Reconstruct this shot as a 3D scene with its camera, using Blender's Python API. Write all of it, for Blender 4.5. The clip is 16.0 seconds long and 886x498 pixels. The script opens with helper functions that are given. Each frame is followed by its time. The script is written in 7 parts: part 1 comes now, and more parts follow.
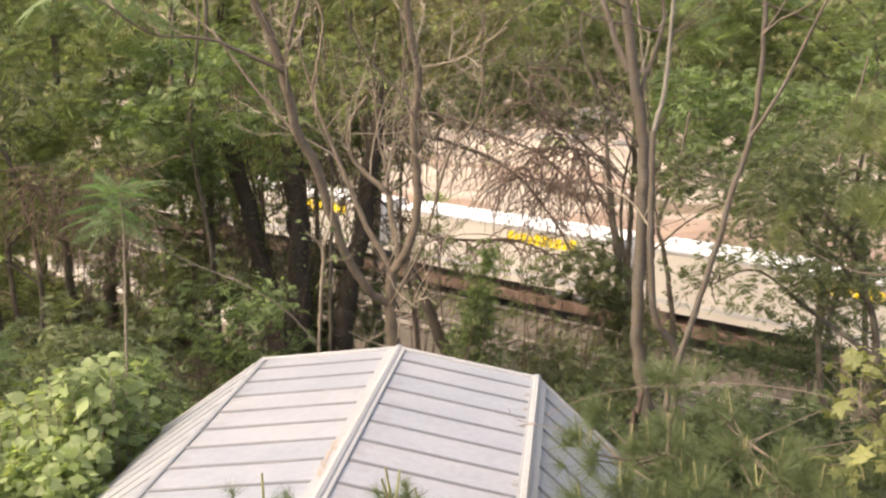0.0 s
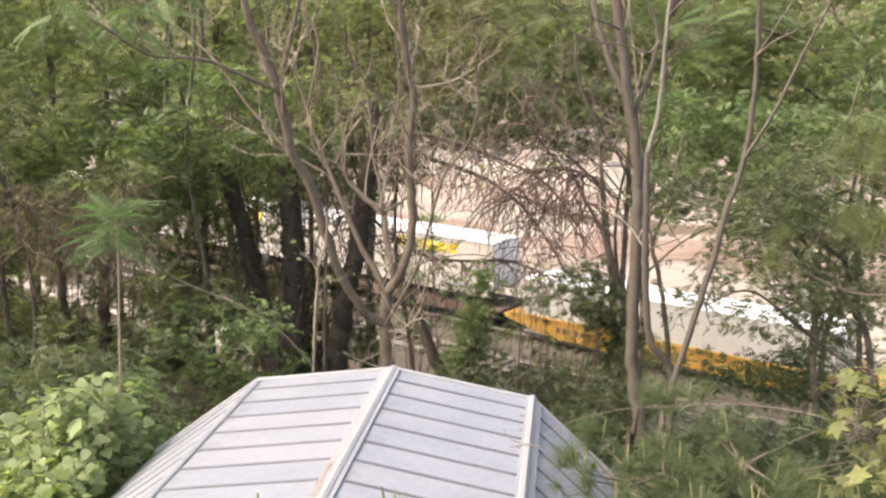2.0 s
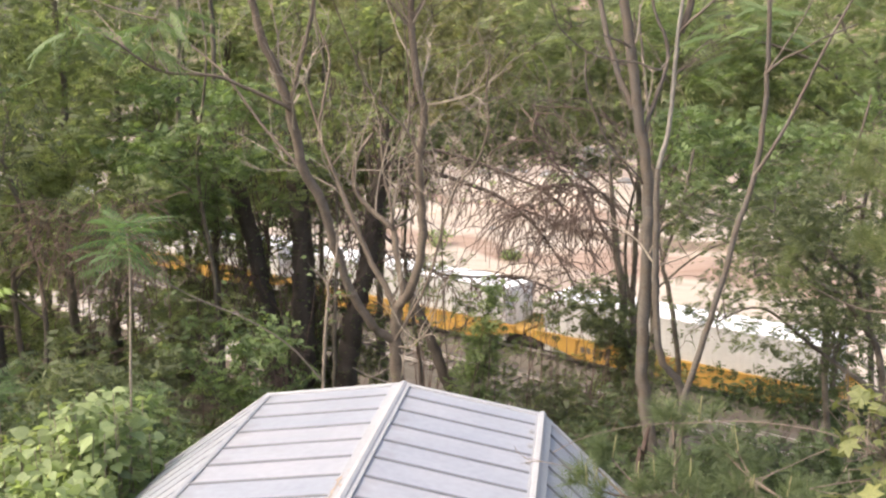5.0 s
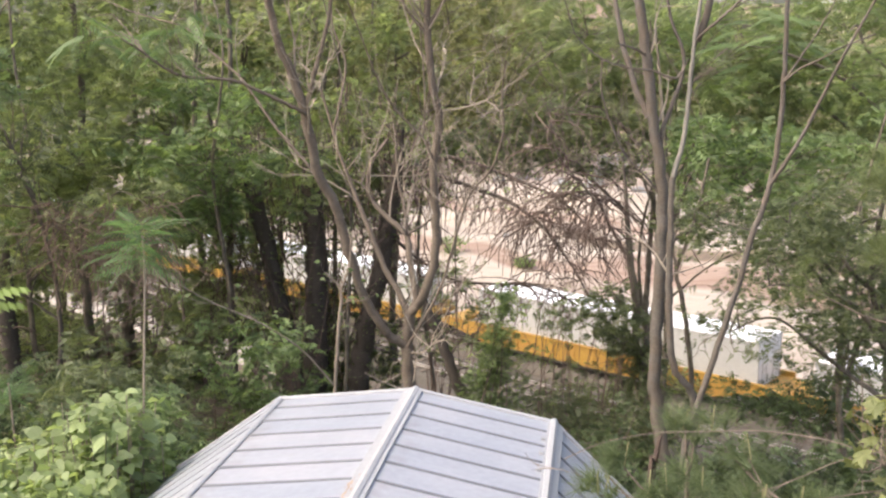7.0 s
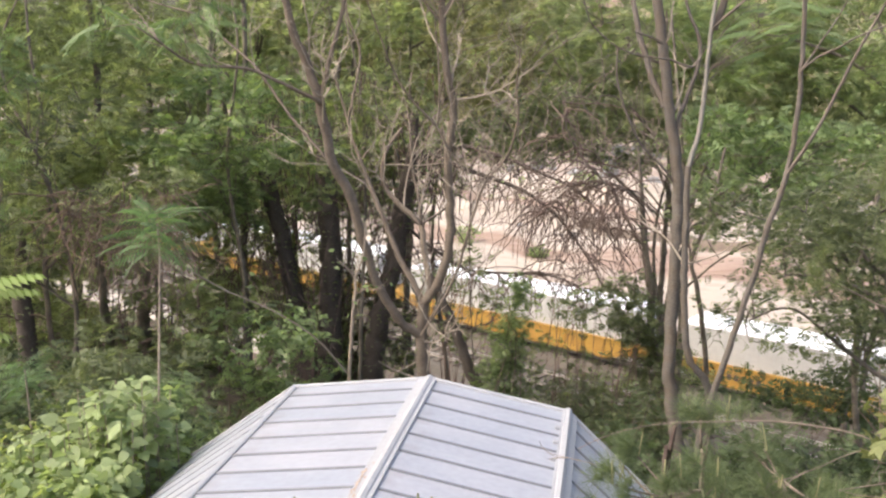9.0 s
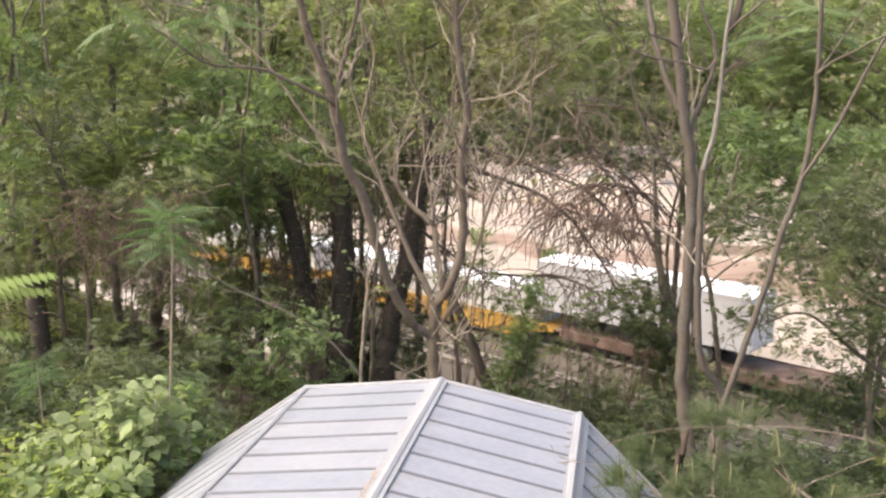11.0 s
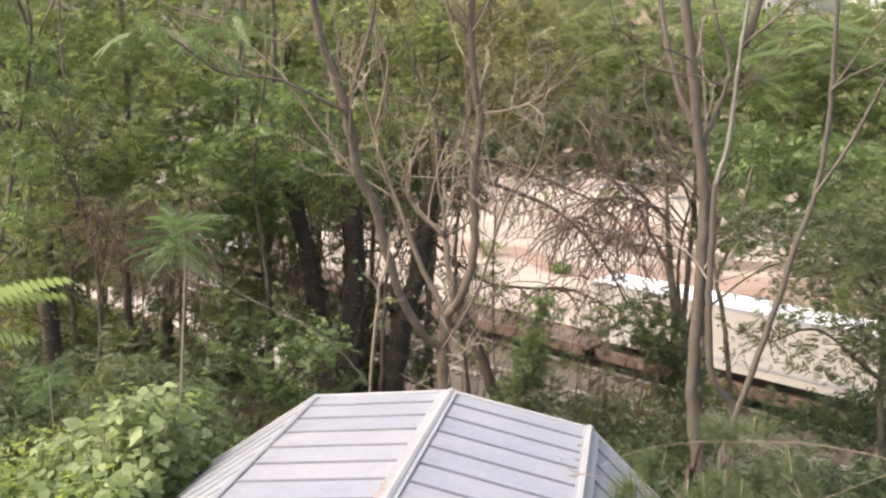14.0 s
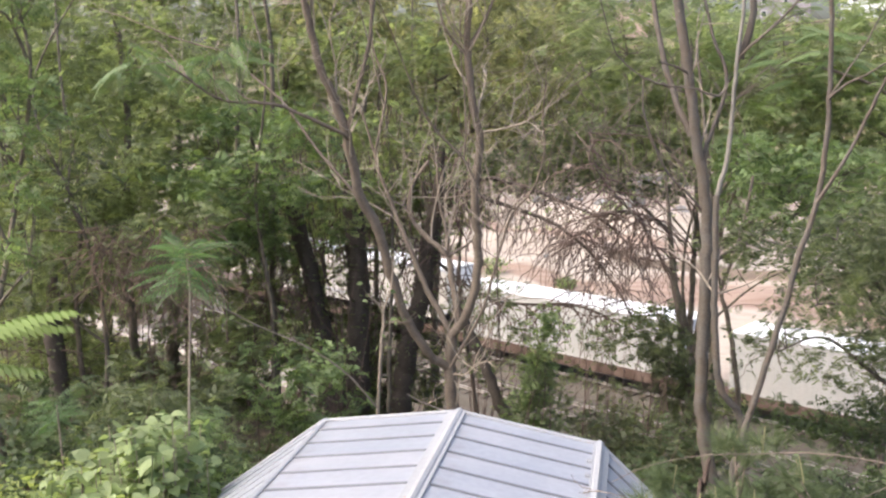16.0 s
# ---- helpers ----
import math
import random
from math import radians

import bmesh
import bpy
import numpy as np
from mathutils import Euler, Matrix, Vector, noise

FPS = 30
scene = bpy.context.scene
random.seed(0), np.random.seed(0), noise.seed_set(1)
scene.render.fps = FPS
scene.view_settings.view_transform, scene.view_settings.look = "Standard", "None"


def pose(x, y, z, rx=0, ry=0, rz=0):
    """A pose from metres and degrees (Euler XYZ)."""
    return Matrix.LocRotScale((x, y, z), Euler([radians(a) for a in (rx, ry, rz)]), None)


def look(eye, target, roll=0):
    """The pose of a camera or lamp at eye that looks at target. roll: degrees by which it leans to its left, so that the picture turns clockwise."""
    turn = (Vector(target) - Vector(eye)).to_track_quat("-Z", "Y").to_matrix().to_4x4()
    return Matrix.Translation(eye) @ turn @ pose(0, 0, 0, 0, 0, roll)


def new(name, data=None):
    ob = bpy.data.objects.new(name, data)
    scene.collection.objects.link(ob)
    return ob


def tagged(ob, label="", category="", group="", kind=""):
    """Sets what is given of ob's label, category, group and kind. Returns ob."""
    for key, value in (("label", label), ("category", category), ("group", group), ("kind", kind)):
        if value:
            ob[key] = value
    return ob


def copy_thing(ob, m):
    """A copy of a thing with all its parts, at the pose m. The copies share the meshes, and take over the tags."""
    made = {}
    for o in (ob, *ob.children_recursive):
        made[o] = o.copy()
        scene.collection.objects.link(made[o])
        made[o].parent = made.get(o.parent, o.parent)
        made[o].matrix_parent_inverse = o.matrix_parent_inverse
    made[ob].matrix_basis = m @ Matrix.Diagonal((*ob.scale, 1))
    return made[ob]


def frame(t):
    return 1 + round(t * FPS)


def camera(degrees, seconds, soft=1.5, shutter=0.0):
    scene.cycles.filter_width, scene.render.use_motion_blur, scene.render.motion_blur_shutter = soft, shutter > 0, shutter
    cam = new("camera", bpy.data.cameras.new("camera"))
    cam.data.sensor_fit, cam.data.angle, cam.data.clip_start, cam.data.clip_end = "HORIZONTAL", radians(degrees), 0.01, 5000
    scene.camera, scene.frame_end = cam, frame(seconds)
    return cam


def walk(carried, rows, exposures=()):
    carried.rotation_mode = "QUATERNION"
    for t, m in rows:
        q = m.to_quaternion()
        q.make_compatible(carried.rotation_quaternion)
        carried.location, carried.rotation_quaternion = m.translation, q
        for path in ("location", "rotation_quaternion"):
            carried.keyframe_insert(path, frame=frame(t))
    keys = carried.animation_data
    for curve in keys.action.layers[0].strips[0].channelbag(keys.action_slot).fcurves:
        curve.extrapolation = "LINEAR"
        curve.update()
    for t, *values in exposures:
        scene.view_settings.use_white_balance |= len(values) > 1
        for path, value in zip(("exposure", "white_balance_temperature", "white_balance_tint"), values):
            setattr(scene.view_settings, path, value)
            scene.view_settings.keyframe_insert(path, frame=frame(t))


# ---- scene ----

# ---------------------------------------------------------------- camera
cam = camera(48.0, 16.0, soft=2.3, shutter=0.3)
PATH = [
    (0.0, pose(0.014, 0.010, 6.004, 76.05, 0.87, -1.23)),
    (0.5, pose(0.011, 0.008, 6.008, 76.95, 1.34, -1.60)),
    (1.0, pose(0.010, 0.005, 6.003, 77.07, 1.07, -1.53)),
    (1.5, pose(0.012, 0.004, 6.001, 76.93, 0.88, -1.66)),
    (2.0, pose(0.006, 0.005, 5.999, 77.25, 0.75, -1.54)),
    (2.5, pose(0.002, 0.006, 5.999, 77.31, 0.95, -1.12)),
    (3.0, pose(0.000, -0.001, 6.001, 77.62, 1.01, -1.08)),
    (3.5, pose(0.001, -0.005, 6.001, 77.82, 1.04, -0.94)),
    (4.0, pose(-0.001, -0.009, 6.004, 78.06, 0.83, -0.98)),
    (6.5, pose(0.001, -0.014, 6.001, 78.28, 0.40, -0.62)),
    (7.0, pose(-0.003, -0.020, 5.995, 78.57, 0.20, -0.08)),
    (7.5, pose(-0.006, -0.019, 5.991, 78.58, 0.08, -0.05)),
    (8.0, pose(-0.006, -0.017, 5.994, 78.49, 0.07, -0.02)),
    (8.5, pose(-0.007, -0.011, 5.984, 77.98, 0.25, 0.40)),
    (11.0, pose(-0.006, 0.016, 5.984, 78.06, -0.08, 1.54)),
    (11.5, pose(-0.002, 0.017, 5.982, 78.45, 0.18, 1.80)),
    (12.0, pose(-0.005, 0.016, 5.980, 78.39, 0.01, 2.16)),
    (12.5, pose(-0.008, 0.014, 5.983, 78.29, -0.33, 2.23)),
    (13.0, pose(-0.011, 0.014, 5.980, 78.28, -0.47, 2.31)),
    (13.5, pose(-0.018, 0.011, 5.978, 78.60, -0.53, 2.26)),
    (14.0, pose(-0.021, 0.008, 5.976, 78.74, -0.71, 2.27)),
    (14.5, pose(-0.021, 0.004, 5.977, 79.19, -0.59, 2.26)),
    (15.0, pose(-0.021, 0.007, 5.981, 79.50, -0.68, 2.43)),
    (15.5, pose(-0.024, 0.005, 5.980, 79.48, -0.27, 2.54)),
    (16.0, pose(-0.023, -0.000, 5.989, 79.82, 1.09, 2.12)),
]
walk(cam, PATH, exposures=((0, 1.51, 7800, 9), (0.6, 1.54, 7650, 9), (1.2, 1.54, 7250, 9), (3, 1.54, 7000, 9), (8.5, 1.5, 6650, 8), (11, 1.5, 6880, 9), (13, 1.49, 6950, 10.5), (14, 1.49, 6900, 10.5), (15, 1.48, 6600, 9), (16, 1.48, 6400, 9)))

# ---------------------------------------------------------------- light
world = bpy.data.worlds.new("sky")
scene.world = world
world.use_nodes = True
sky = world.node_tree.nodes.new("ShaderNodeTexSky")
sky.sky_type, sky.sun_disc = "NISHITA", False
sky.sun_elevation, sky.sun_rotation = radians(51.4), radians(250)
sky.air_density, sky.dust_density, sky.ozone_density = 1.0, 6.0, 0.6
world.node_tree.nodes["Background"].inputs[1].default_value = 0.15
world.node_tree.links.new(sky.outputs[0], world.node_tree.nodes["Background"].inputs[0])
sun = new("sun", bpy.data.lights.new("sun", "SUN"))
sun.data.energy, sun.data.angle, sun.data.color = 0.75, radians(24), (1.0, 0.96, 0.88)
# soft light from high on the left, a little behind the house
sun.matrix_world = look((0, 0, 40), (30, 11, 0))

# ---------------------------------------------------------------- materials


def mat(name, colour, rough=0.8, metal=0.0, vary=0.15, scale=3.0, bump=0.2, island=0.0, leafy=0.0, second=None, obj_random=0.0, spec=0.4):
    """A node material: two scales of noise on the colour, fine relief, and variation by piece."""
    m = bpy.data.materials.new(name)
    m.use_nodes = True
    nt = m.node_tree
    n, lk = nt.nodes, nt.links
    bsdf = n["Principled BSDF"]
    out = n["Material Output"]
    co = n.new("ShaderNodeTexCoord")
    big, fine = n.new("ShaderNodeTexNoise"), n.new("ShaderNodeTexNoise")
    big.inputs["Scale"].default_value, fine.inputs["Scale"].default_value = scale, scale * 9
    big.inputs["Detail"].default_value = fine.inputs["Detail"].default_value = 4
    lk.new(co.outputs["Object"], big.inputs["Vector"])
    lk.new(co.outputs["Object"], fine.inputs["Vector"])
    add = n.new("ShaderNodeMath")
    add.operation = "ADD"
    lk.new(big.outputs["Fac"], add.inputs[0])
    lk.new(fine.outputs["Fac"], add.inputs[1])
    val = n.new("ShaderNodeMapRange")
    val.inputs[1].default_value, val.inputs[2].default_value = 0.6, 1.4
    val.inputs[3].default_value, val.inputs[4].default_value = 1 - vary, 1 + vary
    lk.new(add.outputs[0], val.inputs[0])
    last = val.outputs[0]
    ran = None
    if island or obj_random:
        src = n.new("ShaderNodeNewGeometry").outputs["Random Per Island"] if island else n.new("ShaderNodeObjectInfo").outputs["Random"]
        ran = src
        k = island or obj_random
        mr = n.new("ShaderNodeMapRange")
        mr.inputs[3].default_value, mr.inputs[4].default_value = 1 - k, 1 + k
        lk.new(src, mr.inputs[0])
        mul = n.new("ShaderNodeMath")
        mul.operation = "MULTIPLY"
        lk.new(last, mul.inputs[0])
        lk.new(mr.outputs[0], mul.inputs[1])
        last = mul.outputs[0]
    mix = n.new("ShaderNodeMix")
    mix.data_type = "RGBA"
    mix.inputs["A"].default_value = (*colour, 1)
    mix.inputs["B"].default_value = (*(second or colour), 1)
    ramp = n.new("ShaderNodeMapRange")
    ramp.inputs[1].default_value, ramp.inputs[2].default_value = 0.42, 0.6
    if ran is not None and second:
        wn = n.new("ShaderNodeMath")
        wn.operation = "FRACT"
        w2 = n.new("ShaderNodeMath")
        w2.operation = "MULTIPLY_ADD"
        w2.inputs[1].default_value, w2.inputs[2].default_value = 0.35, 0.3
        lk.new(ran, w2.inputs[0])
        lk.new(w2.outputs[0], wn.inputs[0])
        av = n.new("ShaderNodeMath")
        av.operation = "MULTIPLY_ADD"
        av.inputs[1].default_value = 0.6
        lk.new(big.outputs["Fac"], av.inputs[0])
        lk.new(wn.outputs[0], av.inputs[2])
        ramp.inputs[1].default_value, ramp.inputs[2].default_value = 0.6, 1.0
        lk.new(av.outputs[0], ramp.inputs[0])
    else:
        lk.new(big.outputs["Fac"], ramp.inputs[0])
    lk.new(ramp.outputs[0], mix.inputs["Factor"])
    sc = n.new("ShaderNodeVectorMath")
    sc.operation = "SCALE"
    lk.new(mix.outputs["Result"], sc.inputs[0])
    lk.new(last, sc.inputs["Scale"])
    lk.new(sc.outputs[0], bsdf.inputs["Base Color"])
    bsdf.inputs["Roughness"].default_value, bsdf.inputs["Metallic"].default_value = rough, metal
    bsdf.inputs["Specular IOR Level"].default_value = spec
    if bump:
        b = n.new("ShaderNodeBump")
        b.inputs["Strength"].default_value = bump
        b.inputs["Distance"].default_value = 0.02
        lk.new(fine.outputs["Fac"], b.inputs["Height"])
        lk.new(b.outputs[0], bsdf.inputs["Normal"])
    if leafy:
        tr = n.new("ShaderNodeBsdfTranslucent")
        warm = n.new("ShaderNodeVectorMath")
        warm.operation = "MULTIPLY"
        warm.inputs[1].default_value = (1.2, 1.25, 0.75)
        lk.new(sc.outputs[0], warm.inputs[0])
        lk.new(warm.outputs[0], tr.inputs[0])
        ms = n.new("ShaderNodeMixShader")
        ms.inputs[0].default_value = leafy
        lk.new(bsdf.outputs[0], ms.inputs[1])
        lk.new(tr.outputs[0], ms.inputs[2])
        lk.new(ms.outputs[0], out.inputs[0])
    return m


def leaf_mat(name, a, b, leafy=0.4, single=False):
    """single: each leaf is an object of its own."""
    k = {"obj_random": 0.28} if single else {"island": 0.35}
    return mat(name, a, rough=0.6, vary=0.2, scale=0.9, bump=0, leafy=leafy, second=b, spec=0.55, **k)


BARK_GREY = mat("grey_bark", (0.2, 0.158, 0.125), 0.9, vary=0.4, scale=5, bump=0.8, second=(0.135, 0.105, 0.082))
BARK_MID = mat("brownish_grey_bark", (0.143, 0.123, 0.108), 0.9, vary=0.35, scale=5, bump=0.8, second=(0.115, 0.092, 0.074))
BARK_BROWN = mat("brown_bark", (0.12, 0.1, 0.08), 0.95, vary=0.4, scale=4, bump=0.8, second=(0.16, 0.135, 0.105))
BARK_PALE = mat("pale_bark", (0.29, 0.24, 0.19), 0.9, vary=0.3, scale=5, bump=0.6, second=(0.25, 0.2, 0.16))
BARK_SILVER = mat("silvery_bark", (0.25, 0.23, 0.205), 0.9, vary=0.3, scale=5, bump=0.6, second=(0.2, 0.18, 0.16))
BARK_RED = mat("reddish_bark", (0.075, 0.05, 0.04), 0.95, vary=0.35, scale=6, bump=0.7, second=(0.065, 0.045, 0.037))
# raised above the bark's own tone, haze over the trunks being in the colour
BARK_DARK = mat("dark_bark", (0.088, 0.07, 0.058), 0.95, vary=0.4, scale=4, bump=0.8, second=(0.072, 0.057, 0.048))
TWIG_DARK = mat("dark_twig", (0.12, 0.083, 0.068), 0.9, vary=0.3, scale=4, bump=0.3)
TWIG_PALE = mat("pale_twig", (0.33, 0.275, 0.22), 0.9, vary=0.3, scale=4, bump=0.3)
TWIG_MID = mat("brown_twig", (0.17, 0.135, 0.11), 0.9, vary=0.3, scale=4, bump=0.3)
DEAD = mat("dead_vine", (0.165, 0.118, 0.09), 0.95, vary=0.3, scale=3, bump=0.2)
# mid, dark and far greens are paler and duller to imitate a hazy veil
LEAF_MID = leaf_mat("mid_green_leaf", (0.195, 0.224, 0.115), (0.235, 0.27, 0.137), 0.6)
LEAF_DARK = leaf_mat("dark_green_leaf", (0.12, 0.14, 0.076), (0.152, 0.175, 0.093), 0.55)
# darker copy of the leaf green: shade under the trees put into the colour
LEAF_SHADED = leaf_mat("shaded_green_leaf", (0.072, 0.1, 0.045), (0.092, 0.12, 0.055), 0.5)
LEAF_LIGHT = leaf_mat("light_green_leaf", (0.158, 0.214, 0.092), (0.198, 0.25, 0.104), 0.5)
LEAF_FRESH = leaf_mat("fresh_green_leaf", (0.149, 0.204, 0.09), (0.184, 0.245, 0.106), 0.5)
LEAF_YELLOW = leaf_mat("yellow_green_leaf", (0.212, 0.27, 0.095), (0.267, 0.291, 0.11), 0.5)
LEAF_BROAD_ONE = leaf_mat("large_pale_leaf", (0.258, 0.315, 0.155), (0.3, 0.352, 0.178), 0.5, single=True)
LEAF_LOBED_ONE = leaf_mat("yellowish_lobed_leaf", (0.195, 0.215, 0.085), (0.24, 0.24, 0.095), 0.45, single=True)
FROND_ONE = leaf_mat("feathery_frond", (0.11, 0.184, 0.075), (0.143, 0.219, 0.09), 0.45, single=True)
FROND_PALE_ONE = leaf_mat("pale_feathery_frond", (0.156, 0.224, 0.1), (0.184, 0.255, 0.11), 0.45, single=True)
LEAF_BROAD = leaf_mat("broad_pale_leaf", (0.258, 0.318, 0.155), (0.295, 0.35, 0.17), 0.5)
LEAF_OLIVE = leaf_mat("olive_canopy_leaf", (0.255, 0.25, 0.15), (0.285, 0.28, 0.165), 0.6)
# paler copy of the frond green, with sunlight put into the colour
FROND_SUNLIT_ONE = leaf_mat("sunlit_feathery_frond", (0.23, 0.3, 0.11), (0.27, 0.34, 0.13), 0.45, single=True)
LEAF_FAR = leaf_mat("far_canopy_leaf", (0.23, 0.265, 0.15), (0.267, 0.301, 0.165), 0.6)
NEEDLE = leaf_mat("pine_needle", (0.097, 0.13, 0.064), (0.129, 0.156, 0.072), 0.4)
NEEDLE_YELLOW = leaf_mat("yellow_pine_needle", (0.133, 0.165, 0.07), (0.168, 0.19, 0.078), 0.4)
CANDLE = mat("pine_candle", (0.264, 0.255, 0.128), 0.8, vary=0.2, scale=20, bump=0.2)
ROOF = mat("galvanised_panel", (0.312, 0.328, 0.378), 0.42, metal=0.25, vary=0.12, scale=1.7, bump=0.06, second=(0.335, 0.336, 0.37), obj_random=0.04)


def soot(m, reach):
    """Blotchy grey-brown grime on the sheets, thickest beside the cap at their upper end."""
    nt = m.node_tree
    n, lk = nt.nodes, nt.links
    bsdf = n["Principled BSDF"]
    clean = bsdf.inputs["Base Color"].links[0].from_socket
    co, sep = n.new("ShaderNodeTexCoord"), n.new("ShaderNodeSeparateXYZ")
    lk.new(co.outputs["Object"], sep.inputs[0])
    near = n.new("ShaderNodeMapRange")
    near.inputs[1].default_value, near.inputs[2].default_value = 0.03, reach
    near.inputs[3].default_value, near.inputs[4].default_value = 0.3, -0.06
    lk.new(sep.outputs["X"], near.inputs[0])
    blot = n.new("ShaderNodeTexNoise")
    blot.inputs["Scale"].default_value, blot.inputs["Detail"].default_value = 4.5, 6
    lk.new(co.outputs["Object"], blot.inputs["Vector"])
    add = n.new("ShaderNodeMath")
    lk.new(near.outputs[0], add.inputs[0])
    lk.new(blot.outputs["Fac"], add.inputs[1])
    cut = n.new("ShaderNodeMapRange")
    cut.inputs[1].default_value, cut.inputs[2].default_value = 0.56, 0.86
    cut.inputs[4].default_value = 0.38
    lk.new(add.outputs[0], cut.inputs[0])
    mix = n.new("ShaderNodeMix")
    mix.data_type = "RGBA"
    mix.inputs["B"].default_value = (0.2, 0.178, 0.17, 1)
    lk.new(cut.outputs[0], mix.inputs["Factor"])
    lk.new(clean, mix.inputs["A"])
    lk.new(mix.outputs["Result"], bsdf.inputs["Base Color"])


soot(ROOF, 0.3)
RIB = mat("roof_rib_metal", (0.32, 0.32, 0.335), 0.55, metal=0.1, vary=0.1, scale=2.0, bump=0.05)
SEAM = mat("roof_seam_metal", (0.17, 0.175, 0.195), 0.5, metal=0.3, vary=0.15, scale=4, bump=0.1)
RUST = mat("rust_stain", (0.35, 0.28, 0.23), 0.9, vary=0.35, scale=9, bump=0.4)
SIDING = mat("grey_siding", (0.35, 0.35, 0.36), 0.6, vary=0.1, scale=2, bump=0.1)
BALLAST = mat("brown_ballast", (0.105, 0.09, 0.073), 0.95, vary=0.35, scale=2.2, bump=1.0, second=(0.075, 0.064, 0.052))
SLEEPER = mat("weathered_sleeper", (0.105, 0.085, 0.07), 0.95, vary=0.3, scale=3, bump=0.6, obj_random=0.25)
RAIL = mat("rail_steel", (0.34, 0.31, 0.285), 0.45, metal=0.25, vary=0.15, scale=3, bump=0.1)
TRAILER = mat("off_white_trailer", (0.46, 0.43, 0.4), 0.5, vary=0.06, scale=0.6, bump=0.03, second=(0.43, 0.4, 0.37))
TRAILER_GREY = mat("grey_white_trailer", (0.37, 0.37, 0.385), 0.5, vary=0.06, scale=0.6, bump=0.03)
# also on the rear doors, where the lighter colour makes up for shade
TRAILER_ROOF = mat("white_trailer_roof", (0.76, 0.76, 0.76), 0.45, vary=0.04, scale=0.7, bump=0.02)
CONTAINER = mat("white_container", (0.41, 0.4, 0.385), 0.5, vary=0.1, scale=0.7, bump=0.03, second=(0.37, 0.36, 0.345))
YELLOW = mat("yellow_car_paint", (0.37, 0.22, 0.048), 0.55, vary=0.2, scale=1.2, bump=0.1, second=(0.31, 0.175, 0.045))
LOGO = mat("yellow_marking", (0.75, 0.56, 0.03), 0.5, vary=0.05, scale=3, bump=0)
CAR_BROWN = mat("brown_car_paint", (0.09, 0.056, 0.043), 0.8, vary=0.3, scale=1.3, bump=0.2, second=(0.125, 0.085, 0.069))
STEEL_DARK = mat("dark_running_gear", (0.06, 0.05, 0.045), 0.8, vary=0.3, scale=3, bump=0.3)
RUBBER = mat("tyre_rubber", (0.03, 0.03, 0.03), 0.9, vary=0.2, scale=5, bump=0.2)
BLACK = mat("dark_marking", (0.07, 0.06, 0.05), 0.7, vary=0.1, scale=5, bump=0)
ROAD = mat("pale_gravel_road", (0.35, 0.31, 0.27), 0.95, vary=0.2, scale=1.5, bump=0.5, second=(0.29, 0.25, 0.215))
PINK_WALL = mat("pale_pink_siding", (0.5, 0.37, 0.32), 0.8, vary=0.08, scale=0.5, bump=0.1)
GREY_WALL = mat("violet_grey_siding", (0.3, 0.27, 0.3), 0.85, vary=0.15, scale=0.6, bump=0.2)
SHINGLE = mat("grey_shingle", (0.2, 0.19, 0.2), 0.9, vary=0.2, scale=1, bump=0.3)
WINDOW = mat("dark_window_glass", (0.05, 0.06, 0.07), 0.1, vary=0.1, scale=0.5, bump=0)
STONE = mat("grey_stone", (0.2, 0.195, 0.195), 0.9, vary=0.3, scale=1.5, bump=0.6, obj_random=0.3)


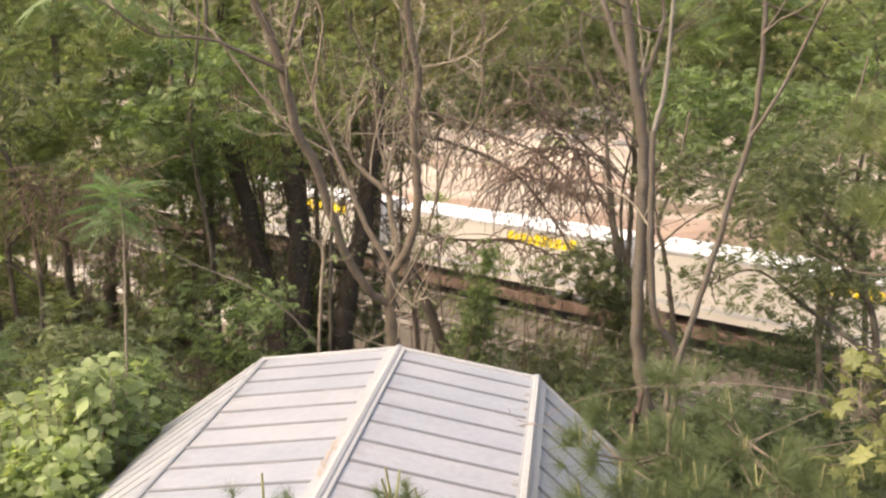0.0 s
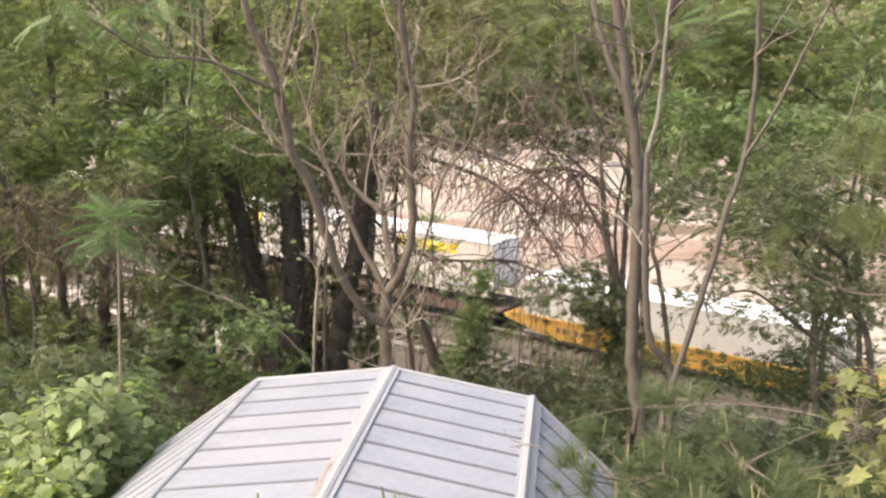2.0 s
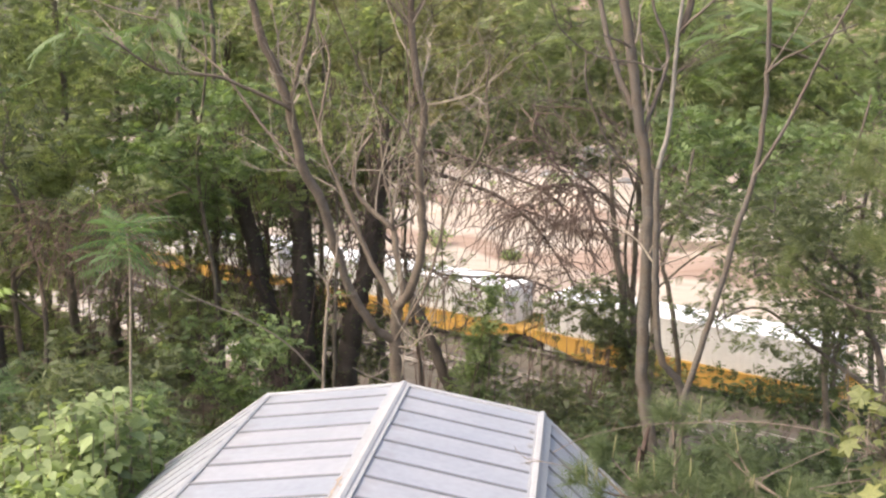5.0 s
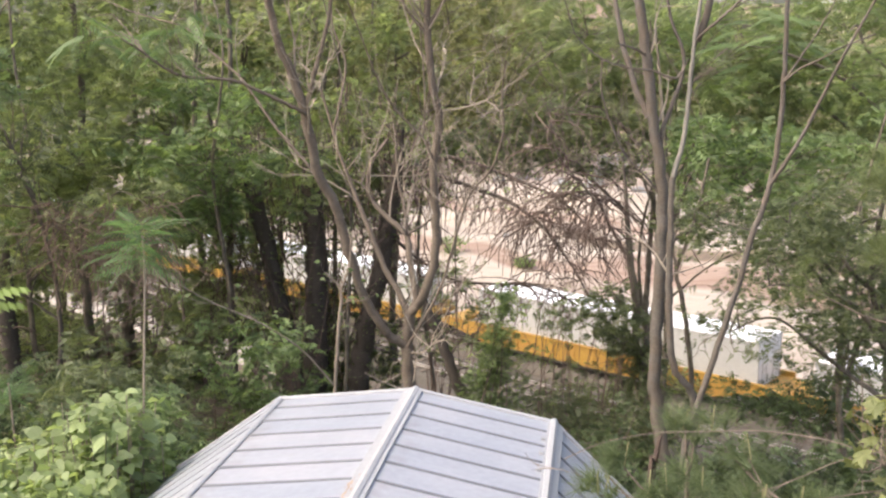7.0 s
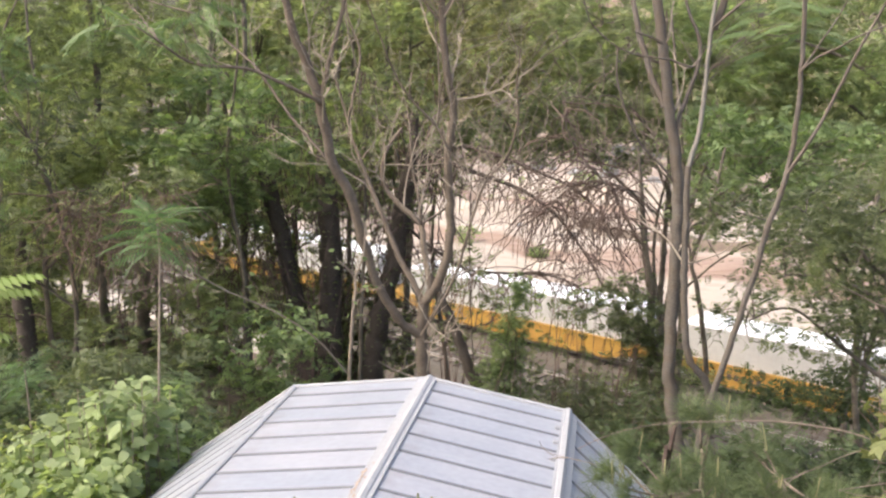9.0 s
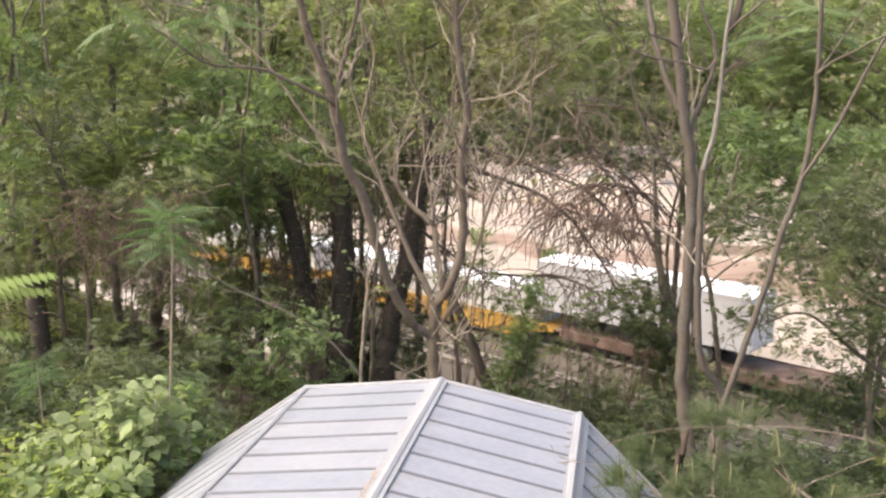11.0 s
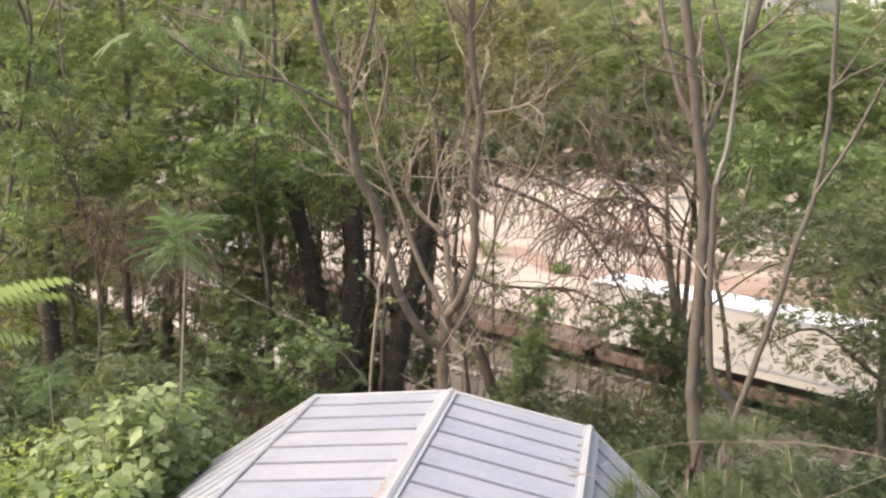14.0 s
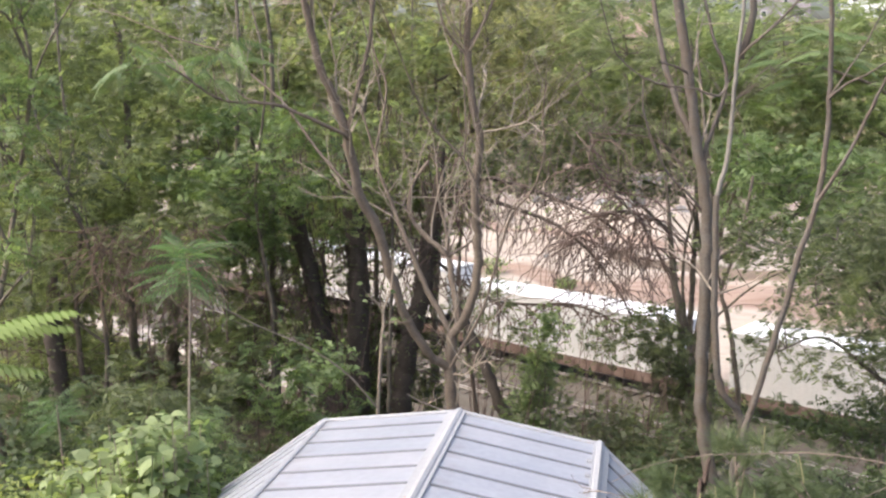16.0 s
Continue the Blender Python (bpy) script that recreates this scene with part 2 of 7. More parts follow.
def ground_mat():
    """Leaf litter on the hill, gravel by the tracks, pale sand with red earth beyond them."""
    m = bpy.data.materials.new("hill_and_sand")
    m.use_nodes = True
    n, lk = m.node_tree.nodes, m.node_tree.links
    bsdf = n["Principled BSDF"]
    bsdf.inputs["Roughness"].default_value = 0.95
    geo = n.new("ShaderNodeNewGeometry")
    dot = n.new("ShaderNodeVectorMath")
    dot.operation = "DOT_PRODUCT"
    dot.inputs[1].default_value = (0.651, 0.759, 0)
    lk.new(geo.outputs["Position"], dot.inputs[0])
    wob = n.new("ShaderNodeTexNoise")
    wob.inputs["Scale"].default_value, wob.inputs["Detail"].default_value = 0.25, 4
    lk.new(geo.outputs["Position"], wob.inputs["Vector"])
    q = n.new("ShaderNodeMath")
    q.operation = "MULTIPLY_ADD"
    q.inputs[1].default_value = 6
    lk.new(wob.outputs["Fac"], q.inputs[0])
    lk.new(dot.outputs["Value"], q.inputs[2])

    def noise_mix(scale, a, b, lo=0.42, hi=0.58, stretch=(1, 1, 1)):
        mp = n.new("ShaderNodeMapping")
        mp.inputs["Scale"].default_value = stretch
        mp.inputs["Rotation"].default_value = (0, 0, radians(40.6))
        lk.new(geo.outputs["Position"], mp.inputs[0])
        t = n.new("ShaderNodeTexNoise")
        t.inputs["Scale"].default_value, t.inputs["Detail"].default_value = scale, 5
        lk.new(mp.outputs[0], t.inputs["Vector"])
        r = n.new("ShaderNodeMapRange")
        r.inputs[1].default_value, r.inputs[2].default_value = lo, hi
        lk.new(t.outputs["Fac"], r.inputs[0])
        x = n.new("ShaderNodeMix")
        x.data_type = "RGBA"
        lk.new(r.outputs[0], x.inputs["Factor"])
        for key, c in (("A", a), ("B", b)):
            if isinstance(c, tuple):
                x.inputs[key].default_value = (*c, 1)
            else:
                lk.new(c, x.inputs[key])
        return x.outputs["Result"]

    def step(lo, hi, a, b):
        r = n.new("ShaderNodeMapRange")
        r.inputs[1].default_value, r.inputs[2].default_value = lo, hi
        lk.new(q.outputs[0], r.inputs[0])
        x = n.new("ShaderNodeMix")
        x.data_type = "RGBA"
        lk.new(r.outputs[0], x.inputs["Factor"])
        lk.new(a, x.inputs["A"])
        lk.new(b, x.inputs["B"])
        return x.outputs["Result"]

    litter = noise_mix(2.5, (0.09, 0.065, 0.045), noise_mix(0.6, (0.05, 0.07, 0.03), (0.12, 0.09, 0.06)))
    gravel = noise_mix(6, (0.1, 0.08, 0.064), (0.066, 0.053, 0.043))
    along = n.new("ShaderNodeVectorMath")
    along.operation = "DOT_PRODUCT"
    along.inputs[1].default_value = (0.759, -0.651, 0)
    lk.new(geo.outputs["Position"], along.inputs[0])
    ragged = n.new("ShaderNodeTexNoise")
    ragged.inputs["Scale"].default_value, ragged.inputs["Detail"].default_value = 0.16, 6
    lk.new(geo.outputs["Position"], ragged.inputs["Vector"])

    def band(under, colour, q0, q1, s0, s1, edge, wander):
        """A streak of another colour, q0 to q1 across the lot and s0 to s1 along it, with ragged edges."""
        last = None
        for src, lo, hi, soft in ((dot.outputs["Value"], q0, q1, edge), (along.outputs["Value"], s0, s1, edge * 3)):
            w = n.new("ShaderNodeMath")
            w.operation = "MULTIPLY_ADD"
            w.inputs[1].default_value = wander
            lk.new(ragged.outputs["Fac"], w.inputs[0])
            lk.new(src, w.inputs[2])
            for a, b in ((lo - soft, lo + soft), (hi + soft, hi - soft)):
                r = n.new("ShaderNodeMapRange")
                r.inputs[1].default_value, r.inputs[2].default_value = a + wander / 2, b + wander / 2
                lk.new(w.outputs[0], r.inputs[0])
                if last is None:
                    last = r.outputs[0]
                else:
                    m2 = n.new("ShaderNodeMath")
                    m2.operation = "MULTIPLY"
                    lk.new(last, m2.inputs[0])
                    lk.new(r.outputs[0], m2.inputs[1])
                    last = m2.outputs[0]
        x = n.new("ShaderNodeMix")
        x.data_type = "RGBA"
        lk.new(last, x.inputs["Factor"])
        lk.new(under, x.inputs["A"])
        lk.new(colour, x.inputs["B"])
        return x.outputs["Result"]

    sand = noise_mix(0.12, (0.37, 0.315, 0.265), (0.28, 0.22, 0.18), 0.5, 0.66, (0.35, 1.3, 1))
    sand = noise_mix(1.4, sand, (0.3, 0.25, 0.205), 0.52, 0.74, (0.5, 1.5, 1))
    red = noise_mix(0.5, (0.225, 0.15, 0.115), (0.29, 0.215, 0.17), 0.4, 0.7, (0.3, 2.0, 1))
    # brown soil darkened further by painted-in shade
    dark = noise_mix(0.9, (0.115, 0.085, 0.06), (0.17, 0.125, 0.09))
    sand = band(sand, red, 61.0, 64.6, -60, -41, 0.5, 3.0)
    sand = band(sand, red, 61.5, 70.5, -42, -8, 0.6, 4.0)
    sand = band(sand, red, 79.0, 82.0, -75, -40, 0.8, 4.0)
    # dark soil and the ridge's shadow, both coloured onto the berm's near face
    sand = band(sand, dark, 72.0, 75.6, -49, -20, 0.4, 2.5)
    earth = noise_mix(0.3, (0.22, 0.165, 0.135), (0.3, 0.24, 0.2))
    far = noise_mix(0.2, (0.10, 0.11, 0.05), (0.2, 0.16, 0.1))
    c = step(36, 39, litter, gravel)
    c = step(48.5, 50.5, c, sand)
    c = step(97, 108, c, earth)
    c = step(138, 150, c, far)
    lk.new(c, bsdf.inputs["Base Color"])
    f = n.new("ShaderNodeTexNoise")
    f.inputs["Scale"].default_value, f.inputs["Detail"].default_value = 5, 6
    lk.new(geo.outputs["Position"], f.inputs["Vector"])
    b = n.new("ShaderNodeBump")
    b.inputs["Strength"].default_value, b.inputs["Distance"].default_value = 0.7, 0.12
    lk.new(f.outputs["Fac"], b.inputs["Height"])
    lk.new(b.outputs[0], bsdf.inputs["Normal"])
    return m


GROUND = ground_mat()

# ---------------------------------------------------------------- mesh helpers


def part(name, bm, material, parent=None, label="", smooth=False):
    """Links a bmesh as one mesh object, under its thing where one is given."""
    me = bpy.data.meshes.new(name)
    bm.to_mesh(me)
    bm.free()
    me.materials.append(material)
    if smooth:
        me.polygons.foreach_set("use_smooth", [True] * len(me.polygons))
    ob = new(name, me)
    ob.parent = parent
    return tagged(ob, label)


def shared(name, me, parent, m):
    ob = new(name, me)
    ob.parent = parent
    ob.matrix_basis = m
    return ob


def empty(name, m, label="", category="", group="", kind=""):
    ob = new(name)
    ob.empty_display_size = 0.2
    ob.matrix_basis = m
    return tagged(ob, label, category, group, kind)


def box(bm, x0, x1, y0, y1, z0, z1, bevel=0.0):
    r = bmesh.ops.create_cube(bm, size=1, matrix=Matrix.Translation(((x0 + x1) / 2, (y0 + y1) / 2, (z0 + z1) / 2)) @ Matrix.Diagonal((x1 - x0, y1 - y0, z1 - z0, 1)))
    if bevel:
        es = list({e for v in r["verts"] for e in v.link_edges})
        bmesh.ops.bevel(bm, geom=es, offset=bevel, segments=1, affect="EDGES")


def boxes(*dims, bevel=0.0):
    bm = bmesh.new()
    for d in dims:
        box(bm, *d, bevel=bevel)
    return bm


def cyl(bm, centre, r, length, axis="Y", seg=16, r2=None):
    rot = {"Y": Matrix.Rotation(radians(90), 4, "X"), "X": Matrix.Rotation(radians(90), 4, "Y"), "Z": Matrix.Identity(4)}[axis]
    bmesh.ops.create_cone(bm, cap_ends=True, segments=seg, radius1=r, radius2=r2 or r, depth=length, matrix=Matrix.Translation(centre) @ rot)


def np_mesh(name, verts, faces, material, parent=None, smooth=False):
    """A mesh from arrays: verts (n, 3) and faces (m, k) of equal size."""
    me = bpy.data.meshes.new(name)
    k = faces.shape[1]
    me.vertices.add(len(verts))
    me.vertices.foreach_set("co", np.ascontiguousarray(verts, dtype=np.float32).ravel())
    me.loops.add(faces.size)
    me.loops.foreach_set("vertex_index", np.ascontiguousarray(faces, dtype=np.int32).ravel())
    me.polygons.add(len(faces))
    me.polygons.foreach_set("loop_start", np.arange(0, faces.size, k, dtype=np.int32))
    if smooth:
        me.polygons.foreach_set("use_smooth", np.ones(len(faces), dtype=bool))
    me.update(calc_edges=True)
    me.validate()
    me.materials.append(material)
    ob = new(name, me)
    ob.parent = parent
    return ob


# ---------------------------------------------------------------- plants
RNG = np.random.default_rng(7)


def spline(pts, step):
    """Points along a smooth curve through pts (x, y, z, r)."""
    p = np.array(pts, float)
    p = np.vstack([2 * p[0] - p[1], p, 2 * p[-1] - p[-2]])
    out = []
    for i in range(1, len(p) - 2):
        a, b, c, d = p[i - 1:i + 3]
        k = max(2, int(np.linalg.norm(c[:3] - b[:3]) / step))
        t = np.linspace(0, 1, k, endpoint=False)[:, None]
        out.append(0.5 * (2 * b + (c - a) * t + (2 * a - 5 * b + 4 * c - d) * t**2 + (3 * b - a - 3 * c + d) * t**3))
    out.append(p[-2][None])
    return np.vstack(out)


def tube(path, sides=7, wobble=0.0):
    """Verts and quads of a tapered tube along path (n, 4)."""
    c, r = path[:, :3], np.maximum(path[:, 3], 0.0015)
    tan = np.gradient(c, axis=0)
    tan /= np.linalg.norm(tan, axis=1)[:, None] + 1e-9
    ref = np.where(np.abs(tan[:, 2:3]) > 0.8, [[0.0, 1.0, 0.0]], [[0.0, 0.0, 1.0]])
    u = np.cross(tan, ref)
    u /= np.linalg.norm(u, axis=1)[:, None] + 1e-9
    v = np.cross(tan, u)
    a = np.linspace(0, 2 * np.pi, sides, endpoint=False)
    rr = r[:, None] * (1 + wobble * RNG.uniform(-1, 1, (len(c), sides)))
    vs = c[:, None] + rr[..., None] * (np.cos(a)[None, :, None] * u[:, None] + np.sin(a)[None, :, None] * v[:, None])
    i = np.arange(len(c) - 1)[:, None] * sides
    j = np.arange(sides)[None]
    f = np.stack([i + j, i + (j + 1) % sides, i + sides + (j + 1) % sides, i + sides + j], -1).reshape(-1, 4)
    return vs.reshape(-1, 3), f


def join(parts):
    vs, fs, k = [], [], 0
    for v, f in parts:
        vs.append(v)
        fs.append(f + k)
        k += len(v)
    return np.vstack(vs), np.vstack(fs)


class Tree:
    """Collects limbs, so that twigs can start from them."""

    def __init__(self, name, base, bark, label, category="tree"):
        self.ob = empty(name, Matrix.Translation(base), label, category)
        self.base, self.bark, self.paths = np.array(base, float), bark, []

    def add(self, name, v, f, m, smooth=True):
        ob = np_mesh(name, v - self.base, f, m, self.ob, smooth)
        if name in ("twig", "hanging_twig", "stem", "candle", "branch", "needles", "leaves", "ivy", "crown", "branchlet", "leaf_stalk"):
            tagged(ob, kind="stuff")
        return ob


def limb(tree, name, pts, extend=0.0, bark=None):
    """One limb through points (x, y, z, radius), which may run on past the last one."""
    pts = list(pts)
    if extend:
        a, b = np.array(pts[-2]), np.array(pts[-1])
        d = (b - a)[:3] / np.linalg.norm((b - a)[:3])
        pts.append((*(b[:3] + d * extend * 0.5 + RNG.normal(0, 0.08, 3)), b[3] * 0.75))
        pts.append((*(b[:3] + d * extend + RNG.normal(0, 0.15, 3)), b[3] * 0.35))
    g = float(ground_z(pts[0][0], pts[0][1])) - 0.15
    if name == "trunk" and pts[0][2] > g + 0.1:
        pts.insert(0, (pts[0][0], pts[0][1], g, pts[0][3] * 1.2))
    p = spline(pts, 0.12)
    p[1:-1, :3] += RNG.normal(0, 0.12, (len(p) - 2, 3)) * p[1:-1, 3:4]
    tree.paths.append(p)
    v, f = tube(p, 9 if p[0, 3] > 0.06 else 7, 0.06)
    return tree.add(name, v, f, bark or tree.bark)


def twigs(tree, per_metre, length, up=0.5, levels=2, bark=None, start=0.25, thick=0.35, droop=0.0, name="twig", paths=None):
    """Fine branching twigs along the limbs, one mesh. Returns the tips."""
    parts, tips = [], []

    def grow(p0, d, ln, r, lev):
        n = 6
        pts = [p0]
        d = d / np.linalg.norm(d)
        for _ in range(n):
            d = d + RNG.normal(0, 0.17, 3) + np.array([0, 0, up * 0.12 - droop * 0.3])
            d /= np.linalg.norm(d)
            pts.append(pts[-1] + d * ln / n)
        pth = np.column_stack([np.array(pts), np.linspace(r, r * 0.35, n + 1)])
        parts.append(tube(pth, 5))
        tips.append(pts[-1])
        if lev > 1:
            for _ in range(RNG.integers(2, 5)):
                k = RNG.integers(1, n)
                dd = d + RNG.normal(0, 0.75, 3)
                grow(pts[k], dd, ln * RNG.uniform(0.35, 0.7), r * 0.6, lev - 1)

    for p in (paths or tree.paths):
        seg = np.linalg.norm(np.diff(p[:, :3], axis=0), axis=1)
        total = seg.sum()
        for _ in range(RNG.poisson(total * (1 - start) * per_metre)):
            k = min(len(p) - 2, int(len(p) * RNG.uniform(start, 1)))
            tan = p[k + 1, :3] - p[k, :3]
            tan /= np.linalg.norm(tan) + 1e-9
            d = tan * 0.5 + RNG.normal(0, 0.7, 3) + np.array([0, 0, up])
            grow(p[k, :3], d, length * RNG.uniform(0.5, 1.3), max(0.004, min(p[k, 3] * thick, 0.016)), levels)
    if parts:
        v, f = join(parts)
        tree.add(name, v, f, bark or tree.bark)
    return np.array(tips)


def oval():
    return np.array([(0, 0, 0), (0.27, 0.45, 0.08), (0, 1, -0.12), (-0.27, 0.45, 0.08)], float), np.array([(0, 1, 2, 3)])


def lobed():
    """A leaf of five pointed lobes."""
    v = [(0, 0.35, 0.04), (0, 0, 0), (0.2, 0.06, 0.03), (0.5, 0.14, -0.08), (0.3, 0.36, 0.02), (0.5, 0.66, -0.1), (0.2, 0.62, 0.0), (0, 1, -0.16),
         (-0.2, 0.06, 0.03), (-0.5, 0.14, -0.08), (-0.3, 0.36, 0.02), (-0.5, 0.66, -0.1), (-0.2, 0.62, 0.0)]
    return np.array(v, float), np.array([(0, 1, 2, 3), (0, 3, 4, 5), (0, 5, 6, 7), (0, 9, 8, 1), (0, 11, 10, 9), (0, 7, 12, 11)])


def heart():
    """A broad heart-shaped leaf, folded along its midrib, with a drooping tip."""
    v = [(0, 0, 0), (0, 0.3, -0.03), (0, 0.65, -0.07), (0, 1, -0.24),
         (0.2, -0.08, 0.03), (0.42, 0.12, 0.05), (0.42, 0.4, 0.02), (0.24, 0.72, -0.06),
         (-0.2, -0.08, 0.03), (-0.42, 0.12, 0.05), (-0.42, 0.4, 0.02), (-0.24, 0.72, -0.06)]
    return np.array(v, float), np.array([(0, 4, 5, 1), (1, 5, 6, 2), (2, 6, 7, 3), (0, 1, 9, 8), (1, 2, 10, 9), (2, 3, 11, 10)])


def pinnate(pairs, width, narrow=0.3, sag=0.35, hang=0.28):
    """A feathery leaf: leaflets in pairs that grow from one bowed stalk."""
    ts = np.linspace(0.0, 0.97, pairs + 2)
    vs, fs = [], []
    for t in ts:
        for s in (-1, 1):
            vs.append(np.array([s * 0.009 * (1.2 - t), t, -sag * t * t]))
    for i in range(len(ts) - 1):
        fs.append((2 * i, 2 * i + 1, 2 * i + 3, 2 * i + 2))
    for i, t in enumerate(ts):
        if i < 2:
            continue
        ln = width * np.sin(np.pi * (0.16 + 0.72 * t)) ** 0.7
        for j, s in enumerate((-1, 1)):
            a = vs[2 * i + j]
            d = np.array([s * (1.1 - 0.65 * hang), 0.32, -hang])
            d /= np.linalg.norm(d)
            w = np.array([0, 1, 0]) * ln * narrow * 0.5
            k = len(vs)
            vs += [a + d * ln * 0.45 - w, a + d * ln + np.array([0, 0, -0.05 * ln]), a + d * ln * 0.45 + w]
            fs.append((2 * i + j, k, k + 1, k + 2))
    return np.array(vs, float), np.array(fs)


def tuft(count, spread):
    """A brush of pine needles round a shoot."""
    rng = np.random.default_rng(count)
    vs, fs = [], []
    for i in range(count):
        a = rng.uniform(0, 2 * np.pi)
        t = rng.uniform(0.2, spread)
        d = np.array([np.cos(a) * np.sin(t), np.cos(t), np.sin(a) * np.sin(t)])
        o = np.array([0, rng.uniform(0, 0.5), 0])
        s = np.cross(d, rng.normal(size=3))
        s *= 0.009 / np.linalg.norm(s)
        ln = rng.uniform(0.7, 1.0)
        k = len(vs)
        vs += [o - s, o + s, o + d * ln + s * 0.3, o + d * ln - s * 0.3]
        fs.append((k, k + 1, k + 2, k + 3))
    return np.array(vs, float), np.array(fs)


OVAL, LOBED, HEART = oval(), lobed(), heart()
FROND, FRINGE, DROOP = pinnate(11, 0.3, 0.14, 0.6, 0.45), pinnate(12, 0.26, 0.2, 0.55, 0.9), pinnate(20, 0.15, 0.36, 0.36, 1.1)
FEATHER, SPRIG = pinnate(12, 0.2, 0.34, 0.25), pinnate(4, 0.42, 0.5, 0.2)
TUFT = tuft(84, 1.3)


def scatter(points, template, size, flat=0.55, seed=1, spread=0.4, out=None, tilt=None):
    """Leaves at points: verts and faces. flat: how far they lie face up."""
    rng = np.random.default_rng(seed)
    n = len(points)
    tv, tf = template
    yaw = rng.uniform(0, 2 * np.pi, n)
    fwd = np.stack([np.cos(yaw), np.sin(yaw), rng.normal(-0.15 if tilt is None else tilt, 0.35, n)], 1)
    if out is not None:
        fwd = fwd * 0.5 + out
    fwd /= np.linalg.norm(fwd, axis=1)[:, None] + 1e-9
    up = np.array([[0, 0, 1.0]]) * flat + rng.normal(0, 1 - flat, (n, 3))
    right = np.cross(fwd, up)
    right /= np.linalg.norm(right, axis=1)[:, None] + 1e-9
    up = np.cross(right, fwd)
    s = size * rng.uniform(1 - spread, 1 + spread, n)
    v = points[:, None] + s[:, None, None] * (tv[None, :, 0:1] * right[:, None] + tv[None, :, 1:2] * fwd[:, None] + tv[None, :, 2:3] * up[:, None])
    f = tf[None] + (np.arange(n) * len(tv))[:, None, None]
    return v.reshape(-1, 3), f.reshape(-1, tf.shape[1])


def clumps(blobs, clusters, per, radius, seed, flat=0.5):
    """Points in clusters inside ellipsoids (x, y, z, rx, ry, rz), more of them towards the outside."""
    rng = np.random.default_rng(seed)
    b = np.array(blobs, float)
    w = b[:, 3] * b[:, 5]
    which = rng.choice(len(b), clusters, p=w / w.sum())
    d = rng.normal(size=(clusters, 3))
    d /= np.linalg.norm(d, axis=1)[:, None]
    c = b[which, :3] + d * b[which, 3:] * rng.uniform(0.25, 1.0, clusters)[:, None] ** 0.5
    r = radius * rng.uniform(0.5, 1.4, clusters)
    off = rng.normal(size=(clusters, per, 3)) * r[:, None, None] * np.array([0.6, 0.6, 0.6 * flat])
    return (c[:, None] + off).reshape(-1, 3), c


def crown(tree, blobs, clusters, per, radius, template, size, material, seed, flat=0.55, name="crown", squash=0.5, tilt=None):
    p, c = clumps(blobs, clusters, per, radius, seed, squash)
    v, f = scatter(p, template, size, flat, seed + 1, tilt=tilt)
    return tree.add(name, v, f, material, smooth=False), c


def single_leaves(tree, name, points, template, size, material, seed, out, flat=0.7, spread=0.3):
    """Large leaves, each an object of its own on one shared mesh."""
    tv, tf = template
    me = bpy.data.meshes.new(name)
    me.from_pydata([tuple(v) for v in tv], [], [tuple(int(i) for i in f) for f in tf])
    me.materials.append(material)
    rng = np.random.default_rng(seed)
    for p, o in zip(points, out):
        fwd = Vector(o).normalized()
        up = Vector((0, 0, flat)) + Vector(rng.normal(0, 1 - flat, 3))
        right = fwd.cross(up).normalized()
        up = right.cross(fwd)
        s = size * rng.uniform(1 - spread, 1 + spread)
        q = Vector(p) - Vector(tree.base)
        m = Matrix(((right.x, fwd.x, up.x, q.x), (right.y, fwd.y, up.y, q.y), (right.z, fwd.z, up.z, q.z), (0, 0, 0, 1)))
        shared(name, me, tree.ob, m @ Matrix.Diagonal((s, s, s, 1)))


def ties(tree, centres, origin, r=0.012, name="branch", share=1.0, bark=None):
    """Slender branches from an origin line out to the clumps of a crown."""
    parts = []
    o = np.array(origin, float)
    for c in centres[: int(len(centres) * share)]:
        a = o[np.argmin(np.linalg.norm(o[:, :3] - c + np.array([0, 0, 0.6]), axis=1))][:3]
        m = (a + c) / 2 + RNG.normal(0, 0.15, 3) + np.array([0, 0, 0.1])
        q = spline([(*a, r), (*m, r * 0.7), (*c, r * 0.3)], 0.3)
        parts.append(tube(q, 5))
    v, f = join(parts)
    return tree.add(name, v, f, bark or tree.bark)

# ---------------------------------------------------------------- ground
# q: distance from the house across the slope; the tracks lie along q = 38.8 and 43.3
NX, NY = 0.651, 0.759
RAIL_Z = -10.3


def smooth01(t):
    t = np.clip(t, 0, 1)
    return t * t * (3 - 2 * t)


def ground_z(x, y):
    x, y = np.asarray(x, float), np.asarray(y, float)
    q = NX * x + NY * y
    z = -10.72 * smooth01((q - 8.5) / 19.5) ** 0.95
    far = smooth01((q - 50) / 90)
    z = z + far * 1.2 + 26 * smooth01((q - 140) / 110)
    bumps = 0.35 * np.sin(0.21 * x + 1) * np.sin(0.17 * y) + 0.18 * np.sin(0.53 * x - 0.4 * y)
    z = z + bumps * smooth01((np.abs(q - 37) - 12) / 6) * (0.35 + 0.65 * smooth01((q - 12) / 10))
    berm = np.exp(-((q - 74.5) / 2.2) ** 2) * 1.0 + np.exp(-((q - 66) / 2.0) ** 2) * 0.35 + np.exp(-((q - 88 - 0.1 * x) / 4) ** 2) * 1.3
    return z + berm * (0.6 + 0.4 * np.sin(0.12 * (x - y)))


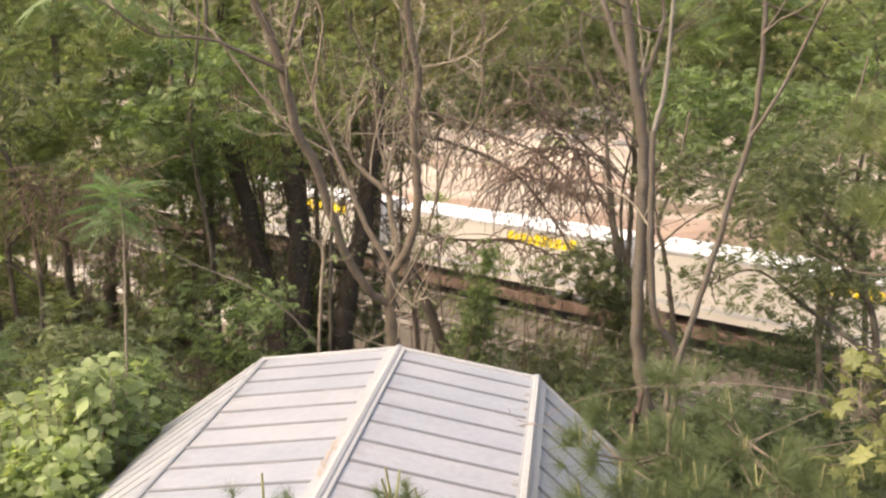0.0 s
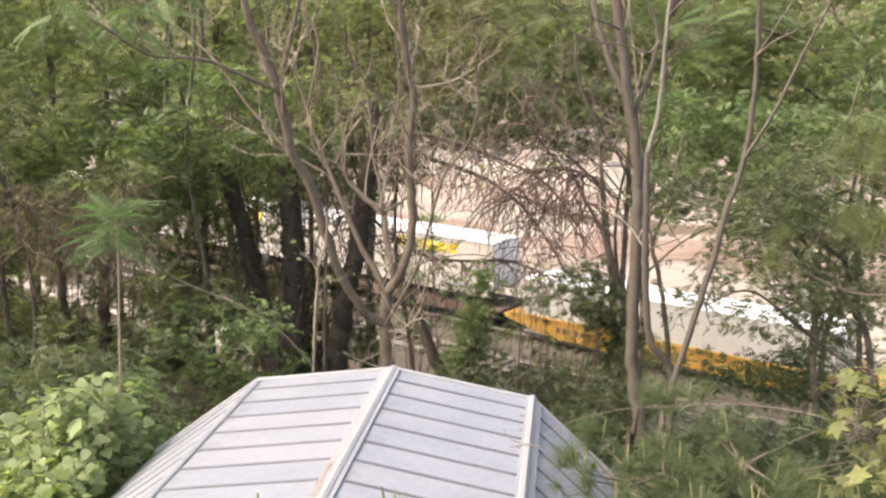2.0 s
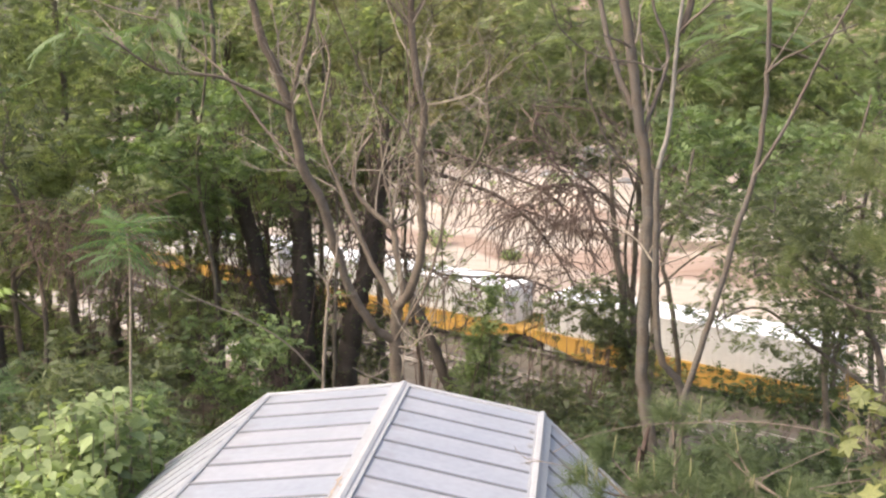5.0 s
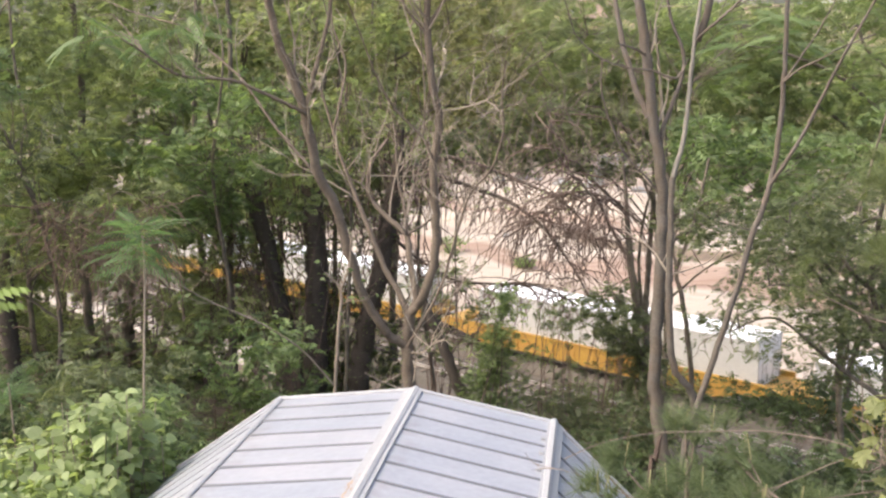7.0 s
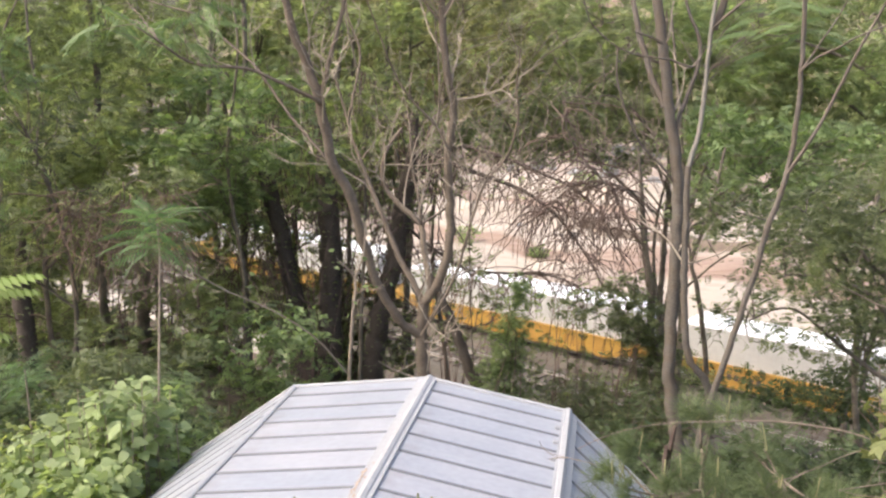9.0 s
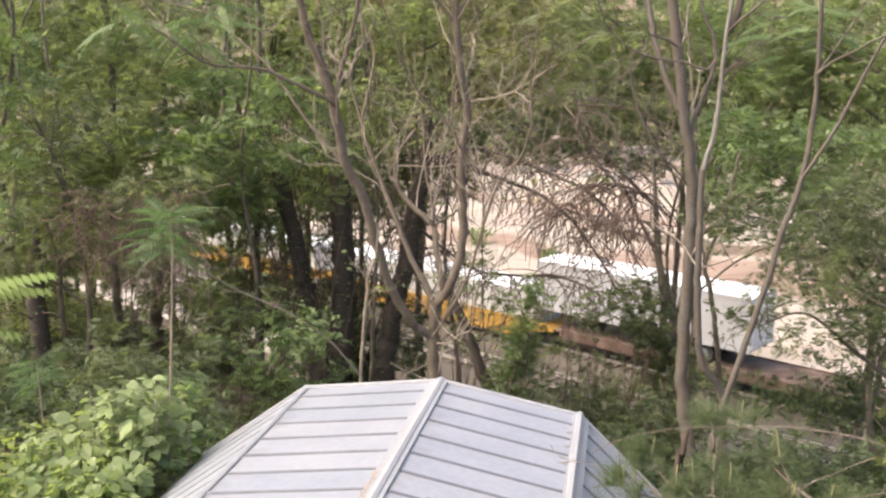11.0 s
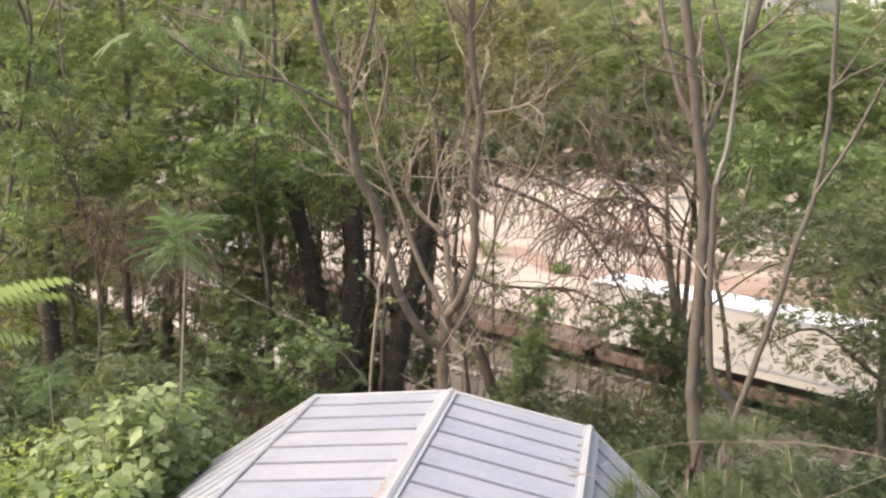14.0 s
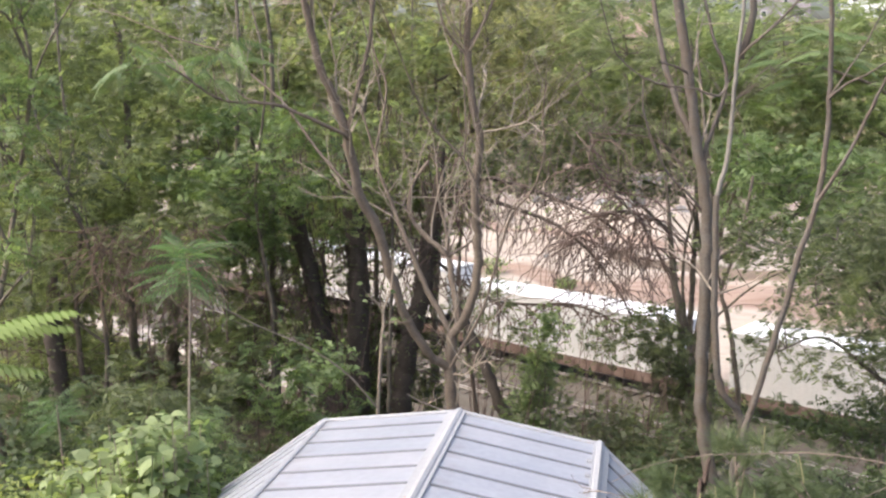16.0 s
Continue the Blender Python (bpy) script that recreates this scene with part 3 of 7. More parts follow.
def build_ground():
    a = np.linspace(-1, 1, 321)
    gx = 60 * a + 640 * a**5
    gy = 50 + 70 * a + 600 * a**5
    X, Y = np.meshgrid(gx, gy)
    v = np.stack([X, Y, ground_z(X, Y)], -1).reshape(-1, 3)
    n = len(a)
    i = (np.arange(n - 1)[:, None] * n + np.arange(n - 1)[None]).ravel()
    f = np.stack([i, i + 1, i + n + 1, i + n], 1)
    ob = np_mesh("ground", v, f, GROUND, smooth=True)
    tagged(ob, "wooded hillside falling to a sandy lot", "ground", kind="structure")


build_ground()

TRACK_TURN = -40.61
TRACK_X0, TRACK_Y0 = 27.31, 31.85


def on_track(s, q_off, z=0.0):
    """A pose on the rails: s metres along, q_off metres beyond the near side of the train."""
    return pose(TRACK_X0 + 0.759 * s + NX * q_off, TRACK_Y0 - 0.651 * s + NY * q_off, RAIL_Z + z, 0, 0, TRACK_TURN)


def build_track(name, q_off, s0, s1, label):
    ob = empty(name, on_track(0, q_off), label, "railway track", kind="structure")
    bm = bmesh.new()
    prof = [(-2.6, -0.5), (-1.75, -0.22), (1.75, -0.22), (2.6, -0.5)]
    rows = []
    for s in np.arange(s0, s1 + 0.1, 1.5):
        rows.append([bm.verts.new((s, y + 0.12 * noise.noise((s, y * 3, 1)), z + 0.05 * noise.noise((s * 2, y * 5, 3)))) for y, z in prof])
    for r0, r1 in zip(rows, rows[1:]):
        for k in range(3):
            bm.faces.new((r0[k], r1[k], r1[k + 1], r0[k + 1]))
    part("ballast_bed", bm, BALLAST, ob)
    for y in (-0.755, 0.755):
        part("rail", boxes((s0, s1, y - 0.035, y + 0.035, -0.045, 0.0), (s0, s1, y - 0.01, y + 0.01, -0.13, -0.045), (s0, s1, y - 0.07, y + 0.07, -0.15, -0.13)), RAIL, ob)
    bm = boxes((-0.12, 0.12, -1.3, 1.3, -0.30, -0.152), bevel=0.012)
    me = bpy.data.meshes.new("sleeper")
    bm.to_mesh(me)
    bm.free()
    me.materials.append(SLEEPER)
    corners = np.array([(x, y, z) for x in (-0.12, 0.12) for y in (-1.3, 1.3) for z in (-0.30, -0.152)])
    quads = np.array([(0, 1, 3, 2), (4, 6, 7, 5), (0, 4, 5, 1), (2, 3, 7, 6), (1, 5, 7, 3), (0, 2, 6, 4)])
    far_v, far_f = [], []
    for s in np.arange(s0 + 0.3, s1, 0.62):
        if -80 < s < 12:
            shared("sleeper", me, ob, pose(s, RNG.uniform(-0.04, 0.04), RNG.uniform(-0.012, 0.004), 0, 0, RNG.uniform(-1.2, 1.2)))
        else:
            far_f.append(quads + 8 * len(far_v))
            far_v.append(corners + np.array([s, 0, 0]))
    tagged(np_mesh("far_sleeper", np.vstack(far_v), np.vstack(far_f), SLEEPER, ob), kind="stuff")
    return ob


def build_road():
    """A pale service road between the hill and the tracks."""
    bm = bmesh.new()
    rows = []
    for s in np.arange(-110, -36, 2.0):
        e = 0.15 * noise.noise((s * 0.3, 2, 0))
        rows.append([bm.verts.new((s, q + e * k, z)) for q, z, k in ((-10.1, -0.44, 1), (-9.7, -0.34, 1), (-7.9, -0.34, -1), (-7.5, -0.44, -1))])
    for r0, r1 in zip(rows, rows[1:]):
        for k in range(3):
            bm.faces.new((r0[k], r1[k], r1[k + 1], r0[k + 1]))
    ob = part("road", bm, ROAD)
    ob.matrix_basis = on_track(0, 0)
    tagged(ob, "pale gravel service road below the woods", "road", kind="structure")


build_road()
build_track("track_1", -3.85, -290, 225, "empty rusty rails on brown ballast beside the train")
build_track("track_2", 1.3, -290, 225, "rails on ballast carrying the train")

# ---------------------------------------------------------------- shed with a faceted metal roof
AX = Vector((0.15, 0.989, -0.023)).normalized()
RT = AX.cross(Vector((0, 0, 1))).normalized()
UP = RT.cross(AX)
SHED = Matrix(((RT.x, AX.x, UP.x, 0), (RT.y, AX.y, UP.y, 0), (RT.z, AX.z, UP.z, 6), (0, 0, 0, 1)))
PROFILE = [(-3.85, -3.75), (-2.815, -3.005), (-1.535, -2.856), (-0.28, -3.10), (0.69, -4.03)]


def build_shed():
    ob = empty("garden_shed", SHED, "shed with a faceted grey sheet-metal roof among trees", "shed")
    y0, y1 = 3.4, 8.5
    pitch = 0.347
    for i, (a, b) in enumerate(zip(PROFILE, PROFILE[1:])):
        a, b = Vector((a[0], 0, a[1])), Vector((b[0], 0, b[1]))
        d = (b - a)
        ln = d.length
        d.normalize()
        nrm = Vector((-d.z, 0, d.x))
        fm = Matrix(((d.x, 0, nrm.x, a.x), (0, 1, 0, 0), (d.z, 0, nrm.z, a.z), (0, 0, 0, 1)))
        facet = part("roof_facet", boxes((0.02, ln - 0.02, y0, y1, -0.05, -0.012)), SIDING, ob, "roof boarding under the sheet metal")
        facet.matrix_basis = fm
        # one pan a sheet, with a folded seam at each joint
        edges = [y1]
        while edges[-1] > y0 + 0.1:
            edges.append(edges[-1] - (0.262 if len(edges) == 1 else pitch))
        for k in range(len(edges) - 1):
            bm = bmesh.new()
            e1, e0 = edges[k] - 0.008, edges[k + 1] + 0.008
            bow = 0.004
            grid = []
            for j in range(7):
                x = 0.05 + (ln - 0.1) * j / 6
                dz = 0.003 * noise.noise((x * 2.1, k * 0.7, i * 3.0))
                grid.append([bm.verts.new((x, e0, dz)), bm.verts.new((x, (e0 + e1) / 2, dz + bow)), bm.verts.new((x, e1, dz))])
            for g0, g1 in zip(grid, grid[1:]):
                bm.faces.new((g0[0], g1[0], g1[1], g0[1]))
                bm.faces.new((g0[1], g1[1], g1[2], g0[2]))
            part("metal_sheet", bm, ROOF, facet, smooth=True)
            if k:
                x1 = ln - (0.09 if i == 1 else 0.055)
                part("seam", boxes((0.045 if i == 1 else (0.03 if i == 0 else 0.07), x1, edges[k] - 0.009, edges[k] + 0.009, -0.006, 0.007 if i == 0 else 0.016), bevel=0.003), SEAM, facet)
        part("edge_trim", boxes((0.0, ln, y1 - 0.012, y1 + 0.035, -0.07, 0.022), bevel=0.006), RIB, facet)
        if i == 1:
            bm = bmesh.new()
            for k in range(30):
                cx, cy = ln - 0.075 + RNG.normal(0, 0.012), 6.12 + RNG.normal(0, 0.2)
                bmesh.ops.create_circle(bm, cap_ends=True, segments=9, radius=RNG.uniform(0.005, 0.016), matrix=Matrix.Translation((cx, cy, 0.0215 + 0.0003 * k)) @ Matrix.Diagonal((0.7, 2.4, 1, 1)))
            tagged(part("rust_stain", bm, RUST, facet, "orange rust stain"), kind="stuff")
        if i == 2:
            for cy in (8.05, 7.73, 7.38, 6.35):
                part("clip", boxes((ln - 0.095, ln - 0.055, cy - 0.035, cy + 0.01, 0.004, 0.03), bevel=0.005), RIB, facet, "pale metal clip")
    for i in (1, 2, 3):
        p = PROFILE[i]
        a = Vector((p[0] - PROFILE[i - 1][0], p[1] - PROFILE[i - 1][1])).normalized()
        b = Vector((PROFILE[i + 1][0] - p[0], PROFILE[i + 1][1] - p[1])).normalized()
        bm = bmesh.new()
        wl, wr = ((0.03, 0.035), (0.095, 0.06), (0.052, 0.1))[i - 1]
        hl, hr = ((0.012, 0.009), (0.02, 0.02), (0.02, 0.02))[i - 1]
        na, nb = Vector((-a.y, a.x)), Vector((-b.y, b.x))
        nm = (na + nb).normalized()
        hg = (0.016, 0.028, 0.03)[i - 1]
        pr = [Vector(p) - a * wl - na * 0.004, Vector(p) - a * wl + na * hl, Vector(p) - a * 0.03 + na * hl, Vector(p) - a * 0.022 + na * hg, Vector(p) + nm * (hg + 0.008),
              Vector(p) + b * 0.022 + nb * hg, Vector(p) + b * 0.03 + nb * hr, Vector(p) + b * wr + nb * hr, Vector(p) + b * wr - nb * 0.004]
        e0 = [bm.verts.new((v.x, y0 - 0.03, v.y)) for v in pr]
        e1 = [bm.verts.new((v.x, y1 + 0.04, v.y)) for v in pr]
        for k in range(len(pr) - 1):
            bm.faces.new((e0[k], e0[k + 1], e1[k + 1], e1[k]))
        bm.faces.new(e1)
        part("hip_rib", bm, RIB, ob, "folded metal cap over the joint")
        if i == 1:
            # dirty grooves along the narrow cap
            for k, (o, axis, nz) in enumerate(((-wl - 0.006, a, na), (wr, b, nb))):
                at0 = Vector(p) + axis * o + nz * 0.0045
                at1 = at0 + axis * 0.007
                bm = bmesh.new()
                bm.faces.new([bm.verts.new((v.x, y, v.y)) for v, y in ((at0, y0), (at1, y0), (at1, y1), (at0, y1))])
                part("groove", bm, SEAM, ob, "thin dark joint beside the cap")
    # walls down to the ground
    for y, nm in ((y0 + 0.12, "wall"), (y1 - 0.2, "wall")):
        bm = bmesh.new()
        pts = [(x, z - 0.06) for x, z in PROFILE]
        pts = [(pts[0][0] + 0.12, -6.0)] + [(pts[0][0] + 0.12, pts[0][1])] + pts[1:4] + [(pts[4][0] - 0.12, pts[4][1])] + [(pts[4][0] - 0.12, -6.0)]
        f0 = [bm.verts.new((x, y, z)) for x, z in pts]
        f1 = [bm.verts.new((x, y + 0.08, z)) for x, z in pts]
        bm.faces.new(f0)
        bm.faces.new(list(reversed(f1)))
        for k in range(len(pts)):
            bm.faces.new((f0[k], f1[k], f1[(k + 1) % len(pts)], f0[(k + 1) % len(pts)]))
        part(nm, bm, SIDING, ob)
    for x in (PROFILE[0][0] + 0.12, PROFILE[4][0] - 0.2):
        part("wall", boxes((x, x + 0.08, y0 + 0.2, y1 - 0.2, -6.05, -4.06 if x > -2 else -3.95)), SIDING, ob)


build_shed()

# ---------------------------------------------------------------- trees


def base_of(x, y):
    return (x, y, float(ground_z(x, y)))


def bare_tree():
    tree = Tree("bare_tree", base_of(-0.44, 14.0), BARK_GREY, "grey many-stemmed tree with nearly bare branches behind the shed")
    limb(tree, "trunk", [(-0.44, 14.00, -0.29, 0.095), (-0.47, 14.00, 0.70, 0.093), (-0.51, 14.00, 1.31, 0.090), (-0.53, 14.00, 1.70, 0.087)])
    limb(tree, "limb", [(-0.52, 14.00, 1.62, 0.080), (-0.51, 14.00, 1.92, 0.080), (-0.49, 14.00, 2.22, 0.080)])
    limb(tree, "limb", [(-0.53, 14.00, 1.70, 0.072), (-0.75, 13.91, 1.88, 0.069), (-0.90, 13.82, 2.10, 0.066), (-1.13, 13.72, 2.54, 0.063), (-1.28, 13.63, 3.08, 0.066), (-1.41, 13.54, 3.65, 0.068), (-1.51, 13.45, 3.99, 0.068), (-1.68, 13.35, 4.31, 0.068), (-1.76, 13.26, 4.87, 0.068), (-1.84, 13.17, 5.29, 0.066), (-1.96, 13.08, 5.71, 0.058), (-2.08, 12.98, 6.04, 0.054), (-2.18, 12.89, 6.52, 0.050), (-2.23, 12.80, 6.92, 0.046)], extend=2.0)
    limb(tree, "limb", [(-1.80, 13.20, 5.19, 0.037), (-1.73, 13.12, 5.42, 0.034), (-1.59, 13.05, 5.88, 0.030), (-1.44, 12.97, 6.36, 0.026), (-1.38, 12.90, 6.80, 0.022)], extend=2.0)
    limb(tree, "limb", [(-1.78, 13.20, 5.12, 0.030), (-1.82, 12.99, 5.19, 0.027), (-2.21, 12.77, 5.41, 0.024), (-2.62, 12.56, 5.61, 0.021), (-3.14, 12.34, 5.66, 0.018), (-3.34, 12.13, 5.77, 0.015), (-3.52, 11.91, 5.96, 0.013), (-3.69, 11.70, 6.11, 0.010)])
    limb(tree, "limb", [(-1.47, 13.80, 3.70, 0.025), (-1.84, 13.91, 4.32, 0.024), (-2.33, 14.03, 4.90, 0.022), (-2.69, 14.14, 5.40, 0.020), (-2.89, 14.25, 5.64, 0.018), (-3.28, 14.36, 5.96, 0.016), (-3.63, 14.48, 6.28, 0.015), (-3.99, 14.59, 6.39, 0.013), (-4.50, 14.70, 6.54, 0.011)], extend=2.0)
    limb(tree, "limb", [(-0.49, 14.00, 2.19, 0.052), (-0.65, 14.10, 2.50, 0.048), (-0.84, 14.20, 2.82, 0.043), (-1.04, 14.30, 3.33, 0.039), (-1.24, 14.40, 3.78, 0.035), (-1.36, 14.50, 4.10, 0.030), (-1.52, 14.60, 4.49, 0.026), (-1.60, 14.70, 4.78, 0.021), (-1.80, 14.80, 5.49, 0.017)])
    limb(tree, "limb", [(-1.60, 14.70, 4.78, 0.021), (-1.46, 14.77, 5.42, 0.019), (-1.42, 14.85, 5.83, 0.017), (-1.60, 14.92, 6.31, 0.015), (-1.62, 15.00, 6.77, 0.013)], extend=2.0)
    limb(tree, "limb", [(-0.47, 14.00, 2.19, 0.056), (-0.39, 14.11, 2.42, 0.052), (-0.47, 14.22, 2.86, 0.048), (-0.51, 14.34, 3.26, 0.045), (-0.78, 14.45, 3.51, 0.041), (-1.02, 14.56, 3.75, 0.037), (-1.11, 14.68, 4.01, 0.033), (-1.02, 14.79, 4.39, 0.029), (-0.81, 14.90, 4.66, 0.025)])
    limb(tree, "limb", [(-0.51, 14.40, 3.23, 0.029), (-0.56, 14.53, 3.69, 0.025), (-0.65, 14.67, 4.01, 0.021), (-0.69, 14.80, 4.56, 0.017)])
    limb(tree, "limb", [(-0.50, 14.40, 3.31, 0.020), (-0.18, 14.55, 3.50, 0.017), (-0.00, 14.70, 3.74, 0.013)])
    limb(tree, "limb", [(-0.49, 14.00, 2.18, 0.072), (-0.39, 13.94, 2.32, 0.069), (-0.27, 13.87, 2.52, 0.067), (-0.13, 13.81, 2.96, 0.064), (-0.09, 13.75, 3.45, 0.062), (-0.11, 13.68, 4.00, 0.059), (-0.11, 13.62, 4.50, 0.057), (-0.04, 13.55, 5.03, 0.055), (-0.13, 13.49, 5.55, 0.052), (-0.19, 13.43, 6.22, 0.050), (-0.18, 13.36, 6.55, 0.048), (-0.16, 13.30, 6.97, 0.045)], extend=2.0)
    limb(tree, "limb", [(-0.19, 13.40, 6.19, 0.030), (-0.13, 13.40, 6.35, 0.027), (0.04, 13.40, 6.62, 0.023), (0.17, 13.40, 6.91, 0.019)], extend=2.0)
    limb(tree, "limb", [(-0.19, 13.40, 6.12, 0.023), (-0.26, 13.40, 6.25, 0.020), (-0.47, 13.40, 6.51, 0.018), (-0.56, 13.40, 6.83, 0.015)], extend=2.0)
    limb(tree, "limb", [(-0.51, 13.80, 1.77, 0.025), (-0.38, 13.71, 2.01, 0.023), (-0.15, 13.62, 2.43, 0.022), (0.03, 13.53, 2.87, 0.020), (0.19, 13.44, 3.47, 0.019), (0.39, 13.36, 4.06, 0.017), (0.67, 13.27, 4.42, 0.016), (0.81, 13.18, 4.93, 0.014), (0.78, 13.09, 5.34, 0.013), (0.82, 13.00, 5.84, 0.011)])
    limb(tree, "limb", [(-0.10, 13.50, 4.46, 0.020), (-0.28, 13.38, 4.83, 0.018), (-0.63, 13.26, 5.21, 0.015), (-0.82, 13.14, 5.55, 0.013), (-0.95, 13.02, 5.91, 0.011), (-1.11, 12.90, 6.38, 0.009)], extend=2.0)
    limb(tree, "limb", [(-0.26, 13.40, 4.79, 0.015), (-0.23, 13.40, 5.16, 0.013), (-0.24, 13.40, 5.68, 0.011), (-0.28, 13.40, 6.22, 0.009)], extend=2.0)
    tips = twigs(tree, 4.6, 1.35, up=0.75, levels=3, bark=TWIG_PALE, start=0.42, thick=0.35)
    p = tips[np.random.default_rng(3).random(len(tips)) < 0.10]
    v, f = scatter(p + np.random.default_rng(4).normal(0, 0.12, p.shape), OVAL, 0.07, seed=5)
    tree.add("leaves", v, f, LEAF_FRESH, smooth=False)
    # feathery leaves at the ends of the long side limbs
    rng = np.random.default_rng(63)
    c = np.array([(-4.5, 12.4, 6.05), (-4.28, 12.4, 6.1), (-4.04, 12.4, 6.2), (-4.38, 12.4, 6.32), (-3.5, 12.4, 6.08), (-3.3, 12.4, 5.95), (-3.05, 12.4, 6.35), (-3.2, 12.4, 6.25)])
    p = np.repeat(c, 5, axis=0) + rng.normal(0, 0.05, (40, 3))
    yaw = rng.uniform(0, 2 * np.pi, 40)
    out = np.stack([np.cos(yaw), np.sin(yaw), rng.uniform(-0.35, 0.45, 40)], 1) * 1.5
    single_leaves(tree, "frond", p, FRINGE, 0.5, FROND_PALE_ONE, 64, out, flat=0.85)
    ties(tree, c, np.vstack(tree.paths[3:7]), 0.009, name="branchlet")


def slender_tree():
    tree = Tree("slender_tree", base_of(-1.58, 13.5), BARK_PALE, "thin pale sapling with a long slanting stick")
    limb(tree, "trunk", [(-1.57, 13.50, 0.17, 0.031), (-1.54, 13.50, 1.12, 0.028), (-1.49, 13.50, 1.88, 0.025), (-1.42, 13.50, 2.54, 0.022), (-1.42, 13.50, 2.71, 0.019), (-1.30, 13.50, 3.01, 0.017), (-1.25, 13.50, 3.51, 0.014)])
    limb(tree, "limb", [(-1.42, 13.50, 2.66, 0.015), (-1.51, 13.50, 2.82, 0.011), (-1.64, 13.50, 2.94, 0.008)])
    limb(tree, "limb", [(-1.54, 13.50, 1.27, 0.015), (-1.94, 13.25, 1.87, 0.013), (-2.44, 13.00, 2.33, 0.011), (-3.08, 12.75, 2.72, 0.009), (-3.49, 12.50, 3.06, 0.007)])
    tips = twigs(tree, 1.2, 0.5, levels=2, start=0.4)
    v, f = scatter(np.vstack([tips, np.array([[-2.2, 13.1, 2.15]]) + np.random.default_rng(8).normal(0, 0.16, (60, 3))]), OVAL, 0.09, seed=9)
    tree.add("leaves", v, f, LEAF_FRESH, smooth=False)


def dark_tree(name, key_lines, base, label, seed, fuzz=0.7, bark=BARK_DARK):
    tree = Tree(name, base_of(*base), bark, label)
    key_lines(tree)
    twigs(tree, 3.0, 1.1, up=0.1, levels=2, bark=TWIG_DARK, start=0.25, thick=0.14, droop=0.4)
    main = tree.paths[0]
    k = np.random.default_rng(seed).integers(0, len(main), 900)
    rr = np.random.default_rng(seed + 1)
    ang = rr.uniform(0, 2 * np.pi, 900)
    p = main[k, :3] + np.stack([np.cos(ang), np.sin(ang), 0 * ang], 1) * (main[k, 3:4] + rr.uniform(0, 0.05, (900, 1)))
    v, f = scatter(p[: int(900 * fuzz)], OVAL, 0.075, seed=seed + 2, flat=0.3)
    tree.add("ivy", v, f, LEAF_DARK, smooth=False)
    return tree


def lines_d1(tree):
    limb(tree, "trunk", [(-2.87, 19.00, -2.22, 0.204), (-2.91, 19.00, -0.88, 0.196), (-3.01, 19.00, 0.07, 0.188), (-3.22, 19.00, 1.02, 0.180), (-3.32, 19.00, 1.65, 0.171), (-3.50, 19.00, 2.53, 0.163), (-3.64, 19.00, 3.28, 0.155), (-3.79, 19.00, 4.08, 0.047)])


def lines_d2(tree):
    limb(tree, "trunk", [(-2.64, 19.00, -2.22, 0.284), (-2.59, 19.00, -1.00, 0.263), (-2.53, 19.00, 0.19, 0.241), (-2.46, 19.00, 1.58, 0.220), (-2.47, 19.00, 2.49, 0.199), (-2.52, 19.00, 3.59, 0.177), (-2.67, 19.00, 4.39, 0.054)])


def lines_d3(tree):
    limb(tree, "trunk", [(-2.00, 19.00, -2.20, 0.214), (-1.77, 19.00, -0.86, 0.204), (-1.51, 19.00, 0.56, 0.196), (-1.20, 19.00, 1.72, 0.186), (-1.04, 19.00, 2.84, 0.176), (-0.88, 19.00, 3.61, 0.133), (-0.76, 19.00, 4.51, 0.050)])
    limb(tree, "limb", [(-0.93, 19.00, 3.28, 0.054), (-0.55, 18.86, 3.80, 0.048), (0.20, 18.71, 3.53, 0.043), (1.13, 18.57, 3.21, 0.037), (1.58, 18.43, 2.95, 0.031), (2.00, 18.29, 2.58, 0.026), (2.51, 18.14, 1.85, 0.021), (2.75, 18.00, 1.36, 0.015)])
    limb(tree, "limb", [(-0.83, 19.00, 3.61, 0.043), (-0.02, 18.92, 3.96, 0.038), (0.84, 18.83, 3.76, 0.033), (1.59, 18.75, 3.46, 0.028), (2.23, 18.67, 3.16, 0.023), (2.77, 18.58, 2.64, 0.018), (2.99, 18.50, 2.22, 0.013)])
    limb(tree, "limb", [(-1.09, 19.00, 2.51, 0.032), (-0.54, 18.86, 2.04, 0.029), (0.14, 18.71, 1.62, 0.026), (0.68, 18.57, 1.57, 0.024), (1.17, 18.43, 1.58, 0.021), (1.63, 18.29, 1.60, 0.018), (2.13, 18.14, 1.48, 0.015), (2.54, 18.00, 1.25, 0.012)])


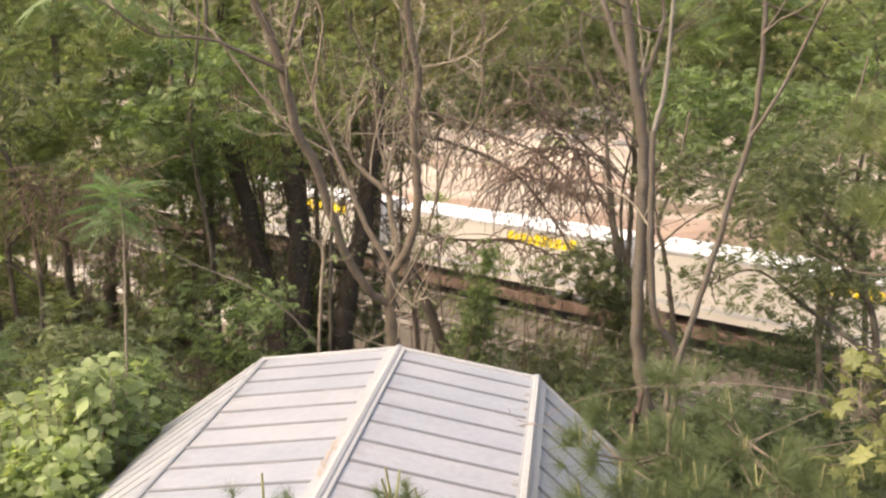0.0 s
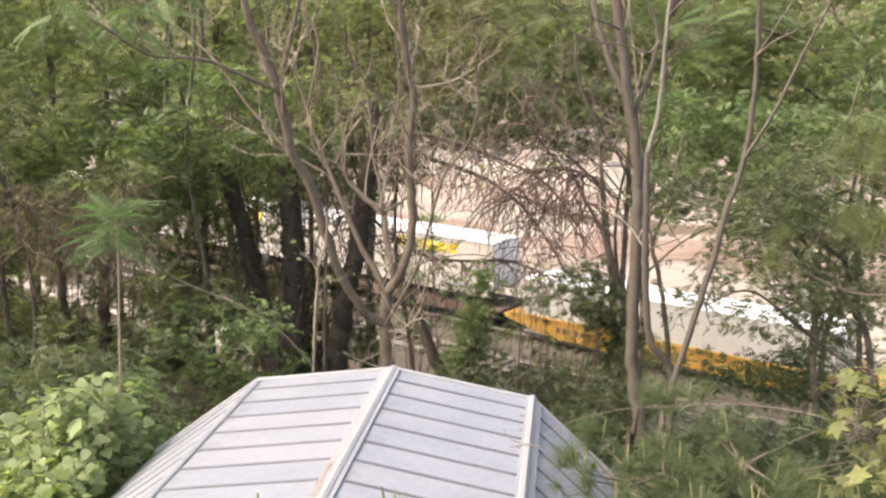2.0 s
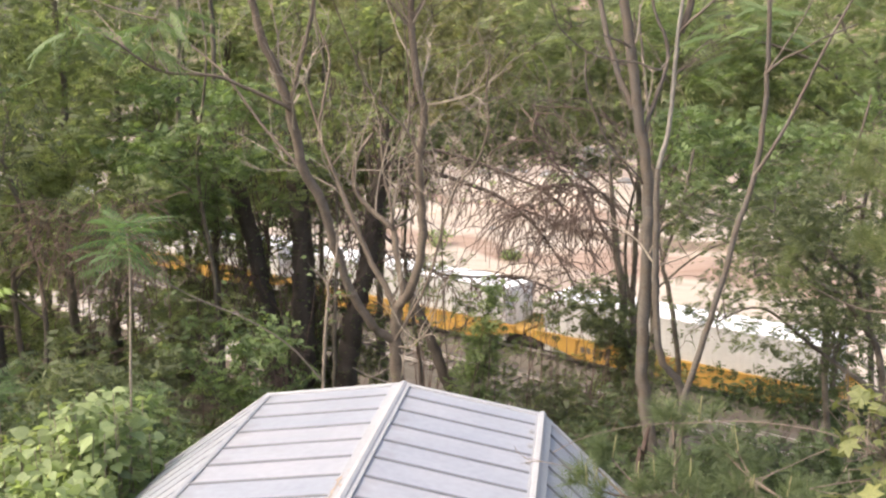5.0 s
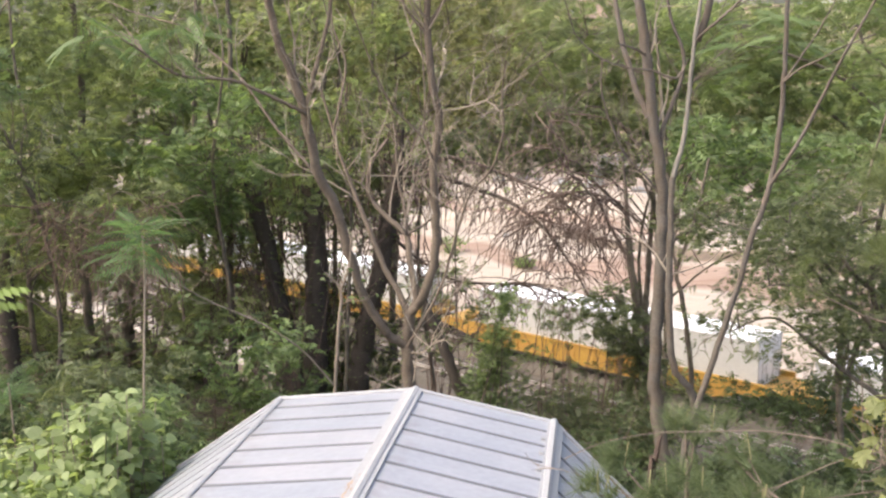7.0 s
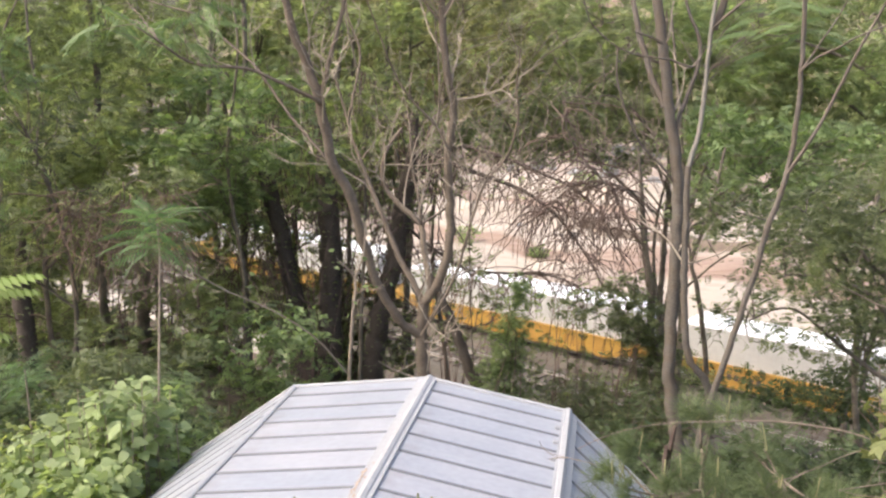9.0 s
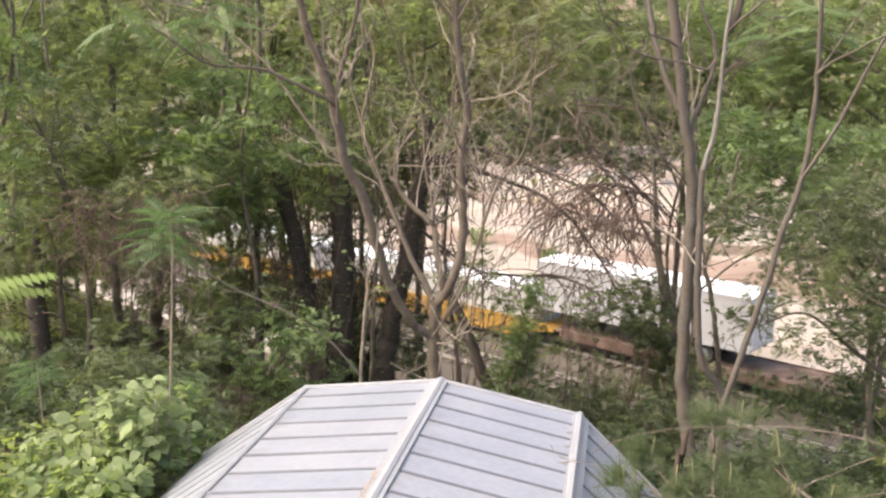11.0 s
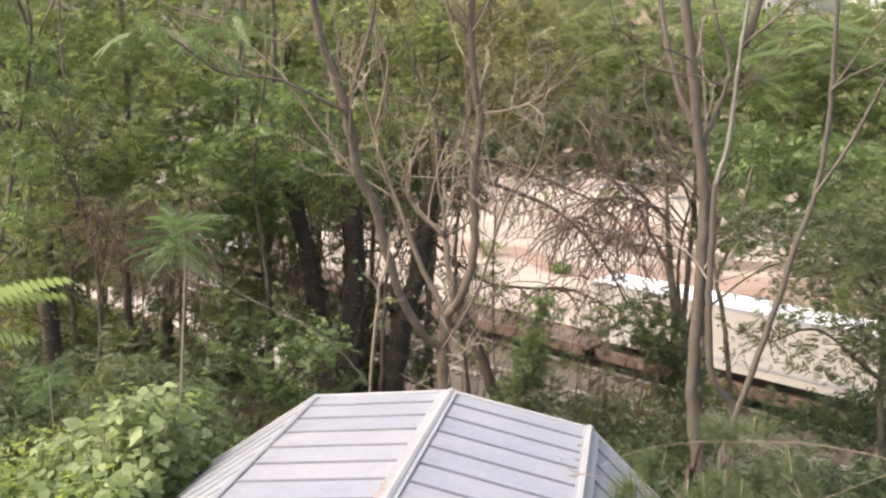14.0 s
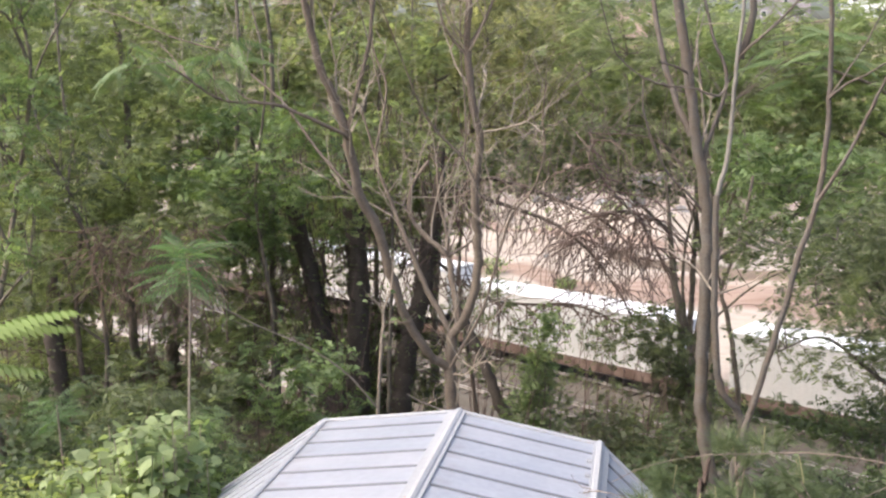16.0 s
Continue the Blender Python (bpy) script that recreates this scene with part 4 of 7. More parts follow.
def weeping_twigs(tree, paths, count, seed):
    """Long bare twigs that hang from arching branches."""
    rng = np.random.default_rng(seed)
    parts = []
    for _ in range(count):
        p = paths[rng.integers(len(paths))]
        k = int(len(p) * rng.uniform(0.2, 1.0)) - 1
        c = p[k, :3]
        ln = rng.uniform(0.4, 1.7)
        d = np.array([rng.normal(0.05, 0.75), rng.normal(0, 0.5), rng.uniform(-0.5, 0.5)])
        pts = [c]
        for _ in range(8):
            d = d + np.array([rng.normal(0, 0.27), rng.normal(0, 0.2), rng.normal(-0.2, 0.15)])
            d /= np.linalg.norm(d)
            pts.append(pts[-1] + d * ln / 8)
        parts.append(tube(np.column_stack([np.array(pts), np.linspace(0.012, 0.005, 9)]), 4))
        if rng.random() < 0.6:
            e = d + rng.normal(0, 0.6, 3)
            e /= np.linalg.norm(e)
            q = [pts[4] + e * ln * 0.45 * i / 4 + np.array([0, 0, -0.02 * i * i]) for i in range(5)]
            parts.append(tube(np.column_stack([np.array(q), np.linspace(0.008, 0.004, 5)]), 4))
    v, f = join(parts)
    tree.add("hanging_twig", v, f, TWIG_DARK)


def grey_clump():
    tree = Tree("grey_tree", base_of(3.33, 13.0), BARK_MID, "tall grey twin-trunked tree with few twigs")
    limb(tree, "trunk", [(3.12, 13.00, 0.00, 0.096), (3.02, 13.00, 0.58, 0.093), (2.95, 13.00, 1.05, 0.089), (2.91, 13.00, 1.42, 0.086), (2.89, 13.00, 1.96, 0.083), (2.92, 13.00, 2.86, 0.079), (2.91, 13.00, 3.97, 0.076), (2.85, 13.00, 4.46, 0.072), (2.73, 13.00, 5.17, 0.069), (2.63, 13.00, 5.86, 0.066), (2.52, 13.00, 6.55, 0.062), (2.46, 13.00, 6.96, 0.059)], extend=3.0)
    limb(tree, "limb", [(2.68, 13.00, 5.10, 0.044), (2.49, 13.12, 5.58, 0.041), (2.34, 13.25, 6.14, 0.038), (2.28, 13.38, 6.56, 0.034), (2.22, 13.50, 6.99, 0.031)], extend=3.0)
    limb(tree, "limb", [(2.86, 13.00, 4.63, 0.033), (2.90, 13.08, 4.96, 0.030), (3.07, 13.16, 5.38, 0.028), (3.17, 13.24, 5.87, 0.025), (3.01, 13.32, 6.32, 0.022), (2.93, 13.40, 6.71, 0.019)], extend=3.0)
    limb(tree, "limb", [(3.35, 12.85, 0.25, 0.065), (3.42, 12.82, 0.67, 0.062), (3.42, 12.78, 1.17, 0.056), (3.31, 12.75, 1.48, 0.053), (3.12, 12.73, 1.73, 0.051), (3.02, 12.70, 2.14, 0.048), (2.97, 12.68, 2.94, 0.044), (2.95, 12.65, 3.73, 0.040), (2.94, 12.62, 4.37, 0.036)])
    limb(tree, "limb", [(2.94, 12.63, 4.30, 0.034), (3.07, 12.60, 4.93, 0.030), (3.10, 12.58, 5.54, 0.027), (3.14, 12.55, 6.20, 0.025), (3.17, 12.53, 6.53, 0.023), (3.17, 12.50, 6.92, 0.021)], extend=3.0, bark=BARK_SILVER)
    limb(tree, "limb", [(3.11, 12.60, 5.72, 0.021), (3.15, 12.53, 6.08, 0.020), (3.37, 12.45, 6.30, 0.018), (3.60, 12.38, 6.53, 0.016), (3.82, 12.30, 6.78, 0.014)], extend=3.0)
    limb(tree, "limb", [(3.17, 12.60, 6.06, 0.050), (3.22, 12.60, 6.21, 0.048), (3.30, 12.60, 6.53, 0.045), (3.33, 12.60, 6.93, 0.043)], extend=3.0)
    limb(tree, "limb", [(3.08, 12.60, 5.85, 0.017), (2.91, 12.53, 5.61, 0.016), (2.62, 12.47, 5.71, 0.014), (2.27, 12.40, 5.75, 0.013), (1.96, 12.33, 5.85, 0.011), (1.65, 12.27, 6.10, 0.010), (1.53, 12.20, 6.35, 0.008)], extend=3.0)
    limb(tree, "limb", [(2.03, 12.80, 5.85, 0.012), (2.04, 12.84, 5.45, 0.013), (2.19, 12.88, 5.00, 0.013), (2.39, 12.92, 4.61, 0.014), (2.71, 12.96, 4.29, 0.015), (2.86, 13.00, 4.08, 0.016)])
    limb(tree, "limb", [(2.70, 13.00, 5.85, 0.018), (2.48, 12.85, 5.96, 0.016), (2.21, 12.70, 6.04, 0.013)])
    twigs(tree, 0.9, 0.8, levels=2, start=0.5, bark=TWIG_PALE)
    rng = np.random.default_rng(61)
    p = np.array([(3.78, 12.3, 5.79), (3.68, 12.3, 6.03), (3.8, 12.4, 6.3), (4.15, 12.2, 6.05), (4.25, 12.3, 6.25), (3.95, 12.3, 6.12), (3.7, 12.5, 6.2), (4.0, 12.4, 6.35), (4.3, 12.1, 6.0)])
    p = np.vstack([p, p[2:] + rng.normal(0, 0.12, (7, 3))])
    out = np.array([(-1, -0.1, 0.2), (-1, 0.1, 0.35), (-0.7, 0.4, 0.3), (0.9, -0.3, 0.3), (0.6, 0.3, 0.4), (-0.4, -0.8, 0.2), (-0.9, 0.3, 0.1), (0.5, -0.7, 0.3), (0.8, 0.4, 0.1)])
    out = np.vstack([out, -out[2:] * np.array([1, 1, -0.6])])
    single_leaves(tree, "frond", p, FRINGE, 0.44, FROND_PALE_ONE, 62, out, flat=0.93, spread=0.2)
    ties(tree, p, np.vstack(tree.paths[3:6]), 0.006, name="branchlet")


def leaning_tree():
    tree = Tree("leaning_tree", base_of(3.05, 12.2), BARK_MID, "slim grey tree leaning over, forked high up")
    limb(tree, "trunk", [(3.13, 12.20, 0.61, 0.047), (3.24, 12.15, 1.31, 0.045), (3.38, 12.09, 1.89, 0.042), (3.50, 12.04, 2.42, 0.041), (3.65, 11.98, 3.02, 0.038), (3.78, 11.93, 3.72, 0.036), (3.94, 11.87, 4.33, 0.034), (4.00, 11.82, 5.01, 0.032), (3.99, 11.76, 5.58, 0.030), (3.97, 11.71, 6.05, 0.028), (3.94, 11.65, 6.50, 0.026), (3.90, 11.60, 6.86, 0.024)], extend=2.5)
    limb(tree, "limb", [(3.92, 11.80, 4.37, 0.024), (4.16, 11.70, 4.83, 0.022), (4.31, 11.60, 5.22, 0.020), (4.50, 11.50, 5.75, 0.018), (4.74, 11.40, 6.31, 0.015)], extend=2.5)
    limb(tree, "limb", [(3.97, 11.70, 5.59, 0.016), (4.11, 11.57, 5.75, 0.014), (4.29, 11.45, 5.85, 0.013), (4.41, 11.32, 5.96, 0.011), (4.79, 11.20, 6.13, 0.009)])
    limb(tree, "limb", [(3.97, 11.70, 5.59, 0.014), (4.18, 11.70, 5.92, 0.011), (4.34, 11.70, 6.17, 0.010), (4.47, 11.70, 6.44, 0.008)], extend=2.5)
    twigs(tree, 0.5, 0.5, levels=2, start=0.7, bark=TWIG_MID)


def lines_e(tree):
    limb(tree, "trunk", [(3.73, 16.00, -1.60, 0.082), (3.67, 16.00, -1.07, 0.078), (3.58, 16.00, -0.05, 0.075), (3.41, 16.00, 0.63, 0.071), (3.27, 16.00, 1.00, 0.067), (3.21, 16.00, 1.89, 0.064), (3.08, 16.00, 2.59, 0.060), (3.01, 16.00, 3.40, 0.039), (2.91, 16.00, 4.30, 0.017)])
    limb(tree, "limb", [(3.10, 16.00, 2.55, 0.022), (2.73, 15.88, 3.13, 0.019), (2.51, 15.76, 3.52, 0.017), (2.03, 15.64, 4.07, 0.015), (1.73, 15.52, 4.52, 0.013), (1.61, 15.40, 5.13, 0.010)])
    limb(tree, "limb", [(3.01, 16.00, 3.30, 0.016), (2.62, 15.90, 3.63, 0.014), (2.15, 15.80, 3.73, 0.011), (1.70, 15.70, 3.52, 0.009), (1.35, 15.60, 3.16, 0.007)])


def lines_e2(tree):
    limb(tree, "trunk", [(4.41, 16.50, -0.76, 0.052), (4.34, 16.50, 0.07, 0.048), (4.27, 16.50, 0.81, 0.044), (4.06, 16.50, 1.92, 0.039), (3.97, 16.50, 2.25, 0.035), (4.18, 16.50, 2.88, 0.031), (4.32, 16.50, 3.43, 0.027), (4.44, 16.50, 4.18, 0.023)])
    limb(tree, "limb", [(3.97, 16.50, 2.24, 0.023), (3.91, 16.50, 2.65, 0.019), (3.85, 16.50, 3.04, 0.014)])


def lines_stump(tree):
    limb(tree, "trunk", [(0.57, 15.50, -0.54, 0.114), (0.32, 15.50, 0.35, 0.102), (0.11, 15.50, 0.92, 0.090), (-0.08, 15.50, 1.49, 0.077), (-0.25, 15.50, 1.87, 0.065), (-0.35, 15.50, 2.24, 0.053)])
    limb(tree, "limb", [(0.31, 15.00, -0.93, 0.010), (0.28, 15.00, 0.53, 0.010), (0.22, 15.00, 1.83, 0.009), (0.20, 15.00, 2.99, 0.009), (0.23, 15.00, 4.13, 0.009)])


def sapling():
    tree = Tree("sumac_sapling", base_of(-2.98, 9.0), BARK_PALE, "thin sapling with a rosette of feathery green leaves")
    limb(tree, "trunk", [(-2.95, 9.00, 1.71, 0.012), (-2.89, 9.00, 2.27, 0.012), (-2.82, 9.00, 3.22, 0.011), (-2.77, 9.00, 3.94, 0.010), (-2.77, 9.00, 4.31, 0.009)])
    top = np.array([-2.8, 9.0, 4.33])
    rng = np.random.default_rng(21)
    n = 36
    yaw = np.arange(n) * 2.4 + rng.normal(0, 0.2, n)
    out = np.stack([np.cos(yaw), np.sin(yaw), np.linspace(-0.1, 1.1, n)], 1) * 1.6
    p = top + np.stack([np.zeros(n), np.zeros(n), np.linspace(-0.28, 0.05, n)], 1)
    single_leaves(tree, "frond", p, FROND, 0.37, FROND_ONE, 22, out, flat=0.75, spread=0.25)


def low_sumac():
    tree = Tree("sumac_sapling", base_of(-4.3, 9.5), BARK_PALE, "low sumac with grey-green feathery leaves in the weeds")
    limb(tree, "trunk", [(-4.3, 9.5, 0.2, 0.016), (-4.34, 9.5, 1.6, 0.013), (-4.36, 9.5, 2.72, 0.009)])
    rng = np.random.default_rng(23)
    n = 22
    yaw = rng.uniform(0, 2 * np.pi, n)
    out = np.stack([np.cos(yaw), np.sin(yaw), rng.uniform(-0.3, 0.7, n)], 1) * 1.6
    p = np.array([-4.36, 9.5, 2.75]) + np.stack([np.zeros(n), np.zeros(n), rng.uniform(-0.3, 0.05, n)], 1)
    single_leaves(tree, "frond", p, FROND, 0.29, FROND_ONE, 24, out, flat=0.6, spread=0.25)


def lines_lt(tree):
    limb(tree, "trunk", [(-7.29, 16.00, -0.62, 0.182), (-7.28, 16.00, 0.10, 0.170), (-7.27, 16.00, 1.01, 0.157), (-7.26, 16.00, 2.00, 0.145), (-7.16, 16.00, 2.90, 0.051)])


def lines_lt2(tree):
    limb(tree, "trunk", [(-6.57, 20.00, -0.94, 0.148), (-6.56, 20.00, 0.06, 0.138), (-6.48, 20.00, 1.05, 0.129), (-6.40, 20.00, 1.89, 0.119), (-6.30, 20.00, 2.79, 0.042)])


def lines_lt3(tree):
    limb(tree, "trunk", [(-9.52, 24.00, -0.86, 0.123), (-9.41, 24.00, 1.47, 0.112), (-9.31, 24.00, 2.37, 0.039)])


bare_tree()
slender_tree()
dark_tree("dark_tree", lines_d1, (-2.87, 19.0), "dark leaning trunk with vine tangle", 31)
dark_tree("dark_tree", lines_d2, (-2.64, 19.0), "thick dark trunk wrapped in ivy", 33, 1.0)
weeper = dark_tree("dark_tree", lines_d3, (-2.0, 19.0), "dark tree with arching, drooping bare branches", 35)
weeping_twigs(weeper, weeper.paths[1:], 240, 37)
grey_clump()
leaning_tree()
e_tree = dark_tree("dark_tree", lines_e, (3.73, 16.0), "slim dark tree on the bank above the tracks", 39, 0.2, BARK_BROWN)
weeping_twigs(e_tree, e_tree.paths[1:], 110, 41)
dark_tree("dark_tree", lines_e2, (4.41, 16.5), "small dark forked tree on the bank", 43, 0.1, BARK_BROWN)
sapling()
low_sumac()
dark_tree("leaning_stump", lines_stump, (0.6, 15.5), "brown leaning dead trunk on the bank", 51, 0.1)
dark_tree("broad_tree", lines_lt, (-7.29, 16.0), "stout brown trunk in undergrowth", 45, 0.5)
dark_tree("broad_tree", lines_lt2, (-6.57, 20.0), "dark trunk in the woods", 47, 0.5, BARK_BROWN)
dark_tree("broad_tree", lines_lt3, (-9.5, 24.0), "straight dark trunk in the woods", 49, 0.5, BARK_BROWN)


def leafy_tree(name, x, y, height, blobs, clusters, per, radius, template, size, material, label, seed, bark=BARK_BROWN, r=0.1, squash=0.5, tilt=None):
    """A whole tree: tapered trunk, branches out to the clumps, and a crown of single leaves."""
    b = base_of(x, y)
    tree = Tree(name, b, bark, label)
    rng = np.random.default_rng(seed)
    pts = [(b[0] + rng.normal(0, 0.1) * k, b[1] + rng.normal(0, 0.1) * k, b[2] - 0.2 + height * k / 4, r * (1 - 0.2 * k)) for k in range(5)]
    limb(tree, "trunk", pts)
    _, c = crown(tree, blobs, clusters, per, radius, template, size, material, seed + 1, squash=squash, tilt=tilt)
    top = tree.paths[0]
    ends = []
    for bl in blobs:
        cen = np.array(bl[:3])
        reach = np.linalg.norm(cen[:2] - top[-1, :2])
        k = np.argmin(np.abs(top[:, 2] - (cen[2] - 0.5 - 0.35 * reach)))
        a = top[k, :3]
        m1 = a + (cen - a) * 0.4 + rng.normal(0, 0.15, 3) + np.array([0, 0, 0.12 * reach])
        m2 = a + (cen - a) * 0.75 + rng.normal(0, 0.2, 3) + np.array([0, 0, 0.1 * reach])
        limb(tree, "limb", [(*a, min(r * 0.5, top[k, 3])), (*m1, r * 0.32), (*m2, r * 0.2), (*cen, 0.01)])
        ends.append(tree.paths[-1][len(tree.paths[-1]) // 3:])
    ties(tree, c, np.vstack(ends), 0.011, share=min(1.0, 26 / len(c)), name="branchlet")
    return tree


def shrub(name, blobs, clusters, per, radius, template, size, material, label, seed, squash=0.7, stems=18, flat=0.55):
    b = np.array(blobs, float)
    x, y = b[0, 0], b[0, 1]
    tree = Tree(name, base_of(x, y), TWIG_DARK, label, "shrub")
    _, c = crown(tree, blobs, clusters, per, radius, template, size, material, seed, squash=squash, flat=flat)
    rng = np.random.default_rng(seed + 5)
    roots = np.array([(*base_of(x + rng.normal(0, b[0, 3] * 0.4), y + rng.normal(0, 0.3)), 0.01) for _ in range(6)])
    ties(tree, c[:stems], roots, 0.012, name="stem")
    return tree


def foliage_count(blobs, size, cover):
    """How many sprigs of that size cover the blobs so many times over."""
    return int(sum(3.14 * b[3] * b[5] for b in blobs) * cover / (0.33 * size * size))


def forest(name, x, y, height, blobs, size, cover, material, label, seed, bark=BARK_BROWN, r=0.1, template=None, radius=0.4, squash=0.55, tilt=None):
    n = foliage_count(blobs, size, cover)
    return leafy_tree(name, x, y, height, blobs, max(12, n // 11), 11, radius, template or SPRIG, size, material, label, seed, bark, r, squash, tilt)


def thicket(name, blobs, size, cover, material, label, seed, template=None, radius=0.26, flat=0.55):
    n = foliage_count(blobs, size, cover)
    return shrub(name, blobs, max(8, n // 10), 10, radius, template or SPRIG, size, material, label, seed, flat=flat)


# woods on the hillside, far to near
forest("forest_tree", -12.6, 28.0, 17, [(-12.2, 27.0, 5.9, 2.4, 2.5, 2.8), (-12.3, 27.0, 1.9, 2.4, 2.5, 2.2), (-12.0, 27.0, 9.0, 2.6, 2.5, 1.6)], 0.42, 3.0, LEAF_FAR, "tall leafy tree in deep woods", 101, r=0.11, radius=0.6)
forest("forest_tree", -8.4, 27.0, 17, [(-8.2, 26.0, 6.1, 2.2, 2.5, 2.5), (-8.0, 26.0, 3.0, 2.2, 2.5, 2.0), (-10.0, 26.0, 0.9, 2.0, 2.0, 1.2), (-8.3, 26.0, 9.0, 2.4, 2.4, 1.6)], 0.42, 3.0, LEAF_MID, "tall leafy tree in deep woods", 103, r=0.11, radius=0.6)
forest("forest_tree", -5.5, 28.0, 17, [(-5.2, 27.0, 6.3, 2.0, 2.0, 2.3), (-5.3, 27.0, 3.5, 1.5, 2.0, 1.4), (-5.0, 27.0, 9.0, 2.2, 2.2, 1.5)], 0.40, 2.6, LEAF_FAR, "tall leafy tree in the woods", 105, r=0.10, radius=0.6)
forest("forest_tree", -8.9, 18.4, 12, [(-8.6, 18.0, 5.0, 1.1, 1.3, 1.8), (-8.5, 18.0, 2.6, 1.3, 1.3, 1.3), (-8.6, 18.0, 7.2, 1.4, 1.3, 1.2)], 0.30, 3.2, LEAF_MID, "leafy tree in the woods", 107)
forest("forest_tree", -6.9, 18.8, 12, [(-6.6, 18.0, 4.4, 1.3, 1.2, 1.1), (-6.8, 18.0, 2.9, 0.9, 1.2, 0.9), (-6.5, 18.5, 6.4, 1.5, 1.3, 1.1)], 0.28, 3.0, LEAF_MID, "leafy tree in the woods", 109)
forest("forest_tree", -4.3, 19.6, 11, [(-5.4, 18.0, 4.4, 0.9, 1.0, 0.34), (-4.3, 18.5, 4.0, 0.9, 1.0, 0.4), (-4.9, 19.0, 3.2, 0.8, 1.0, 0.6), (-4.6, 18.6, 5.2, 1.0, 1.0, 0.4)], 0.26, 2.4, LEAF_FRESH, "tree with layered bright green branches", 111, squash=0.3)
forest("forest_tree", -6.9, 13.4, 9, [(-6.2, 13.0, 5.6, 0.65, 0.8, 0.5), (-6.3, 13.0, 4.6, 0.45, 0.8, 0.4), (-6.5, 13.0, 3.7, 0.45, 0.8, 0.3), (-6.4, 13.0, 7.0, 0.8, 0.8, 0.6)], 0.22, 2.4, LEAF_FRESH, "light green tree at the edge of the woods", 113, r=0.06, radius=0.28)
forest("forest_tree", -3.0, 27.5, 17, [(-3.4, 26.0, 7.0, 2.1, 2.0, 1.6), (-2.7, 28.0, 4.6, 1.9, 2.0, 1.2), (-3.0, 26.5, 9.3, 2.4, 2.0, 1.5)], 0.40, 2.2, LEAF_OLIVE, "tall leafy tree behind the bare one", 119, r=0.10, radius=0.6)
forest("forest_tree", -1.5, 27.0, 17, [(0.2, 26.0, 6.6, 2.1, 2.0, 1.8), (1.9, 27.0, 4.7, 1.5, 2.0, 0.8), (0.4, 26.0, 9.2, 2.4, 2.0, 1.5)], 0.40, 2.4, LEAF_OLIVE, "tall leafy tree behind the bare one", 121, r=0.10, radius=0.6)
forest("forest_tree", -1.35, 22.4, 12, [(1.2, 22.0, 3.95, 1.4, 1.2, 0.7), (-0.3, 22.0, 3.5, 0.9, 1.2, 0.5), (2.3, 22.0, 4.6, 1.0, 1.0, 0.5)], 0.26, 3.4, LEAF_DARK, "dark-crowned tree over the sandy gap", 123, squash=0.4)
forest("mimosa_tree", 5.5, 25.4, 16, [(3.6, 25.0, 6.3, 2.2, 2.0, 1.8), (4.0, 25.0, 4.1, 1.4, 2.0, 0.7)], 0.40, 3.5, LEAF_FAR, "mimosa tree with fine feathery leaves", 125, r=0.14, template=FEATHER, radius=0.5, squash=0.4)
forest("mimosa_tree", 11.0, 24.6, 16, [(6.5, 24.0, 6.1, 1.7, 2.0, 1.5), (9.6, 24.0, 6.3, 2.1, 2.0, 1.7)], 0.40, 3.4, LEAF_LIGHT, "light green mimosa with feathery leaves", 127, r=0.14, template=FEATHER, radius=0.5, squash=0.4)
forest("forest_tree", 4.25, 18.6, 11, [(4.9, 18.0, 4.4, 0.9, 1.2, 0.55), (6.4, 18.0, 4.0, 1.1, 1.2, 0.55), (4.8, 18.0, 3.5, 0.8, 1.2, 0.5), (8.0, 18.0, 4.3, 1.0, 1.2, 0.7)], 0.27, 3.6, LEAF_FRESH, "leafy green tree beyond the grey trunks", 129, squash=0.35)
forest("bank_tree", 6.1, 13.3, 7, [(4.6, 13.0, 3.7, 0.7, 0.8, 0.45), (5.6, 13.0, 3.8, 0.9, 0.9, 0.7), (4.3, 13.0, 2.8, 0.5, 0.8, 0.3), (5.7, 13.0, 2.5, 1.0, 0.9, 0.6), (3.9, 13.0, 2.2, 0.5, 0.7, 0.25)], 0.13, 2.7, LEAF_DARK, "small tree with sparse hanging leaves", 131, r=0.09, radius=0.3)

# undergrowth
thicket("undergrowth", [(-6.2, 13.5, 1.2, 1.3, 1.2, 0.6), (-6.6, 13.0, 0.5, 1.4, 1.0, 0.5)], 0.24, 3.0, LEAF_SHADED, "green shrubs at the foot of the trees", 133)
thicket("undergrowth", [(-4.5, 13.5, 1.4, 1.2, 1.2, 0.7), (-4.4, 12.6, 0.7, 1.3, 1.0, 0.6)], 0.22, 3.0, LEAF_DARK, "leafy green shrubs under the trees", 135)
thicket("undergrowth", [(-3.0, 14.5, 1.6, 1.0, 0.9, 0.4), (-2.7, 14.5, 1.0, 0.9, 0.9, 0.5), (-2.4, 14.2, 0.3, 0.9, 0.8, 0.5)], 0.24, 2.4, LEAF_FRESH, "bushes behind the shed", 137)
thicket("undergrowth", [(-9.3, 19.0, 0.8, 1.2, 1.0, 0.8), (-5.0, 19.0, 0.9, 1.0, 1.0, 0.6), (-7.9, 19.0, 0.3, 1.2, 1.0, 0.6)], 0.26, 2.0, LEAF_MID, "dim undergrowth in the shade", 139)
thicket("undergrowth", [(-4.4, 21.0, 0.2, 1.8, 1.2, 0.9), (-2.2, 20.6, -0.4, 1.3, 1.0, 0.8)], 0.28, 2.4, LEAF_MID, "leafy shrubs round the black trunks", 141)
